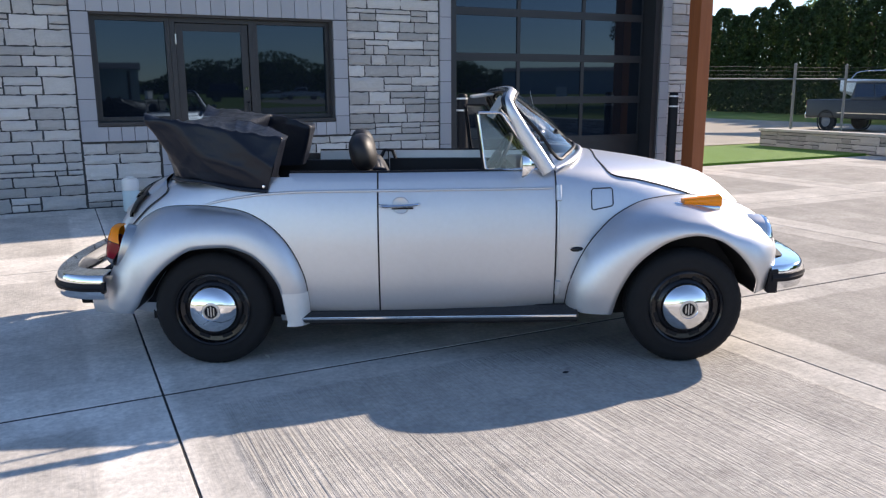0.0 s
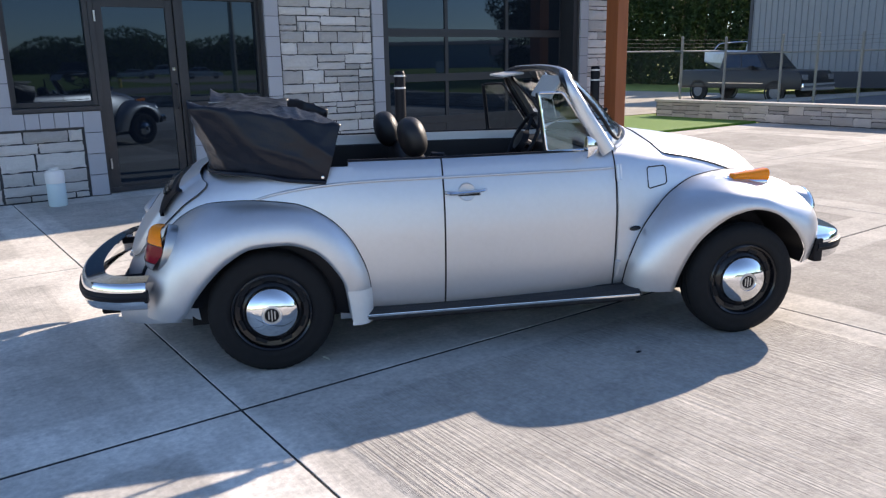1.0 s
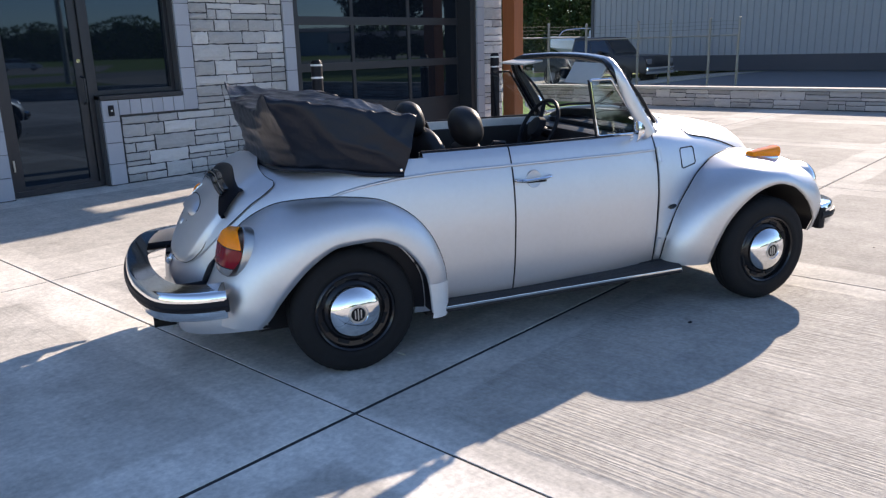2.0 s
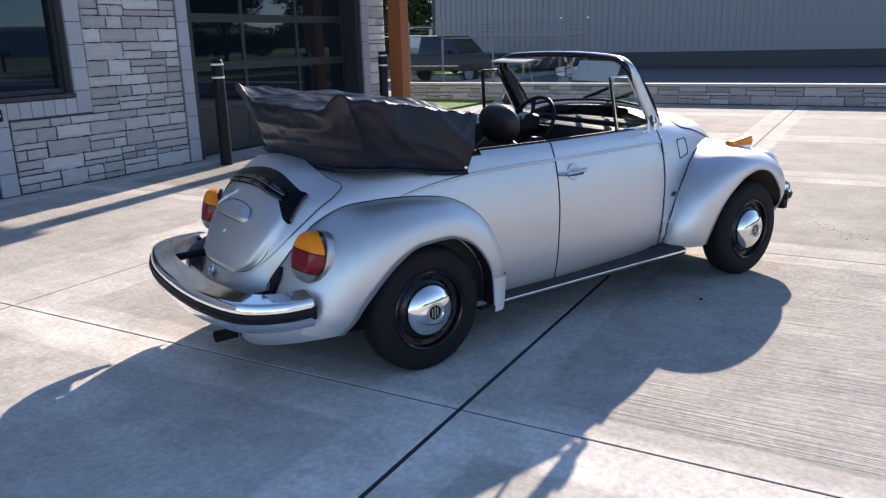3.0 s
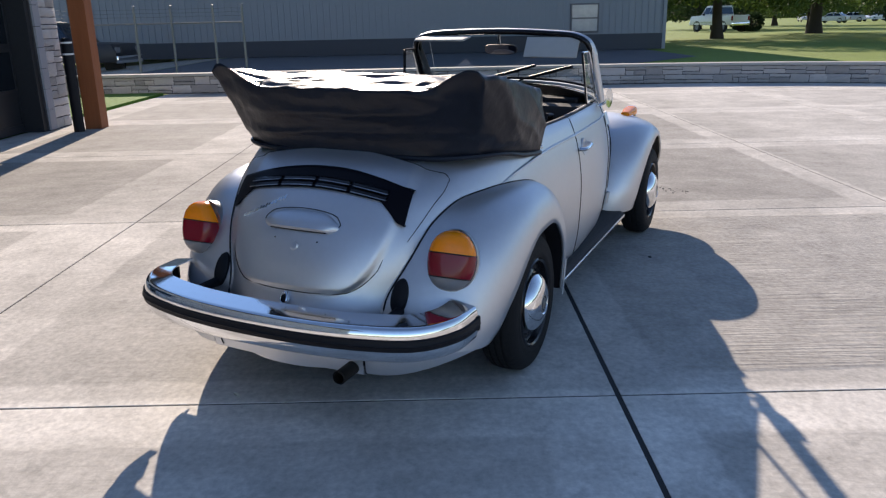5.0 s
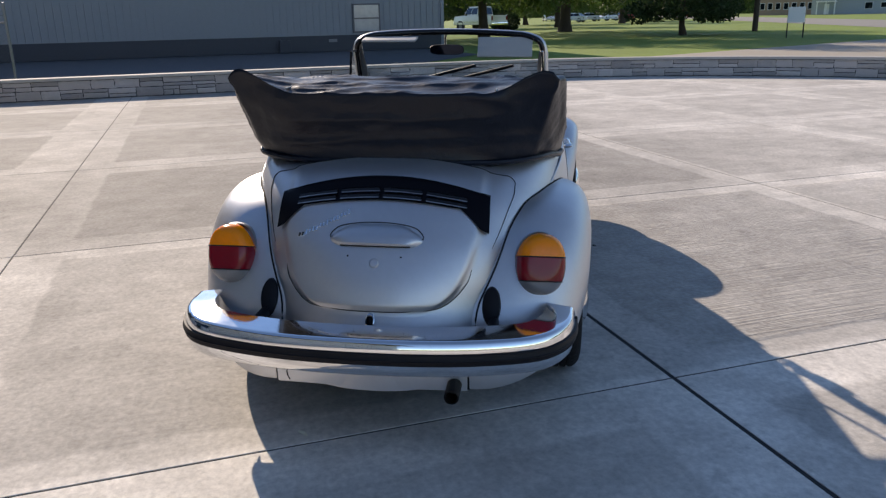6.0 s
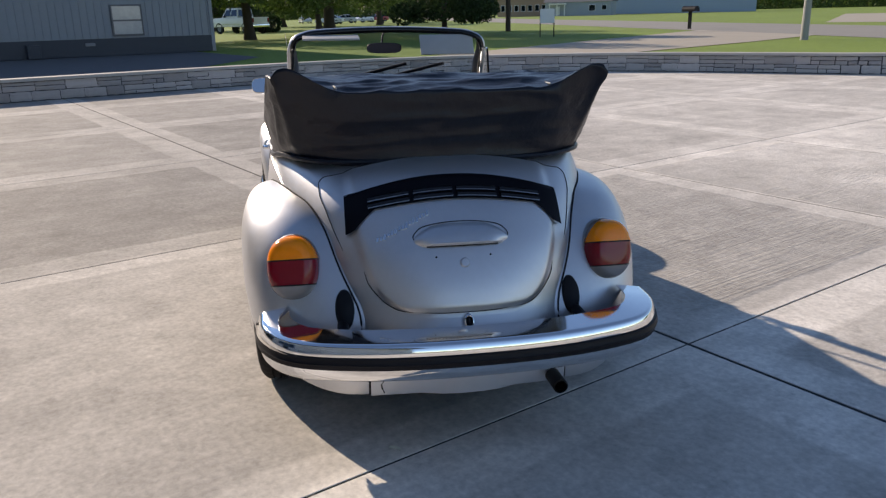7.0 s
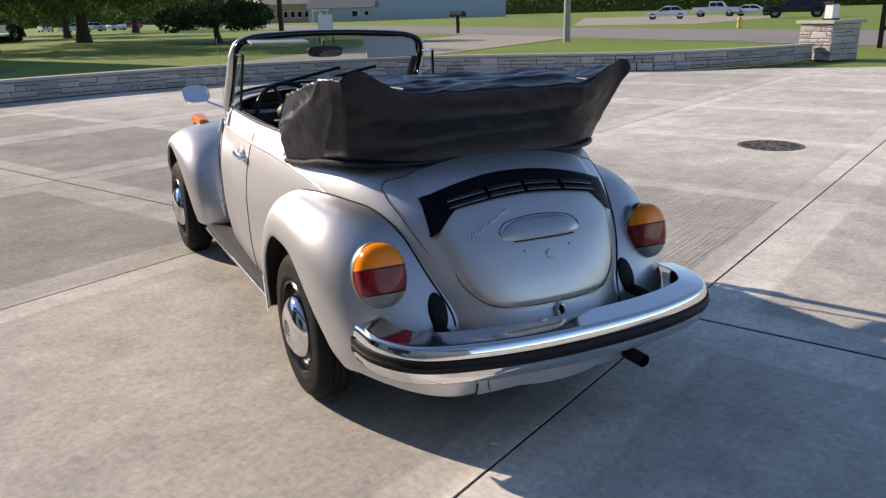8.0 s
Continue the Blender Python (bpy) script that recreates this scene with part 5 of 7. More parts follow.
# door mirrors
for sgn in (1, -1):
    foot = on_side(1.60 if sgn < 0 else 1.74, 0.955, sgn, 0.0)
    head = Vector((1.585, sgn * 0.665, 1.008)) if sgn < 0 else Vector((1.78, 0.745, 1.05))
    mm = part("door_mirror", tube(bmesh.new(), spline([tuple(foot), tuple(foot.lerp(head, 0.6) + Vector((0.01, 0, -0.01))), tuple(head)], 12), 0.008, 8), CHROME, car, "chrome door mirror", smooth=True)
    if sgn < 0:
        shell = lathe(bmesh.new(), [(0.0, 0.055), (0.022, 0.048), (0.042, 0.026), (0.052, 0.0), (0.050, -0.004), (0, -0.002)], 28, 'x', Matrix.Translation(head + Vector((0, -0.005, 0))) @ pose(0, 0, 0, 0, 0, 12) @ Matrix.Diagonal((1.2, 0.38, 1.1, 1)))
    else:
        mp = Matrix.Translation(head) @ pose(0, 0, 0, 0, 24, 4)
        rim_line = spline([(0, -0.070, -0.030), (0, -0.066, 0.034), (0, -0.02, 0.047), (0, 0.055, 0.042), (0, 0.074, 0.012), (0, 0.062, -0.040), (0, -0.02, -0.046)], 40, closed=True)
        shell = bmesh.new()
        vs = sheet(shell, [[mp @ Vector((x, k * p.y, k * p.z)) for p in rim_line] for x, k in ((-0.016, 0.94), (-0.020, 0.985), (-0.012, 1.0), (0.012, 0.92), (0.024, 0.6))], closed=True)
        shell.faces.new(vs[-1])
        face = bmesh.new()
        face.faces.new([face.verts.new(mp @ Vector((-0.0165, 0.945 * p.y, 0.945 * p.z))) for p in rim_line])
        part("mirror_glass", face, MIRROR, mm)
    part("mirror_shell", shell, CHROME, mm, smooth=True)

# cabin
def lining(x0, x1, sgn, deep, shy, z0, z1):
    """A band along the inside of the body, between two depths from its skin."""
    bm = bmesh.new()
    rows = []
    for i in range(17):
        x = lerp(x0, x1, i / 16)
        w = half_width(max(x, 0.30), 0.95)
        rows.append([Vector((x, sgn * (w - deep), z0)), Vector((x, sgn * (w - deep), z1 - 0.006)), Vector((x, sgn * (w - deep + 0.006), z1)),
                     Vector((x, sgn * (w - shy - 0.006), z1)), Vector((x, sgn * (w - shy), z1 - 0.006)), Vector((x, sgn * (w - shy), z0))])
    vs = sheet(bm, rows, closed=True)
    bm.faces.new(vs[0])
    bm.faces.new(vs[-1][::-1])
    bmesh.ops.recalc_face_normals(bm, faces=bm.faces)
    return bm


bm = bmesh.new()
box(bm, -0.20, 1.85, -0.56, 0.56, 0.28, 0.33)
part("cabin_floor", bm, CARPET, car, "dark carpeted floor")
for sgn in (1, -1):
    part("door_card", lining(0.86, 1.76, sgn, 0.072, 0.034, 0.33, 0.930), LEATHER, car, "black door card", smooth=True)
    part("side_trim", lining(0.05, 0.855, sgn, 0.085, 0.034, 0.33, 0.922), LEATHER, car, smooth=True)
    part("window_seal", lining(0.40, 1.70, sgn, 0.046, 0.022, 0.966, 0.988), BLACK, car, "black window channel along the door top", smooth=True)
part("rear_bulkhead", box(bmesh.new(), -0.05, 0.10, -0.55, 0.55, 0.33, 0.93, 0.02), LEATHER, car)
part("dashboard", box(bmesh.new(), 1.60, 1.86, -0.555, 0.555, 0.62, 0.955, 0.05), LEATHER, car, "padded black dashboard", smooth=True)
part("scuttle", box(bmesh.new(), 1.72, 1.90, -0.45, 0.45, 0.90, 0.985, 0.02), BLACK, car)
bm = bmesh.new()
wc, wt = Vector((1.54, 0.272, 0.935)), pose(0, 0, 0, 0, -62, 0)
ringp = [wc + wt @ Vector((0.188 * math.cos(2 * math.pi * k / 40), 0.188 * math.sin(2 * math.pi * k / 40), 0)) for k in range(40)]
sw = part("steering_wheel", tube(bm, ringp, 0.013, 8, closed=True), BLACK, car, "black steering wheel", smooth=True)
part("hub", lathe(bmesh.new(), [(0, 0.04), (0.06, 0.035), (0.075, 0.0), (0.03, -0.02), (0.03, -0.25), (0, -0.25)], 24, 'z', Matrix.Translation(wc) @ wt), BLACK, sw, smooth=True)
for a in (20, 160, 270):
    d = wt @ Vector((math.cos(radians(a)), math.sin(radians(a)), 0))
    part("spoke", tube(bmesh.new(), [wc + d * 0.05, wc + d * 0.18], 0.014, 6, flat=0.4), BLACK, sw, smooth=True)


def pad(bm, cx, cy, cz, sx, sy, sz, m=None, e=2.6, n=20):
    """A rounded cushion."""
    rows = []
    for i in range(n + 1):
        a = math.pi * i / n - math.pi / 2
        row = []
        for k in range(2 * n):
            b = 2 * math.pi * k / (2 * n)
            f = lambda v: math.copysign(abs(v)**(2 / e), v)
            p = Vector((sx * f(math.cos(a)) * f(math.cos(b)), sy * f(math.cos(a)) * f(math.sin(b)), sz * f(math.sin(a))))
            row.append((m @ p if m else p) + Vector((cx, cy, cz)))
        rows.append(row)
    sheet(bm, rows, closed=True)
    bmesh.ops.remove_doubles(bm, verts=bm.verts, dist=1e-4)
    return bm


for sgn in (1, -1):
    tilt = pose(0, 0, 0, 0, -14, 0)
    seat = part("front_seat", pad(bmesh.new(), 1.06, sgn * 0.31, 0.50, 0.27, 0.24, 0.09), LEATHER, car, "black leatherette bucket seat", smooth="all")
    part("backrest", pad(bmesh.new(), 0.83, sgn * 0.31, 0.72, 0.075, 0.235, 0.27, tilt), LEATHER, seat, smooth="all")
    part("headrest", pad(bmesh.new(), 0.755 if sgn < 0 else 0.705, sgn * 0.34, 1.055 if sgn < 0 else 1.035, 0.072, 0.135, 0.105, tilt, 2.3), LEATHER, seat, "rounded black headrest", smooth="all")
    part("belt_guide", tube(bmesh.new(), [(0.80, sgn * 0.50, 0.93), (0.83, sgn * 0.52, 0.99), (0.88, sgn * 0.53, 0.985), (0.90, sgn * 0.53, 0.93)], 0.018, 8, flat=0.6), BLACK, seat, smooth=True)
rs = part("rear_seat", pad(bmesh.new(), 0.35, 0, 0.50, 0.22, 0.50, 0.09), LEATHER, car, "black rear bench seat", smooth="all")
part("backrest", pad(bmesh.new(), 0.13, 0, 0.74, 0.07, 0.50, 0.21, pose(0, 0, 0, 0, -12, 0)), LEATHER, rs, smooth="all")

for which in ("rear", "front"):
    for sgn in (1, -1):
        rows = []
        cx = 0.0 if which == "rear" else 2.42
        for k in range(57):
            e = fender_point(which, k / 56, 1.0, sgn)
            d = Vector((e.x - cx, 0, e.z - 0.29)).normalized() * 0.003
            rows.append([Vector((e.x, sgn * y, e.z)) + d for y in (0.42, 0.60, abs(e.y) - 0.014)])
        bm = bmesh.new()
        sheet(bm, rows)
        part("wheel_well", bm, BLACK, car, "black wheel well liner")
        # dark inner panel between the liner and the tyre
        rows = []
        for k in range(57):
            e = fender_point(which, k / 56, 1.0, sgn)
            row = []
            for q in (0.99, 0.93, 0.87, 0.81):
                x, z = lerp(cx, e.x, q), lerp(0.29, e.z, q)
                row.append(Vector((x, sgn * (max(0.5, half_width(min(max(x, -0.5), 2.75), z)) + 0.006), z)))
            rows.append(row)
        bm = bmesh.new()
        sheet(bm, rows)
        part("inner_fender", bm, BLACK, car)

# the old springs let the body lean a little to the right
lean = Matrix.Translation((0, -0.6, 0.4)) @ Matrix.Rotation(radians(1.0), 4, 'X') @ Matrix.Translation((0, 0.6, -0.4))
for ob in car.children:
    if not ob.name.startswith("tyre"):
        ob.matrix_local = lean


# ---------------------------------------------------------------- beyond the yard
def quads(name, centres, sizes, mat, parent=None, flat=0.0, seed=1):
    """Many small leaf-like quads at given centres, turned at random, as one mesh."""
    rng = np.random.default_rng(seed)
    n = len(centres)
    c = np.asarray(centres, float)
    a = rng.normal(size=(n, 3))
    a /= np.linalg.norm(a, axis=1)[:, None]
    b = rng.normal(size=(n, 3))
    b -= (b * a).sum(1)[:, None] * a
    b /= np.linalg.norm(b, axis=1)[:, None]
    s = np.asarray(sizes, float)[:, None]
    v = np.stack([c - a * s * 0.5, c + b * s * 0.28, c + a * s * 0.5, c - b * s * 0.28], 1).reshape(-1, 3)
    me = bpy.data.meshes.new(name)
    me.vertices.add(4 * n)
    me.vertices.foreach_set("co", v.ravel())
    me.loops.add(4 * n)
    me.loops.foreach_set("vertex_index", np.arange(4 * n, dtype=np.int32))
    me.polygons.add(n)
    me.polygons.foreach_set("loop_start", np.arange(0, 4 * n, 4, dtype=np.int32))
    me.polygons.foreach_set("loop_total", np.full(n, 4, dtype=np.int32))
    me.update(calc_edges=True)
    me.materials.append(mat)
    ob = new(name, me)
    ob.parent = parent
    return ob


def lobes(rng, parts, n):
    """Points near the surface of several ellipsoids (x, y, z, rx, ry, rz)."""
    out = []
    vol = np.array([p[3] * p[4] + p[4] * p[5] + p[3] * p[5] for p in parts])
    for p, k in zip(parts, np.maximum(8, (n * vol / vol.sum())).astype(int)):
        d = rng.normal(size=(k, 3))
        d /= np.linalg.norm(d, axis=1)[:, None]
        r = rng.uniform(0.55, 1.06, size=(k, 1))**0.6
        out.append(np.array(p[:3]) + d * r * np.array(p[3:]))
    return np.concatenate(out)


def tree(x, y, height, spread, trunk, first, leaves, size, mat, label, seed, crown_lo=0.3, skirt=None):
    """A broad-leaved tree: tapered trunk, limbs and a ragged crown."""
    rng = np.random.default_rng(seed)
    t = thing("tree", label, "tree", at=pose(x, y, ground_z(x, y)))
    wob = lambda: rng.uniform(-0.15, 0.15)
    stem = spline([(0, 0, -0.05), (wob(), wob(), first), (wob() * 2, wob() * 2, first + 0.4 * (height - first)), (wob() * 3, wob() * 3, height * 0.9)], 14)
    bm = bmesh.new()
    tube(bm, stem, [trunk * (1.35 if i == 0 else 1 - 0.85 * i / 13) for i in range(14)], 10)
    part("trunk", bm, BARK, t, smooth=True)
    parts = []
    for k in range(9):
        a = 2.4 * k + rng.uniform(-0.3, 0.3)
        z0 = first + (height - first) * rng.uniform(0.0, 0.55)
        reach = spread * rng.uniform(0.55, 0.95)
        tip = Vector((reach * math.cos(a), reach * math.sin(a), z0 + rng.uniform(0.5, 0.35 * height)))
        base = Vector((0, 0, z0))
        part("limb", tube(bmesh.new(), spline([tuple(base), tuple(base.lerp(tip, 0.5) + Vector((0, 0, 0.12 * reach))), tuple(tip)], 8), [trunk * 0.45 * (1 - 0.8 * i / 7) for i in range(8)], 6), BARK, t, smooth=True)
        r = spread * rng.uniform(0.30, 0.48)
        parts.append((tip.x, tip.y, tip.z, r, r, r * 0.75))
        mid = base.lerp(tip, 0.6)
        parts.append((mid.x, mid.y, mid.z + 0.1 * height, r * 0.8, r * 0.8, r * 0.6))
    parts.append((0, 0, height * 0.85, spread * 0.5, spread * 0.5, height * 0.18))
    if skirt:
        # hanging outer boughs
        for k in range(14):
            a, f = 2 * math.pi * k / 14 + rng.uniform(-0.2, 0.2), rng.uniform(0.45, 0.85)
            r = spread * rng.uniform(0.2, 0.32)
            parts.append((spread * f * math.cos(a), spread * f * math.sin(a), skirt * rng.uniform(0.9, 1.5) + r * 0.6, r, r, r * 0.7))
    pts = lobes(rng, parts, leaves)
    pts = pts[pts[:, 2] > height * crown_lo * rng.uniform(0.85, 1.15, size=len(pts))]
    crown = quads("crown", pts, rng.uniform(0.6, 1.3, len(pts)) * size, mat, t, seed=seed)
    return t


def arborvitae(x, y, height, r, seed):
    rng = np.random.default_rng(seed)
    t = thing("arborvitae", "tall dark green columnar conifer in a row", "tree", "row of dark conifers", pose(x, y, ground_z(x, y)))
    part("trunk", tube(bmesh.new(), [(0, 0, -0.05), (0, 0, height * 0.9)], [0.14, 0.03], 6), BARK, t)
    n = 5200
    z = rng.uniform(0.0, 1.0, n)**0.9 * height
    a = rng.uniform(0, 2 * math.pi, n)
    rad = r * np.minimum(1.0, (1.02 - z / height) * 4.0)**0.6 * rng.uniform(0.7, 1.1, n)
    quads("crown", np.stack([rad * np.cos(a), rad * np.sin(a), z], 1), rng.uniform(0.18, 0.36, n), DARKLEAF, t, seed=seed)
    return t


# road and drive
def ribbon(pts, z):
    bm = bmesh.new()
    bm.faces.new([bm.verts.new((x, y, z)) for x, y in pts])
    return bm


rd, rn = Vector((0.894, -0.447)), Vector((-0.447, -0.894))
p0 = Vector((8.2, -25.9))
a0, a1 = p0 - rd * 120, p0 + rd * 300
tagged(part("road", ribbon([tuple(a0), tuple(a0 + rn * 13), tuple(a1 + rn * 13), tuple(a1)], -0.018), ASPHALT), "pale worn asphalt road", "road", kind="structure")
DRIVE = material("sandy_concrete", (0.36, 0.32, 0.26), 0.9, 0, 5, 0.12, big_scale=0.4, big_amount=0.12)
tagged(part("drive", ribbon([(19.0, -5.5), (21.8, -10), (26.0, -22), (31.5, -38.0), (20.0, -32.0), (18.4, -24), (17.0, -14), (15.6, -8)], -0.012), DRIVE), "sandy concrete drive between lawns", "road", kind="structure")
lot = bmesh.new()
sheet(lot, [[Vector((x, y, ground_z(x, y) - 0.016)) for y in (14.4, 16, 17.5, 19, 20.6, 36)] for x in (9.9, 15.5, 18, 20, 22, 25, 34.9)])
tagged(part("gravel_lot", lot, DRIVE), "pale gravel lot behind the fence", "ground", kind="structure")
# part of the building's shadow over the gravel is put into its grey
tagged(part("gravel_strip", ribbon([(27.5, -5.6), (19.4, 1.5), (19.4, 14.35), (36, 14.35), (36, -5.6)], -0.020), material("shade_toned_gravel", (0.12, 0.12, 0.125), 0.95, 0, 8, 0.3, bump=0.5)), "gravel yard in front of the metal building, toned dark for its shade", "ground", kind="structure")
tagged(part("far_drive", ribbon([(23, -60), (34, -58), (60, -110), (40, -115), (24, -92)], -0.014), DRIVE), "sandy parking place across the road", "road", kind="structure")

# grey metal building
mb = thing("metal_building", "long grey metal-sided building with a charcoal base", "building")
part("wall", box(bmesh.new(), 35.0, 60.0, -6.4, 23.4, 0.0, 7.5), SIDING, mb)
part("base_panel", box(bmesh.new(), 34.94, 34.995, -6.45, 23.45, 0.0, 0.72), WAINSCOT, mb, "charcoal metal base panel")
part("base_panel", box(bmesh.new(), 34.95, 60, -6.45, -6.405, 0.0, 0.72), WAINSCOT, mb)
part("roof", box(bmesh.new(), 34.6, 60.4, -6.8, 23.8, 7.5, 7.7), WAINSCOT, mb)
for k in range(98):
    y = -6.3 + 0.305 * k
    if not (-3.5 < y < -1.9):
        part("rib", box(bmesh.new(), 34.965, 35.0, y, y + 0.045, 0.73, 7.5), SIDING, mb)
for y in (-6.44, 23.4):
    part("corner_trim", box(bmesh.new(), 34.93, 35.02, y - 0.06, y + 0.1, 0.0, 7.5), WAINSCOT if y > 0 else SIDING, mb)
win = part("window", box(bmesh.new(), 34.90, 34.985, -3.32, -1.98, 0.80, 2.12, 0.01), material("white_window_frame", (0.10, 0.10, 0.11), 0.5, 0, 10, 0.1), mb, "two-part sash window with a dark frame")
for z0, z1 in ((0.88, 1.42), (1.49, 2.05)):
    part("pane", box(bmesh.new(), 34.885, 34.897, -3.24, -2.06, z0, z1), material("curtained_glass", (0.33, 0.35, 0.37), 0.1, 0, 4, 0.25, coat=0.5), win)
part("utility_box", box(bmesh.new(), 34.6, 34.92, 1.0, 1.5, 0.0, 0.55, 0.02), WAINSCOT, mb)
part("vent_flap", box(bmesh.new(), 34.88, 34.94, -1.2, -0.8, 0.42, 0.55, 0.01), GALV, mb)


# chain-link fence
def fence_post(parent, x, y, h=1.98, r=0.035):
    p = part("post", tube(bmesh.new(), [(x, y, -0.03), (x, y, h)], r, 10), GALV, parent, smooth=True)
    part("cap", lathe(bmesh.new(), [(0, h + 0.05), (r, h + 0.03), (r * 1.25, h)], 10, 'z', Matrix.Translation((x, y, 0))), GALV, p, smooth=True)


def fence_run(label, a, b, posts, top=1.62):
    fence = thing("chain_link_fence", label, "fence")
    a, b = Vector((*a, 0)), Vector((*b, 0))
    L = (b - a).length
    d = (b - a) / L
    for s in posts:
        q = a + d * s
        fence_post(fence, q.x, q.y)
    part("top_rail", tube(bmesh.new(), [a + Vector((0, 0, top)), b + Vector((0, 0, top))], 0.022, 8), GALV, fence, smooth=True)
    for z in (1.72, 1.82, 1.92):
        part("barbed_wire", tube(bmesh.new(), [a + d * (L * k / 12) + Vector((0, 0, z + 0.008 * math.sin(3 * k))) for k in range(13)], 0.0035, 4), WIRE, fence)
    verts, faces = [], []
    pitch = 0.085
    for k in range(int((L + top) / pitch)):
        for s in (1, -1):
            s0 = k * pitch - (top if s > 0 else 0)
            ua, ub = (s0, s0 + top) if s > 0 else (s0 + top - top, s0 - top)
            za, zb = 0.03, top
            lo, hi = min(ua, ub), max(ua, ub)
            if hi <= 0 or lo >= L:
                continue
            def cut(u, z, u2, z2):
                if u < 0:
                    f = -u / (u2 - u)
                    return 0.0, z + (z2 - z) * f
                if u > L:
                    f = (u - L) / (u - u2)
                    return L, z + (z2 - z) * f
                return u, z
            pa, pb = cut(ua, za, ub, zb), cut(ub, zb, ua, za)
            i = len(verts)
            w = 0.002
            for (u, z) in (pa, pb):
                q = a + d * u
                verts.extend([(q.x, q.y, z - w), (q.x, q.y, z + w)])
            faces.append((i, i + 2, i + 3, i + 1))
    me = bpy.data.meshes.new("wire_mesh")
    me.from_pydata(verts, [], faces)
    me.materials.append(WIRE)
    ob = new("wire_mesh", me)
    ob.parent = fence
    tagged(ob, "galvanised diamond wire mesh", kind="stuff")
    return fence


fence_run("galvanised chain-link fence with barbed wire beside the turf", (9.85, 14.3), (19.5, 14.3), (0.2, 2.3, 4.45, 7.63, 9.65))
fence_run("galvanised chain-link fence in front of the metal building", (19.5, 14.3), (19.5, 9.6), (1.75, 2.75, 3.9, 4.7), 1.55)


# vehicles
def vehicle(name, label, at, length, width, height, style, paint, clad=None):
    """style: pickup, sedan or suv. The front looks along +x."""
    v = thing(name, label, "car" if style != "pickup" else "pickup truck", at=at)
    L, W, H = length, width / 2, height
    g = 0.22 * H
    belt = (0.63 if style == "pickup" else 0.56) * H
    if style == "pickup":
        lower = [(0.0, 0.30 * H), (0.0, belt), (0.36 * L, belt), (0.70 * L, belt * 1.01), (0.97 * L, belt * 0.96), (L, belt * 0.75), (L, 0.26 * H), (0.0, 0.26 * H)]
        cab = [(0.35 * L, belt), (0.365 * L, H), (0.63 * L, H), (0.735 * L, belt)]
    elif style == "suv":
        lower = [(0.0, 0.3 * H), (0.01 * L, belt), (0.70 * L, belt), (0.97 * L, belt * 0.92), (L, belt * 0.7), (L, 0.22 * H), (0.0, 0.22 * H)]
        cab = [(0.02 * L, belt), (0.08 * L, H), (0.55 * L, H), (0.70 * L, belt)]
    else:
        lower = [(0.0, 0.35 * H), (0.01 * L, belt * 1.15), (0.2 * L, belt * 1.2), (0.68 * L, belt * 1.15), (0.96 * L, belt * 0.92), (L, belt * 0.7), (L, 0.2 * H), (0.0, 0.2 * H)]
        cab = [(0.10 * L, belt * 1.18), (0.26 * L, H), (0.52 * L, H), (0.70 * L, belt * 1.14)]

    def slab(poly, w_lo, w_hi, z_lo, z_hi):
        bm = bmesh.new()
        wid = lambda z: lerp(w_lo, w_hi, (z - z_lo) / max(z_hi - z_lo, 1e-6))
        lft = [bm.verts.new((x, wid(z), z)) for x, z in poly]
        rgt = [bm.verts.new((x, -wid(z), z)) for x, z in poly]
        bm.faces.new(lft)
        bm.faces.new(rgt[::-1])
        for i in range(len(poly)):
            j = (i + 1) % len(poly)
            bm.faces.new((lft[j], lft[i], rgt[i], rgt[j]))
        bmesh.ops.recalc_face_normals(bm, faces=bm.faces)
        bmesh.ops.bevel(bm, geom=list(bm.edges), offset=0.05, segments=2, affect='EDGES', profile=0.6, clamp_overlap=True)
        return bm
    body = part("body", slab(lower, W, W * 0.97, 0.22 * H, belt), paint, v, smooth=True)
    part("cab", slab(cab, W * 0.93, W * 0.76, belt, H), paint, v, smooth=True)
    zlo, zhi = belt + 0.05 * H, H - 0.07 * H
    (xa, _), (xb, _), (xc, _), (xd, _) = cab
    cx = lambda xx0, xx1, z: lerp(xx0, xx1, (z - cab[0][1]) / (H - cab[0][1]))
    for sgn in (1, -1):
        n = 2 if style != "suv" else 3
        for k in range(n):
            lo0, lo1 = cx(xa, xb, zlo) + 0.1, cx(xd, xc, zlo) - 0.1
            hi0, hi1 = cx(xa, xb, zhi) + 0.07, cx(xd, xc, zhi) - 0.07
            q = [(lerp(lo0, lo1, k / n) + 0.03, zlo), (lerp(lo0, lo1, (k + 1) / n) - 0.03, zlo), (lerp(hi0, hi1, (k + 1) / n) - 0.03, zhi), (lerp(hi0, hi1, k / n) + 0.03, zhi)]
            bm = bmesh.new()
            wz = lambda z: lerp(W * 0.93, W * 0.76, (z - belt) / (H - belt)) + 0.006
            bm.faces.new([bm.verts.new((x, sgn * wz(z), z)) for x, z in q])
            part("side_window", bm, DARKGLASS, v)
    for x0, x1, nm in ((xd, xc, "windscreen"), (xa, xb, "rear_window")):
        o = 0.012 if nm == "windscreen" else -0.012
        bm = bmesh.new()
        rows = []
        for z in (zlo, zhi):
            w = lerp(W * 0.93, W * 0.76, (z - belt) / (H - belt)) - 0.09
            rows.append([Vector((cx(x0, x1, z) + o, y, z)) for y in (-w, w)])
        sheet(bm, rows)
        part(nm, bm, DARKGLASS, v)
    wr = 0.195 * H if style == "pickup" else 0.21 * H
    for x in (0.18 * L, 0.81 * L):
        for sgn in (1, -1):
            o = sgn * (W - 0.01)
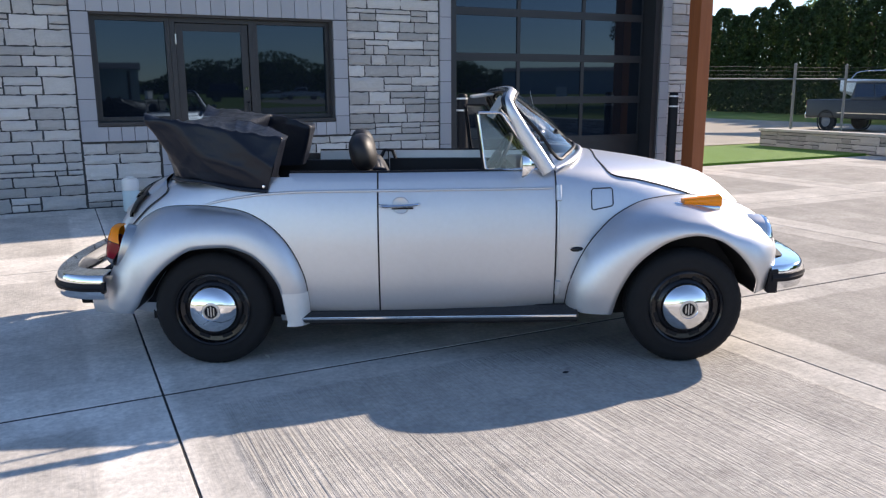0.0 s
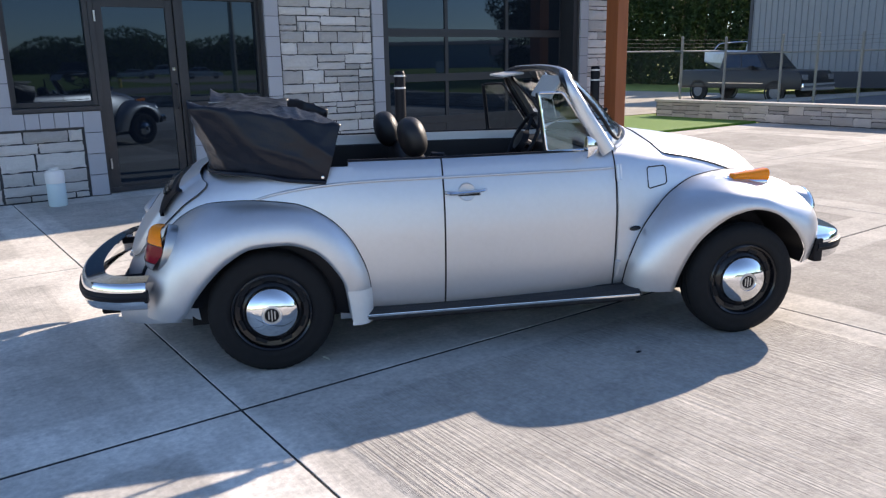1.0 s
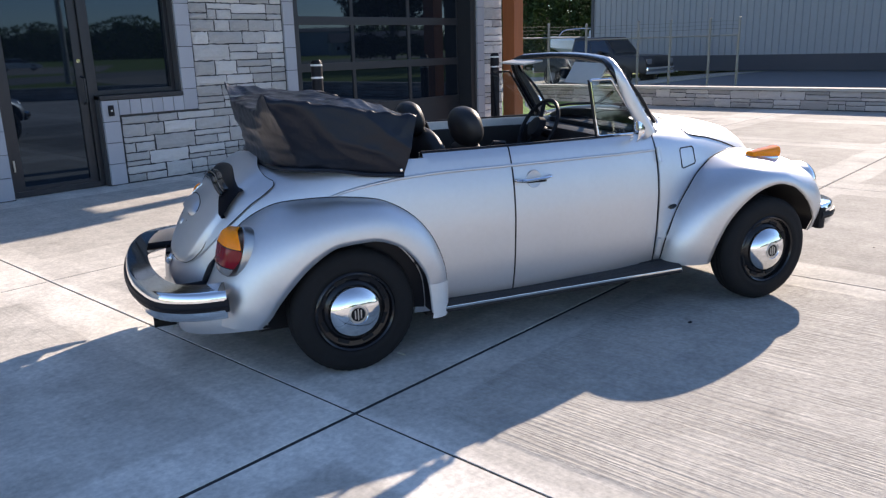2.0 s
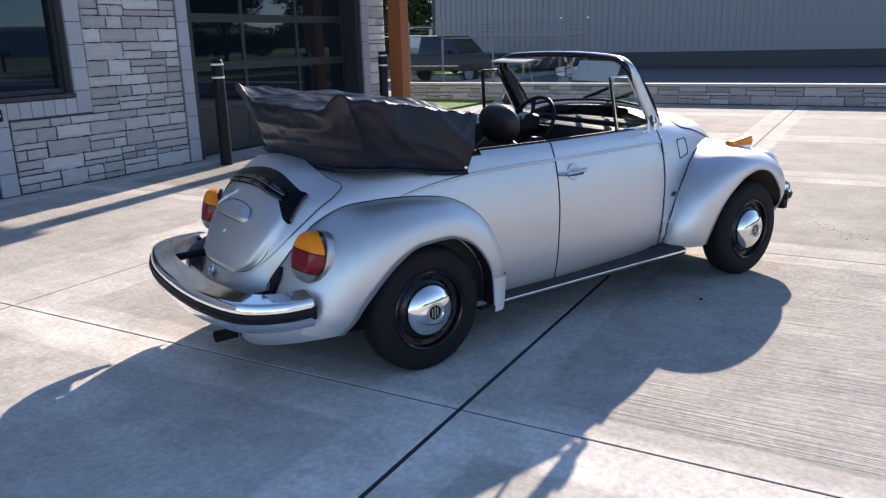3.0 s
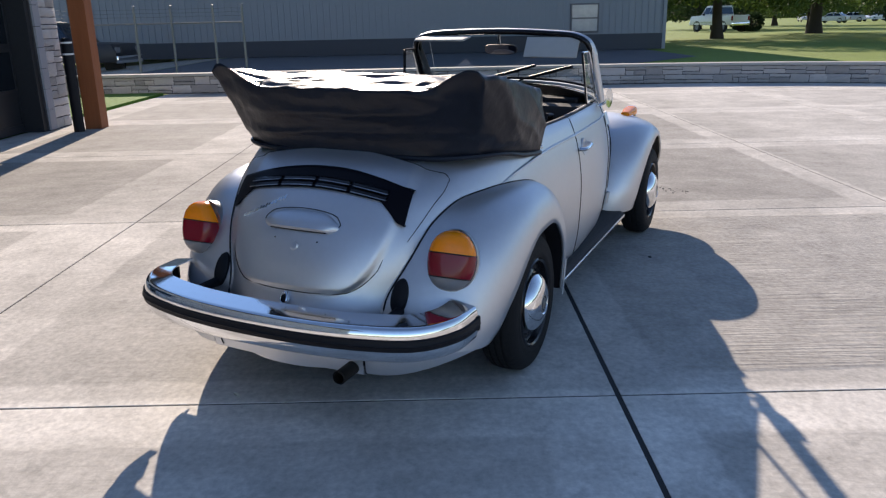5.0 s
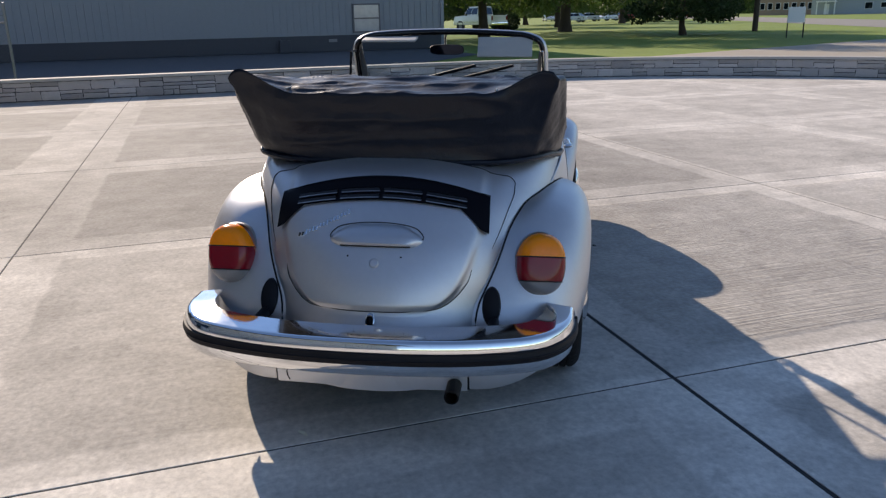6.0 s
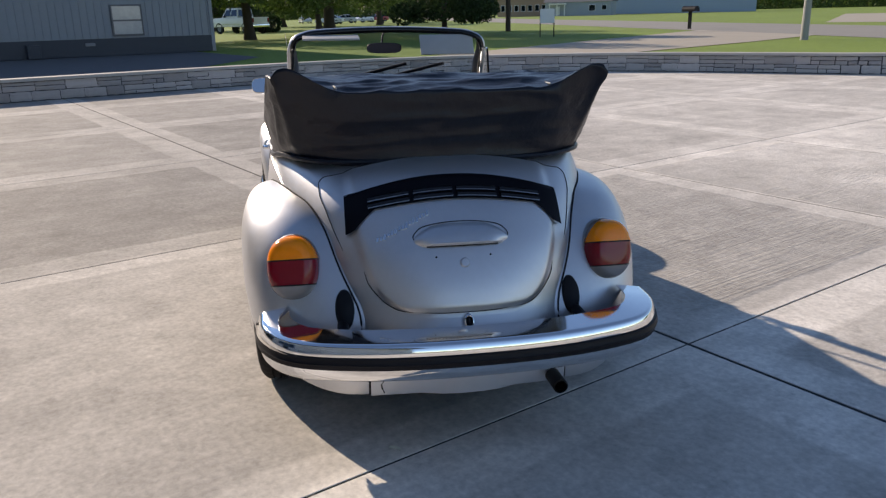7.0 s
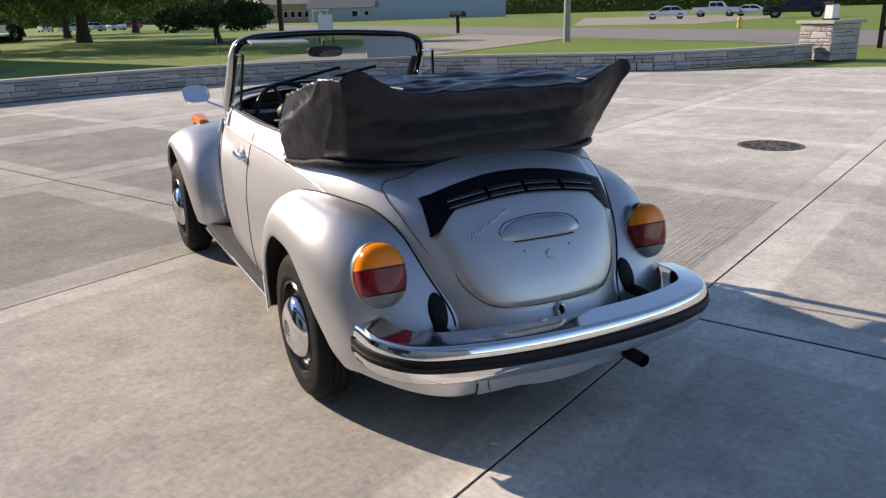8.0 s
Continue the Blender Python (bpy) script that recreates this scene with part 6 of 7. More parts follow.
            m = Matrix.Translation((x, o, wr))
            wh = part("wheel", lathe(bmesh.new(), [(wr * 0.6, 0), (wr * 0.95, -0.0), (wr, -sgn * 0.03), (wr, -sgn * 0.2), (0, -sgn * 0.2)], 28, 'y', m), RUBBER, v, smooth=True)
            part("rim", lathe(bmesh.new(), [(wr * 0.62, 0.0), (wr * 0.55, -sgn * 0.02), (wr * 0.15, -sgn * 0.01), (0, 0.0)], 20, 'y', m), GALV, wh, smooth=True)
            part("arch", lathe(bmesh.new(), [(wr * 1.0, sgn * 0.012), (wr * 1.18, sgn * 0.014)], 28, 'y', Matrix.Translation((x, sgn * W * 0.985, wr))), BLACK, v)
    part("front_bumper", box(bmesh.new(), L - 0.04, L + 0.08, -W * 0.95, W * 0.95, 0.24 * H, 0.38 * H, 0.03), CHROME if style == "pickup" else paint, v, smooth=True)
    part("rear_bumper", box(bmesh.new(), -0.08, 0.04, -W * 0.95, W * 0.95, 0.24 * H, 0.36 * H, 0.03), CHROME if style == "pickup" else paint, v, smooth=True)
    for sgn in (1, -1):
        part("headlamp", box(bmesh.new(), L - 0.05, L + 0.012, min(sgn * W * 0.62, sgn * W * 0.92), max(sgn * W * 0.62, sgn * W * 0.92), belt * 0.70, belt * 0.86, 0.01), CLEARLENS, v)
        part("tail_lamp", box(bmesh.new(), -0.015, 0.05, min(sgn * W * 0.78, sgn * W * 0.96), max(sgn * W * 0.78, sgn * W * 0.96), belt * 0.68, belt * 0.95, 0.01), REDLENS, v)
        part("door_mirror", box(bmesh.new(), 0.62 * L, 0.65 * L, min(sgn * W, sgn * (W + 0.18)), max(sgn * W, sgn * (W + 0.18)), belt, belt + 0.17, 0.03), BLACK, v)
        part("side_strip", box(bmesh.new(), 0.27 * L, 0.72 * L, min(sgn * W * 0.985, sgn * (W * 0.985 + 0.02)), max(sgn * W * 0.985, sgn * (W * 0.985 + 0.02)), 0.36 * H, 0.375 * H), CHROME if style == "pickup" else BLACK, v)
    if style == "pickup":
        part("bed_floor", box(bmesh.new(), 0.03 * L, 0.35 * L, -W * 0.85, W * 0.85, belt - 0.02, belt + 0.004), BLACK, v)
    return v


def heading(x, y, to_x, to_y, z=0):
    return pose(x, y, z, 0, 0, math.degrees(math.atan2(to_y - y, to_x - x)))


vehicle("pickup_truck", "black crew-cab pickup parked behind the fence", heading(29.6, 22.6, 28.7, 15.6, -0.335), 6.2, 2.0, 2.0, "pickup", DARKPAINT)
SILVERCAR = material("pale_car_paint", (0.62, 0.63, 0.64), 0.3, 0.2, 8, 0.05, coat=0.5)
WHITECAR = material("white_car_paint", (0.78, 0.78, 0.77), 0.3, 0, 8, 0.05, coat=0.5)
REDCAR = material("red_car_paint", (0.35, 0.03, 0.03), 0.3, 0, 8, 0.05, coat=0.5)
vehicle("pickup_truck", "white pickup parked under the trees", heading(68.8, -22.9, 78.2, -19.6), 5.8, 2.1, 2.3, "pickup", WHITECAR)
vehicle("sedan", "white sedan parked across the road", heading(34.0, -86.5, 39.5, -84.5), 5.0, 1.9, 1.5, "sedan", WHITECAR)
vehicle("pickup_truck", "pale silver pickup parked across the road", heading(38.0, -99.0, 31.5, -100.5), 5.8, 2.0, 1.9, "pickup", SILVERCAR)
vehicle("sedan", "white car parked beside a silver pickup", heading(33.5, -102.0, 28.0, -103.0), 5.0, 1.9, 1.4, "sedan", WHITECAR)
vehicle("suv", "dark blue sport utility vehicle across the road", heading(18.0, -84.0, 24.0, -82.5), 6.4, 2.2, 2.4, "suv", DARKPAINT)
vehicle("pickup_truck", "dark pickup with chrome beside the grey house", heading(150, -163, 156, -163), 6.0, 2.1, 2.1, "pickup", DARKPAINT)
for k, (x, y, pt, lb) in enumerate(((118, -58, WHITECAR, "white car far off in a car park"), (128, -66, SILVERCAR, "silver car far off in a car park"), (140, -80, REDCAR, "red car far off in a car park"),
                                    (133, -72, WHITECAR, "white car far off in a car park"), (150, -100, REDCAR, "red car far off in a car park"), (146, -64, SILVERCAR, "silver car far off in a car park"))):
    vehicle("sedan", lb, pose(x, y, 0, 0, 0, 40 + 25 * k), 4.7, 1.85, 1.5, "sedan", pt)

# boat on its trailer
boat = thing("boat", "white motorboat on a trailer behind the fence", "boat", at=pose(37.9, 24.3, -0.33, 0, 0, 100))
bm = bmesh.new()
rows = []
for i in range(17):
    a = i / 16
    x = lerp(-3.4, 3.4, a)
    w = 1.15 * (1 - max(0, (a - 0.55) / 0.45)**2.2)
    keel = 0.85 + 0.75 * max(0, (a - 0.6) / 0.4)**2
    rows.append([Vector((x, -w, 1.75 + 0.25 * a)), Vector((x, -w * 0.85, 1.25 + 0.3 * a)), Vector((x, 0, keel)), Vector((x, w * 0.85, 1.25 + 0.3 * a)), Vector((x, w, 1.75 + 0.25 * a)), Vector((x, w * 0.5, 1.95 + 0.25 * a)), Vector((x, -w * 0.5, 1.95 + 0.25 * a))])
vs = sheet(bm, rows, closed=True)
bm.faces.new(vs[0])
bmesh.ops.recalc_face_normals(bm, faces=bm.faces)
part("hull", bm, WHITE, boat, "white hull", smooth=True)
part("cover", box(bmesh.new(), -2.2, 0.8, -0.85, 0.85, 1.95, 2.5, 0.25), material("boat_cover", (0.45, 0.47, 0.50), 0.8, 0, 4, 0.1), boat, "grey canvas cover", smooth=True)
part("rail", tube(bmesh.new(), spline([(3.0, -0.3, 2.2), (2.6, -0.5, 2.55), (0.8, -0.9, 2.55), (0.6, -0.95, 2.15)], 20), 0.03, 6), CHROME, boat, smooth=True)
part("trailer", box(bmesh.new(), -3.2, 4.2, -0.7, 0.7, 0.55, 0.72), GALV, boat)
for sgn in (1, -1):
    part("wheel", lathe(bmesh.new(), [(0, sgn * 0.12), (0.2, sgn * 0.1), (0.33, sgn * 0.08), (0.33, -sgn * 0.08), (0, -sgn * 0.08)], 24, 'y', Matrix.Translation((-0.8, sgn * 0.95, 0.33))), RUBBER, boat, smooth=True)
    part("bunk_post", box(bmesh.new(), -1.6, -1.4, min(sgn * 0.5, sgn * 0.62), max(sgn * 0.5, sgn * 0.62), 0.72, 1.2), GALV, boat)

# conifers and trees
for k in range(11):
    arborvitae(47.5 - 1.0 * k * 0.35, 47.5 - 2.05 * k, 7.4 + 0.4 * math.sin(2.1 * k), 1.3, 50 + k)
tree(56, 43, 8.6, 4.0, 0.35, 2.5, 15000, 0.24, LEAF, "tall leafy tree behind the conifers", 3)
tree(52, 56, 7.8, 3.4, 0.3, 2.0, 12000, 0.24, LEAF, "leafy tree at the end of the lot", 4, 0.1)
tree(62, 34, 9.2, 4.2, 0.35, 2.5, 14000, 0.26, LEAF, "leafy tree behind the boat", 9)
tree(42.4, -25.2, 9.0, 4.0, 0.20, 1.2, 22000, 0.25, DARKLEAF, "dark dense round tree on the lawn", 5, 0.07, 0.8)
tree(59.5, -25.2, 13.5, 7.0, 0.50, 3.4, 26000, 0.32, LEAF, "large shade tree with a thick trunk", 6, 0.11, 2.0)
tree(50.4, -14.4, 13.0, 6.8, 0.36, 3.2, 26000, 0.32, LEAF, "large shade tree beside the parked pickup", 7, 0.12, 2.0)
tree(80.0, -34.5, 9.0, 4.5, 0.35, 2.0, 10000, 0.28, LEAF, "leafy tree far over the lawn", 8, 0.08, 1.4)
tree(96.0, -52.0, 10.0, 5.5, 0.4, 2.4, 8000, 0.34, LEAF, "leafy tree by the far car park", 10, 0.1, 1.6)

tree(88.0, -25.5, 9.5, 5.4, 0.35, 1.6, 11000, 0.34, DARKLEAF, "leafy tree behind the parked pickup", 11, 0.06, 0.9)
tree(104.0, -41.0, 10.0, 5.8, 0.35, 1.8, 10000, 0.36, LEAF, "leafy tree beside the far car park", 12, 0.06, 1.0)
tree(112.0, -62.0, 9.0, 5.4, 0.35, 1.8, 9000, 0.36, DARKLEAF, "dark leafy tree at the end of the car park", 13, 0.06, 1.0)


def shrub(x, y, r, seed):
    rng = np.random.default_rng(seed)
    b = thing("shrub", "rounded dark green shrub on the lawn", "shrub", at=pose(x, y, 0))
    part("stem", tube(bmesh.new(), [(0, 0, -0.05), (0, 0, r)], [0.08, 0.03], 6), BARK, b)
    pts = lobes(rng, [(0, 0, r * 0.7, r, r, r * 0.8), (r * 0.6, 0.2, r * 0.5, r * 0.6, r * 0.6, r * 0.5)], 3000)
    pts[:, 2] = np.abs(pts[:, 2])
    quads("crown", pts, rng.uniform(0.12, 0.24, len(pts)), DARKLEAF, b, seed=seed)
    return b


for x, y, r in ((78.5, -27.0, 1.6), (71.5, -25.0, 1.1)):
    shrub(x, y, r, int(x))

# far woods
rng = np.random.default_rng(77)
pts = []
for k in range(60000):
    a = rng.uniform(radians(-118), radians(75))
    top = 9.0 + 3.0 * math.sin(9 * a) + 2.2 * math.sin(23 * a + 1) + 1.2 * math.sin(57 * a)
    r = 322 + rng.uniform(-10, 10)
    pts.append((r * math.cos(a), r * math.sin(a), max(0.2, 1.3 * top * rng.uniform(0.0, 1.0)**0.75)))
tagged(quads("woods", pts, rng.uniform(0.9, 2.0, len(pts)), LEAF, seed=77), "band of leafy woods far off", "woods", kind="stuff")

bm = bmesh.new()
rows = []
for k in range(400):
    a = lerp(radians(-120), radians(77), k / 399)
    top = 9.0 + 3.0 * math.sin(9 * a) + 2.2 * math.sin(23 * a + 1) + 1.2 * math.sin(57 * a)
    top = max(2.0, top * 0.86 + 0.8 * math.sin(131 * a) + 0.7 * math.sin(317 * a + 2))
    rows.append([Vector((335 * math.cos(a), 335 * math.sin(a), -0.1)), Vector((332 * math.cos(a), 332 * math.sin(a), top * 0.75)), Vector((336 * math.cos(a), 336 * math.sin(a), top * 1.25))])
sheet(bm, rows)
tagged(part("woods_edge", bm, DARKLEAF), "dark mass of distant woods", "woods", kind="stuff")

# houses across the road
HOUSE = material("grey_clapboard", (0.34, 0.37, 0.40), 0.7, 0, 5, 0.08)
TAN = material("tan_brick", (0.34, 0.24, 0.17), 0.85, 0, 9, 0.15)
SHINGLE = material("grey_shingles", (0.16, 0.16, 0.17), 0.9, 0, 6, 0.15)
BLUESHED = material("pale_blue_siding", (0.33, 0.40, 0.48), 0.5, 0, 3, 0.06)


def house(at, w, d, h, ridge, wall_mat, label, windows, category="house"):
    hs = thing("house" if category == "house" else "building", label, category, at=at)
    part("wall", box(bmesh.new(), 0, w, 0, d, 0, h), wall_mat, hs)
    bm = bmesh.new()
    o = 0.4
    v = [bm.verts.new(p) for p in ((-o, -o, h), (w + o, -o, h), (w + o, d + o, h), (-o, d + o, h), (-o, d / 2, h + ridge), (w + o, d / 2, h + ridge))]
    for q in ((0, 1, 5, 4), (2, 3, 4, 5), (0, 4, 3), (1, 2, 5), (3, 2, 1, 0)):
        bm.faces.new([v[i] for i in q])
    part("roof", bm, SHINGLE, hs)
    for x, z, ww, hh in windows:
        wd = part("window", box(bmesh.new(), x - ww / 2, x + ww / 2, -0.06, 0.0, z, z + hh), WHITE, hs)
        part("pane", box(bmesh.new(), x - ww / 2 + 0.1, x + ww / 2 - 0.1, -0.085, -0.062, z + 0.1, z + hh - 0.1), DARKGLASS, wd)
    return hs


def facing_house(xl, yl, xr, yr):
    """A pose whose x runs from one front corner to the other, so that the front looks at the yard."""
    return pose(xl, yl, 0, 0, 0, math.degrees(math.atan2(yr - yl, xr - xl))), math.hypot(xr - xl, yr - yl)


m, w = facing_house(143, -127, 130, -136)
hs = house(m, w, 9, 3.2, 2.4, HOUSE, "grey clapboard house with a white porch", [(w * 0.72, 1.0, 1.6, 1.5), (w * 0.9, 1.2, 1.2, 1.2)])
part("porch_roof", box(bmesh.new(), 1.2, 5.2, -1.6, 0, 2.6, 2.9, 0.05), WHITE, hs, "white porch roof")
for x in (1.4, 3.2, 5.0):
    part("porch_post", box(bmesh.new(), x - 0.1, x + 0.1, -1.5, -1.3, 0, 2.6), WHITE, hs)
part("door", box(bmesh.new(), 2.6, 3.6, -0.06, 0, 0.1, 2.2), WHITE, hs)
m, w = facing_house(160, -126, 146, -133)
house(m, w, 10, 4.5, 1.5, TAN, "tan brick building with dark windows", [(w * (0.1 + 0.12 * k), 1.2, 1.2, 1.6) for k in range(8)], "building")
m, w = facing_house(150, -150, 118, -176)
house(m, w, 14, 6.5, 1.2, BLUESHED, "long pale blue metal shed", [], "building")
m, w = facing_house(13, -118, -12, -120)
house(m, w, 12, 5.0, 1.2, HOUSE, "long pale building across the road", [], "building")

# poles, mailbox, sign, hydrant
pole = tagged(part("light_pole", tube(bmesh.new(), [(17.6, -26.8, -0.04), (17.6, -26.8, 8.0)], [0.17, 0.12], 16), material("weathered_pole", (0.32, 0.31, 0.29), 0.7, 0, 8, 0.15), smooth=True), "pale grey round pole on the lawn", "pole")
tagged(part("utility_pole", tube(bmesh.new(), [(45.5, -33.3, -0.04), (45.5, -33.3, 9.0)], [0.2, 0.15], 12), BARK, smooth=True), "brown wooden utility pole on the lawn", "pole")
mb2 = thing("mailbox", "black mailbox on a post beside the road", "mailbox", at=pose(34.2, -40.5, 0))
part("post", box(bmesh.new(), -0.09, 0.09, -0.09, 0.09, -0.05, 1.15), BLACK, mb2)
bm = bmesh.new()
rows = [[Vector((x, 0.28 * math.cos(math.pi * k / 10), 1.15 + 0.12 + 0.26 * math.sin(math.pi * k / 10))) for k in range(11)] + [Vector((x, -0.28, 1.15)), Vector((x, 0.28, 1.15))] for x in (-0.55, 0.55)]
vs = sheet(bm, rows, closed=True)
bm.faces.new(vs[0])
bm.faces.new(vs[1][::-1])
part("box", bm, BLACK, mb2)
sg = thing("sign_board", "blank white sign board on two legs", "sign", at=pose(32.7, -25.5, 0, 0, 0, -38))
part("board", box(bmesh.new(), -0.025, 0.025, -0.42, 0.42, 0.75, 1.55, 0.01), WHITE, sg)
for y in (-0.4, 0.4):
    part("leg", box(bmesh.new(), 0.03, 0.07, y - 0.03, y + 0.03, -0.05, 1.5), BLACK, sg)
hy = thing("fire_hydrant", "yellow fire hydrant beside the road", "hydrant", at=pose(15.8, -47.2, 0))
YELLOW = material("yellow_enamel", (0.65, 0.50, 0.10), 0.5, 0, 10, 0.1)
part("barrel", lathe(bmesh.new(), [(0.16, -0.03), (0.16, 0.05), (0.12, 0.07), (0.12, 0.45), (0.15, 0.47), (0.14, 0.55), (0.08, 0.66), (0.03, 0.70), (0, 0.70)], 20, 'z'), YELLOW, hy, smooth=True)
for sgn in (1, -1):
    part("outlet", tube(bmesh.new(), [(0, 0, 0.40), (0, sgn * 0.2, 0.40)], 0.06, 12), YELLOW, hy, smooth=True)
# gate post beyond the pillar
gate = thing("metal_gate", "black steel gate post with a brace", "gate", at=pose(3.55, -22.5, 0))
part("post", box(bmesh.new(), -0.07, 0.07, -0.07, 0.07, -0.05, 2.4), BLACK, gate)
part("brace", tube(bmesh.new(), [(-0.05, 0, 0.55), (-0.5, -0.3, 1.1)], 0.05, 6), BLACK, gate)

# manhole cover in the yard
mh = thing("manhole_cover", "round cast-iron grate set in the concrete", "manhole", at=pose(1.30, -1.61, 0.0))
part("ring", lathe(bmesh.new(), [(0.345, 0.0), (0.34, 0.006), (0.30, 0.006), (0.298, 0.001)], 48, 'z'), IRON, mh)
part("plate", lathe(bmesh.new(), [(0.30, 0.0015), (0.0, 0.0015)], 48, 'z'), SEAMGAP, mh)
part("boss", lathe(bmesh.new(), [(0.085, 0.002), (0.08, 0.006), (0.0, 0.006)], 24, 'z'), IRON, mh)
part("middle_ring", lathe(bmesh.new(), [(0.20, 0.002), (0.197, 0.006), (0.172, 0.006), (0.17, 0.002)], 40, 'z'), IRON, mh)
for k in range(16):
    m = pose(0, 0, 0, 0, 0, 22.5 * k)
    part("bar", box(bmesh.new(), 0.08, 0.172, -0.011, 0.011, 0.002, 0.006, 0, m), IRON, mh)
    part("bar", box(bmesh.new(), 0.197, 0.300, -0.022, 0.022, 0.002, 0.006, 0, pose(0, 0, 0, 0, 0, 11.25) @ m), IRON, mh)

# small things lying on the concrete
pebble = tagged(part("pebble", lathe(bmesh.new(), [(0.0, 0.006), (0.009, 0.005), (0.014, 0.002), (0.012, 0.0)], 12, 'z', pose(2.17, 2.98, 0.0) @ Matrix.Diagonal((1.4, 0.8, 1, 1))), BLACK, smooth=True), "small black pebble lying on the concrete", "pebble")
bm = bmesh.new()
sheet(bm, [[Vector((0.045 * (u - 0.5), 0.010 * math.sin(math.pi * u) * v, 0.003 + 0.006 * abs(v) + 0.004 * u)) for v in (-1, -0.5, 0, 0.5, 1)] for u in (0.02, 0.25, 0.5, 0.75, 0.98)])
fleck_ob = tagged(part("dry_leaf", bm, material("pale_fleck_surface", (0.62, 0.62, 0.52), 0.7, 0, 60, 0.15)), "small pale curved fleck lying on the concrete", "leaf")
fleck_ob.matrix_world = pose(0.39, 5.15, 0.001, 0, 0, 40)

copy_thing(fleck_ob, pose(0.888, 3.881, 0.001, 0, 0, 110))
rng = np.random.default_rng(21)
bm = bmesh.new()
for k in range(46):
    u = rng.uniform(-0.5, 0.5)
    x, y, r = 4.22 + 0.50 * u + rng.normal(0, 0.06), 2.36 + 0.36 * u + rng.normal(0, 0.05), rng.uniform(0.003, 0.010)
    lathe(bm, [(0.0, r * 0.7), (r * 0.7, r * 0.5), (r, 0.0)], 7, 'z', pose(x, y, 0.0) @ Matrix.Diagonal((1.5, 0.9, 1, 1)))
tagged(part("dirt_crumbs", bm, BLACK, smooth=True), "dark crumbs of dirt scattered on the concrete", "dirt", kind="stuff")


# ---------------------------------------------------------------- pieces: slabs and stones
def clip(poly, a, b):
    """What of a polygon lies to the left of the line from a to b."""
    out = []
    side = lambda p: (b[0] - a[0]) * (p[1] - a[1]) - (b[1] - a[1]) * (p[0] - a[0])
    for p, q in zip(poly, poly[1:] + poly[:1]):
        sp, sq = side(p), side(q)
        if sp >= 0:
            out.append(p)
        if sp * sq < 0:
            u = sp / (sp - sq)
            out.append((p[0] + (q[0] - p[0]) * u, p[1] + (q[1] - p[1]) * u))
    return out


EDGE = [(4.3, -12.5), (8.7, -10.05), (11.2, -8.7), (13.2, -6.7), (14.6, -4.2), (15.3, -1.0), (15.35, 10.4)]
for i, (xa, xb) in enumerate(zip(JOINTS_X, JOINTS_X[1:])):
    for ya, yb in zip(JOINTS_Y, JOINTS_Y[1:]):
        g = h = 0.0055
        lo = 0.010 if abs(ya - 3.6) < 0.1 else 0.006          # one joint was sawn wider
        hi = 0.012 if abs(yb - 3.6) < 0.1 else 0.006
        poly = [(xa + g, ya + lo), (xb - h, ya + lo), (xb - h, yb - hi), (xa + g, yb - hi)]
        for a, b in zip(EDGE, EDGE[1:]):
            poly = clip(poly, a, b) if poly else poly
        if len(poly) < 3:
            continue
        cx, cy = sum(p[0] for p in poly) / len(poly), sum(p[1] for p in poly) / len(poly)
        mx, my = (xa + xb) / 2, (ya + yb) / 2
        bm = bmesh.new()
        rows = []
        for z, k in ((-0.05, 0.0), (-0.0015, 0.0), (0.0, 0.0015)):
            rows.append([Vector((x - mx - k * (1 if x > cx else -1), y - my - k * (1 if y > cy else -1), z)) for x, y in poly])
        vs = sheet(bm, rows, closed=True)
        bm.faces.new(vs[-1])
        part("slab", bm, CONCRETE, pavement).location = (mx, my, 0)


# rough stones: a few unit shapes that all stones share
def unit_stone(seed, mat=STONE):
    rng = np.random.default_rng(seed)
    bm = bmesh.new()
    n, m = 6, 4
    rows = []
    for i in range(n + 1):
        row = []
        for j in range(m + 1):
            u, v = i / n, j / m
            edge = min(u, 1 - u, v, 1 - v)
            jx, jz = rng.uniform(-0.018, 0.018), rng.uniform(-0.045, 0.045)
            row.append(Vector((u - 0.5 + jx, -1.0 + (0.55 if edge == 0 else rng.uniform(0.0, 0.30)), v - 0.5 + jz)))
        rows.append(row)
    vs = sheet(bm, rows)
    ring = [vs[i][0] for i in range(n + 1)] + [vs[n][j] for j in range(1, m + 1)] + [vs[i][m] for i in range(n - 1, -1, -1)] + [vs[0][j] for j in range(m - 1, 0, -1)]
    back = [bm.verts.new((v.co.x, 0.0, v.co.z)) for v in ring]
    for k in range(len(ring)):
        q = (k + 1) % len(ring)
        bm.faces.new((ring[q], ring[k], back[k], back[q]))
    bmesh.ops.recalc_face_normals(bm, faces=bm.faces)
    me = bpy.data.meshes.new("stone")
    bm.to_mesh(me)
    bm.free()
    me.materials.append(mat)
    return me


STONES = [unit_stone(200 + k) for k in range(8)]
GARDEN_STONES = [unit_stone(300 + k, GARDENSTONE) for k in range(8)]
BLOCK = bpy.data.meshes.new("block")
bm = box(bmesh.new(), -0.5, 0.5, -1, 0, -0.5, 0.5)
bm.to_mesh(BLOCK)
bm.free()
BLOCK.materials.append(TRIMSTONE)


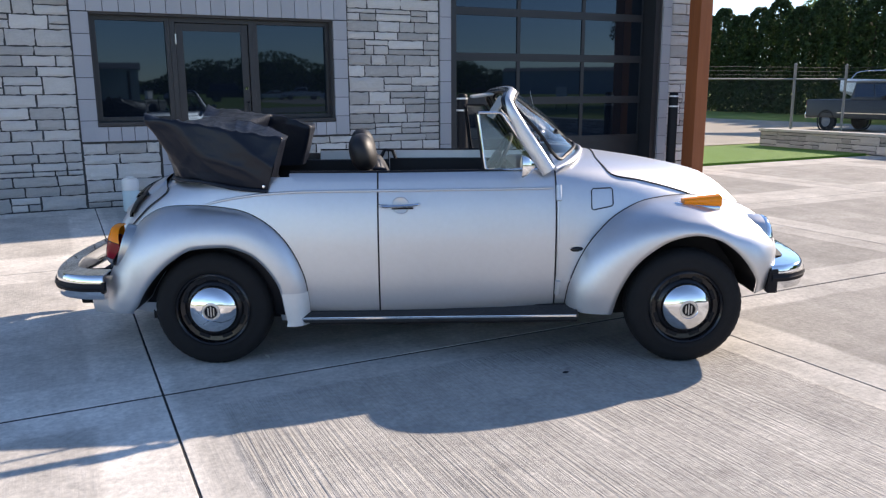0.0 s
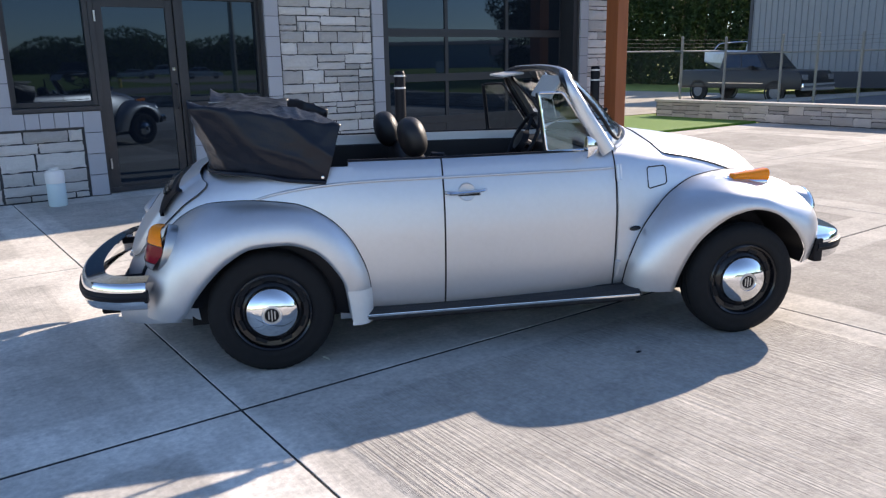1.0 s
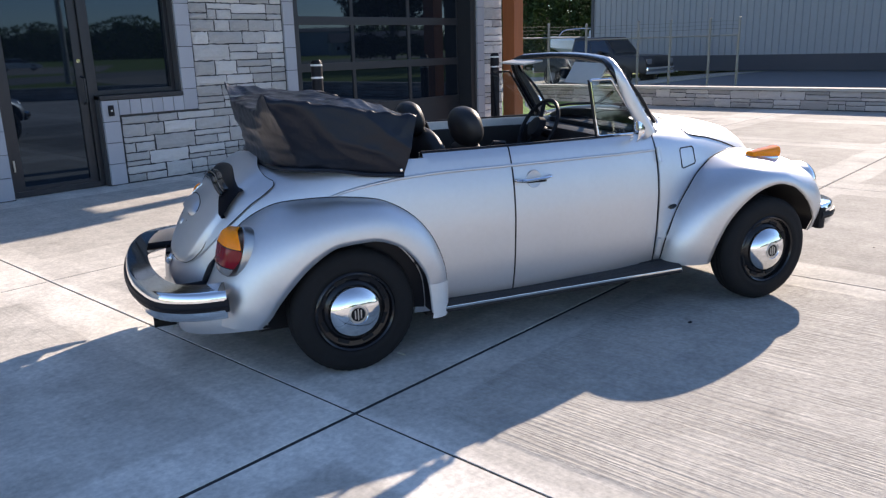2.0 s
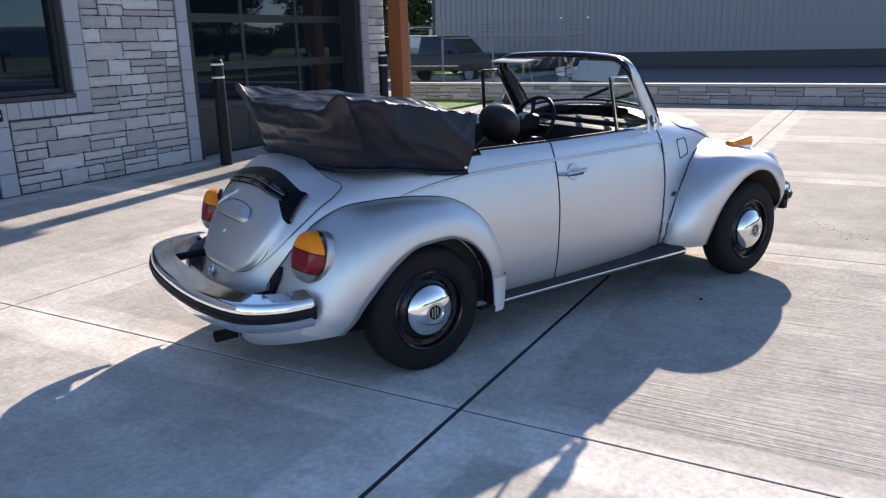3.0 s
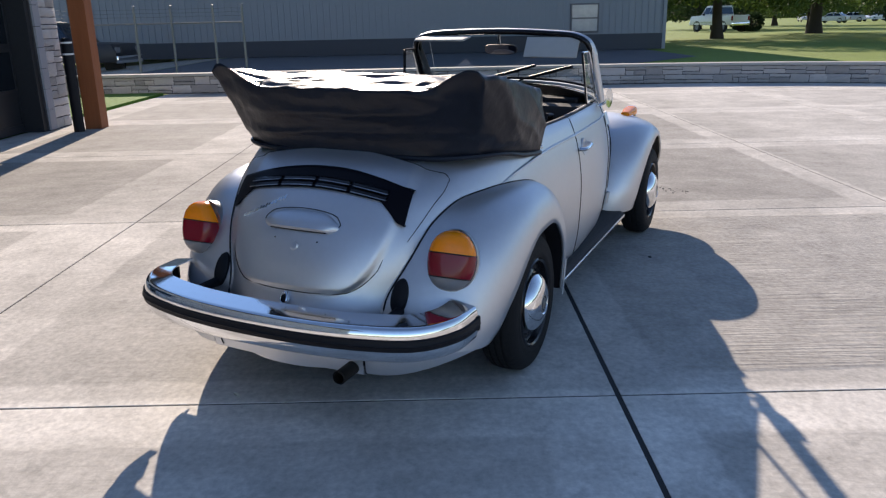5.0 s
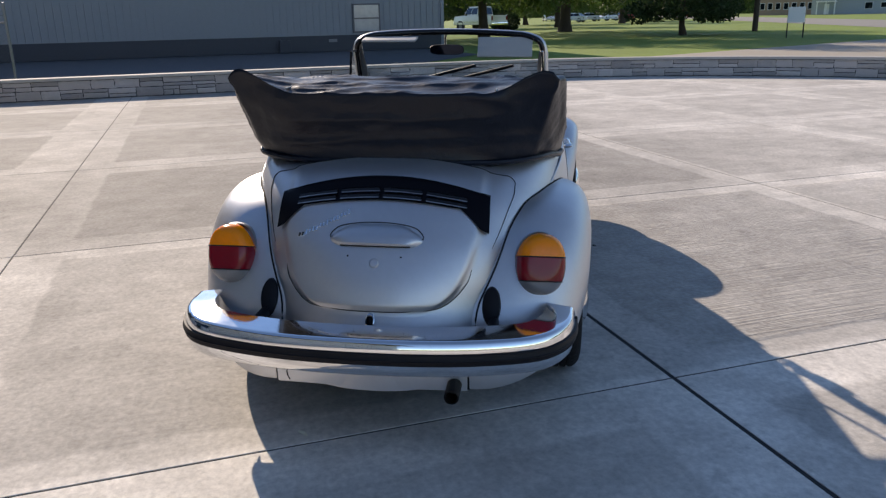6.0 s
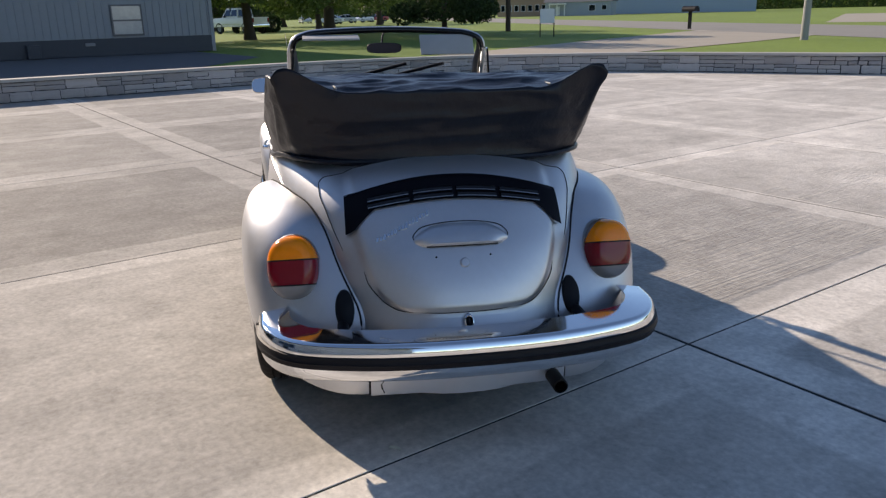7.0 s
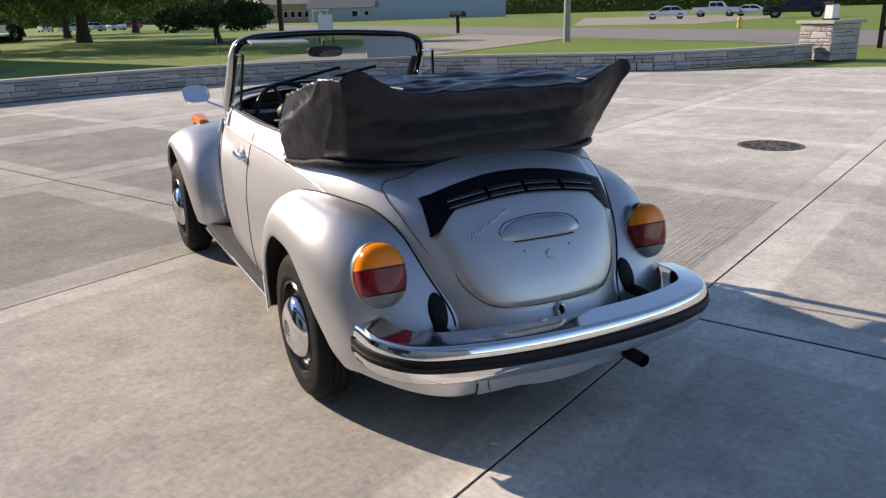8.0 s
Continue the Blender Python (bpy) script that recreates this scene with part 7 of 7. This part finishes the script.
def ashlar(x0, x1, z0, z1, rng, course=(0.10, 0.205), length=(0.20, 0.56)):
    """Stones (x, z, length, height) that fill a rectangle in broken courses."""
    out = []
    z = z0
    while z < z1 - 0.03:
        h = rng.uniform(*course)
        if z1 - z - h < 0.07:
            h = z1 - z
        x = x0
        while x < x1 - 0.02:
            w = rng.uniform(*length)
            if x1 - x - w < 0.13:
                w = x1 - x
            if w > 0.62:
                w = w / 2
            k = rng.random()
            if k < 0.36 or h < 0.155:
                out.append((x + w / 2, z + h / 2, w, h))
            else:
                f = rng.choice([0.38, 0.5, 0.62])
                if rng.random() < 0.45 and w > 0.3:
                    g = rng.uniform(0.35, 0.65)
                    out += [(x + w * g / 2, z + h * f / 2, w * g, h * f), (x + w * (1 + g) / 2, z + h * f / 2, w * (1 - g), h * f)]
                else:
                    out.append((x + w / 2, z + h * f / 2, w, h * f))
                out.append((x + w / 2, z + h * (1 + f) / 2, w, h * (1 - f)))
            x += w
        z += h
    return out


def lay(parent, mesh, at, sx, sy, sz, name="stone"):
    ob = new(name, mesh)
    ob.parent = parent
    ob.matrix_basis = at @ Matrix.Diagonal((sx, sy, sz, 1))
    return ob


rng = np.random.default_rng(5)
GAP = 0.014
for x0, x1, z0, z1 in ((2.61, 4.99, 0.01, 0.78), (3.62, 4.99, 0.782, 2.62), (-2.3, 0.25, 0.01, 2.55), (0.26, 1.13, 0.01, 0.78), (9.30, EAST, 0.01, 2.6)):
    for x, z, w, h in ashlar(x0, x1, z0, z1, rng):
        lay(wall_front, STONES[int(rng.integers(8))], Matrix.Translation((x, WY + 0.004, z)), w - 0.018, 0.026 + 0.012 * rng.random(), h - GAP)


def joined_stones(rects, name, parent, place, mat=STONE_SET):
    """Stones past the countable ones, as one mesh."""
    verts, faces = [], []
    for x0, x1, z0, z1 in rects:
        for x, z, w, h in ashlar(x0, x1, z0, z1, rng, (0.15, 0.26), (0.25, 0.7)):
            d = 0.026 + 0.012 * rng.random()
            i = len(verts)
            a, b, c = w / 2 - GAP / 2, h / 2 - GAP / 2, 0.012
            for (u, v, q) in ((-a, -b, 0), (a, -b, 0), (a, b, 0), (-a, b, 0), (-a, -b, d * 0.55), (a, -b, d * 0.55), (a, b, d * 0.55), (-a, b, d * 0.55), (-a + c, -b + c, d), (a - c, -b + c, d), (a - c, b - c, d), (-a + c, b - c, d)):
                verts.append(place(x + u, z + v, q))
            for lo in (0, 4):
                for k in range(4):
                    n = (k + 1) % 4
                    faces.append((i + lo + k, i + lo + n, i + lo + 4 + n, i + lo + 4 + k))
            faces.append((i + 8, i + 9, i + 10, i + 11))
    me = bpy.data.meshes.new(name)
    me.from_pydata(verts, [], faces)
    me.materials.append(mat)
    ob = new(name, me)
    ob.parent = parent
    ob["kind"] = "stuff"
    return ob


joined_stones([(-9.0, -2.3, 0.01, ROOF_Z), (-2.3, 0.25, 2.55, ROOF_Z), (0.26, 3.61, 2.62, ROOF_Z), (3.62, 4.99, 2.62, ROOF_Z), (GAR_X0 - 0.19, GAR_X1 + 0.2, GAR_HEAD + 0.3, ROOF_Z), (9.30, EAST, 2.6, ROOF_Z)],
              "stone_set", wall_front, lambda u, v, q: (u, WY - q, v))
joined_stones([(WY, 20.9, 0.01, ROOF_Z)], "stone_set", wall_east, lambda u, v, q: (EAST + q, u, v))


def blocks(x0, x1, z0, z1, nx, nz):
    for i in range(nx):
        for k in range(nz):
            w, h = (x1 - x0) / nx, (z1 - z0) / nz
            lay(wall_front, BLOCK, Matrix.Translation((x0 + w * (i + 0.5), WY + 0.002, z0 + h * (k + 0.5))), w - 0.008, 0.034, h - 0.008, "trim_block")


blocks(0.26, 0.455, 0.80, 2.30, 1, 6)
blocks(3.415, 3.61, 0.80, 2.30, 1, 6)
blocks(0.26, 3.61, 2.305, 2.60, 19, 1)
blocks(0.26, 1.15, 0.80, 0.975, 6, 1)
blocks(2.59, 3.415, 0.80, 0.975, 6, 1)
blocks(1.15, 1.345, 0.01, 0.975, 1, 4)
blocks(2.395, 2.59, 0.01, 0.975, 1, 4)
blocks(5.0, 5.18, 0.01, 3.3, 1, 11)
blocks(9.10, 9.29, 0.01, 3.3, 1, 11)
blocks(5.0, 9.29, 3.31, 3.6, 22, 1)
call = thing("call_box", "small black call box beside the door", "call box", at=pose(2.49, WY - 0.034, 0.86))
part("case", box(bmesh.new(), -0.03, 0.03, -0.03, 0.0, -0.06, 0.06, 0.006), BLACK, call)
part("button", lathe(bmesh.new(), [(0, -0.036), (0.010, -0.034), (0.012, -0.03)], 12, 'y'), STEEL, call)

# stones of the garden wall
acc = [0.0]
for p, q in zip(wall_path, wall_path[1:]):
    acc.append(acc[-1] + (q - p).length)


def along(s):
    s = min(max(s, 0), acc[-1] - 1e-4)
    i = next(k for k in range(len(acc) - 1) if acc[k + 1] > s)
    u = (s - acc[i]) / (acc[i + 1] - acc[i])
    t = (wall_path[i + 1] - wall_path[i]).normalized()
    return wall_path[i].lerp(wall_path[i + 1], u), t


for s, z, w, h in ashlar(0.02, acc[-1] - 0.02, 0.012, 0.378, rng, (0.16, 0.21), (0.40, 0.95)):
    p, t = along(s)
    yaw = math.degrees(math.atan2(t.y, t.x))
    n = Vector((t.y, -t.x, 0))
    lay(garden_wall, GARDEN_STONES[int(rng.integers(8))], Matrix.Translation(p + n * 0.118 + Vector((0, 0, z))) @ pose(0, 0, 0, 0, 0, yaw), w - GAP, 0.03 + 0.014 * rng.random(), h - GAP)
joined_stones([(0.02, acc[-1] - 0.02, 0.012, 0.378)], "stone_set", garden_wall, lambda u, v, q: tuple(along(u)[0] - Vector((along(u)[1].y, -along(u)[1].x, 0)) * (0.12 + q) + Vector((0, 0, v))), GARDENSTONE_SET)

# pillar with a lantern at the end of the wall
pillar = thing("stone_pillar", "square stone pillar with a flat cap and a lantern", "pillar", at=pose(3.78, -15.95, 0, 0, 0, -28))
part("core", box(bmesh.new(), -0.50, 0.50, -0.50, 0.50, 0, 0.94), MORTAR, pillar)
part("cap", box(bmesh.new(), -0.60, 0.60, -0.60, 0.60, 0.94, 1.02, 0.01), CAPSTONE, pillar, "pale cast stone cap")
for side in range(4):
    for s, z, w, h in ashlar(-0.51, 0.51, 0.01, 0.93, rng, (0.12, 0.2), (0.25, 0.5)):
        lay(pillar, GARDEN_STONES[int(rng.integers(8))], pose(0, 0, 0, 0, 0, 90 * side) @ Matrix.Translation((s, -0.498, z)), w - GAP, 0.03, h - GAP)
lantern = part("lantern", box(bmesh.new(), -0.15, 0.15, -0.15, 0.15, 1.02, 1.06, 0.004), BLACK, pillar, "black metal lantern with white glass")
part("lantern_glass", box(bmesh.new(), -0.12, 0.12, -0.12, 0.12, 1.06, 1.42), WHITE, lantern)
part("lantern_roof", box(bmesh.new(), -0.16, 0.16, -0.16, 0.16, 1.42, 1.48, 0.01), BLACK, lantern)
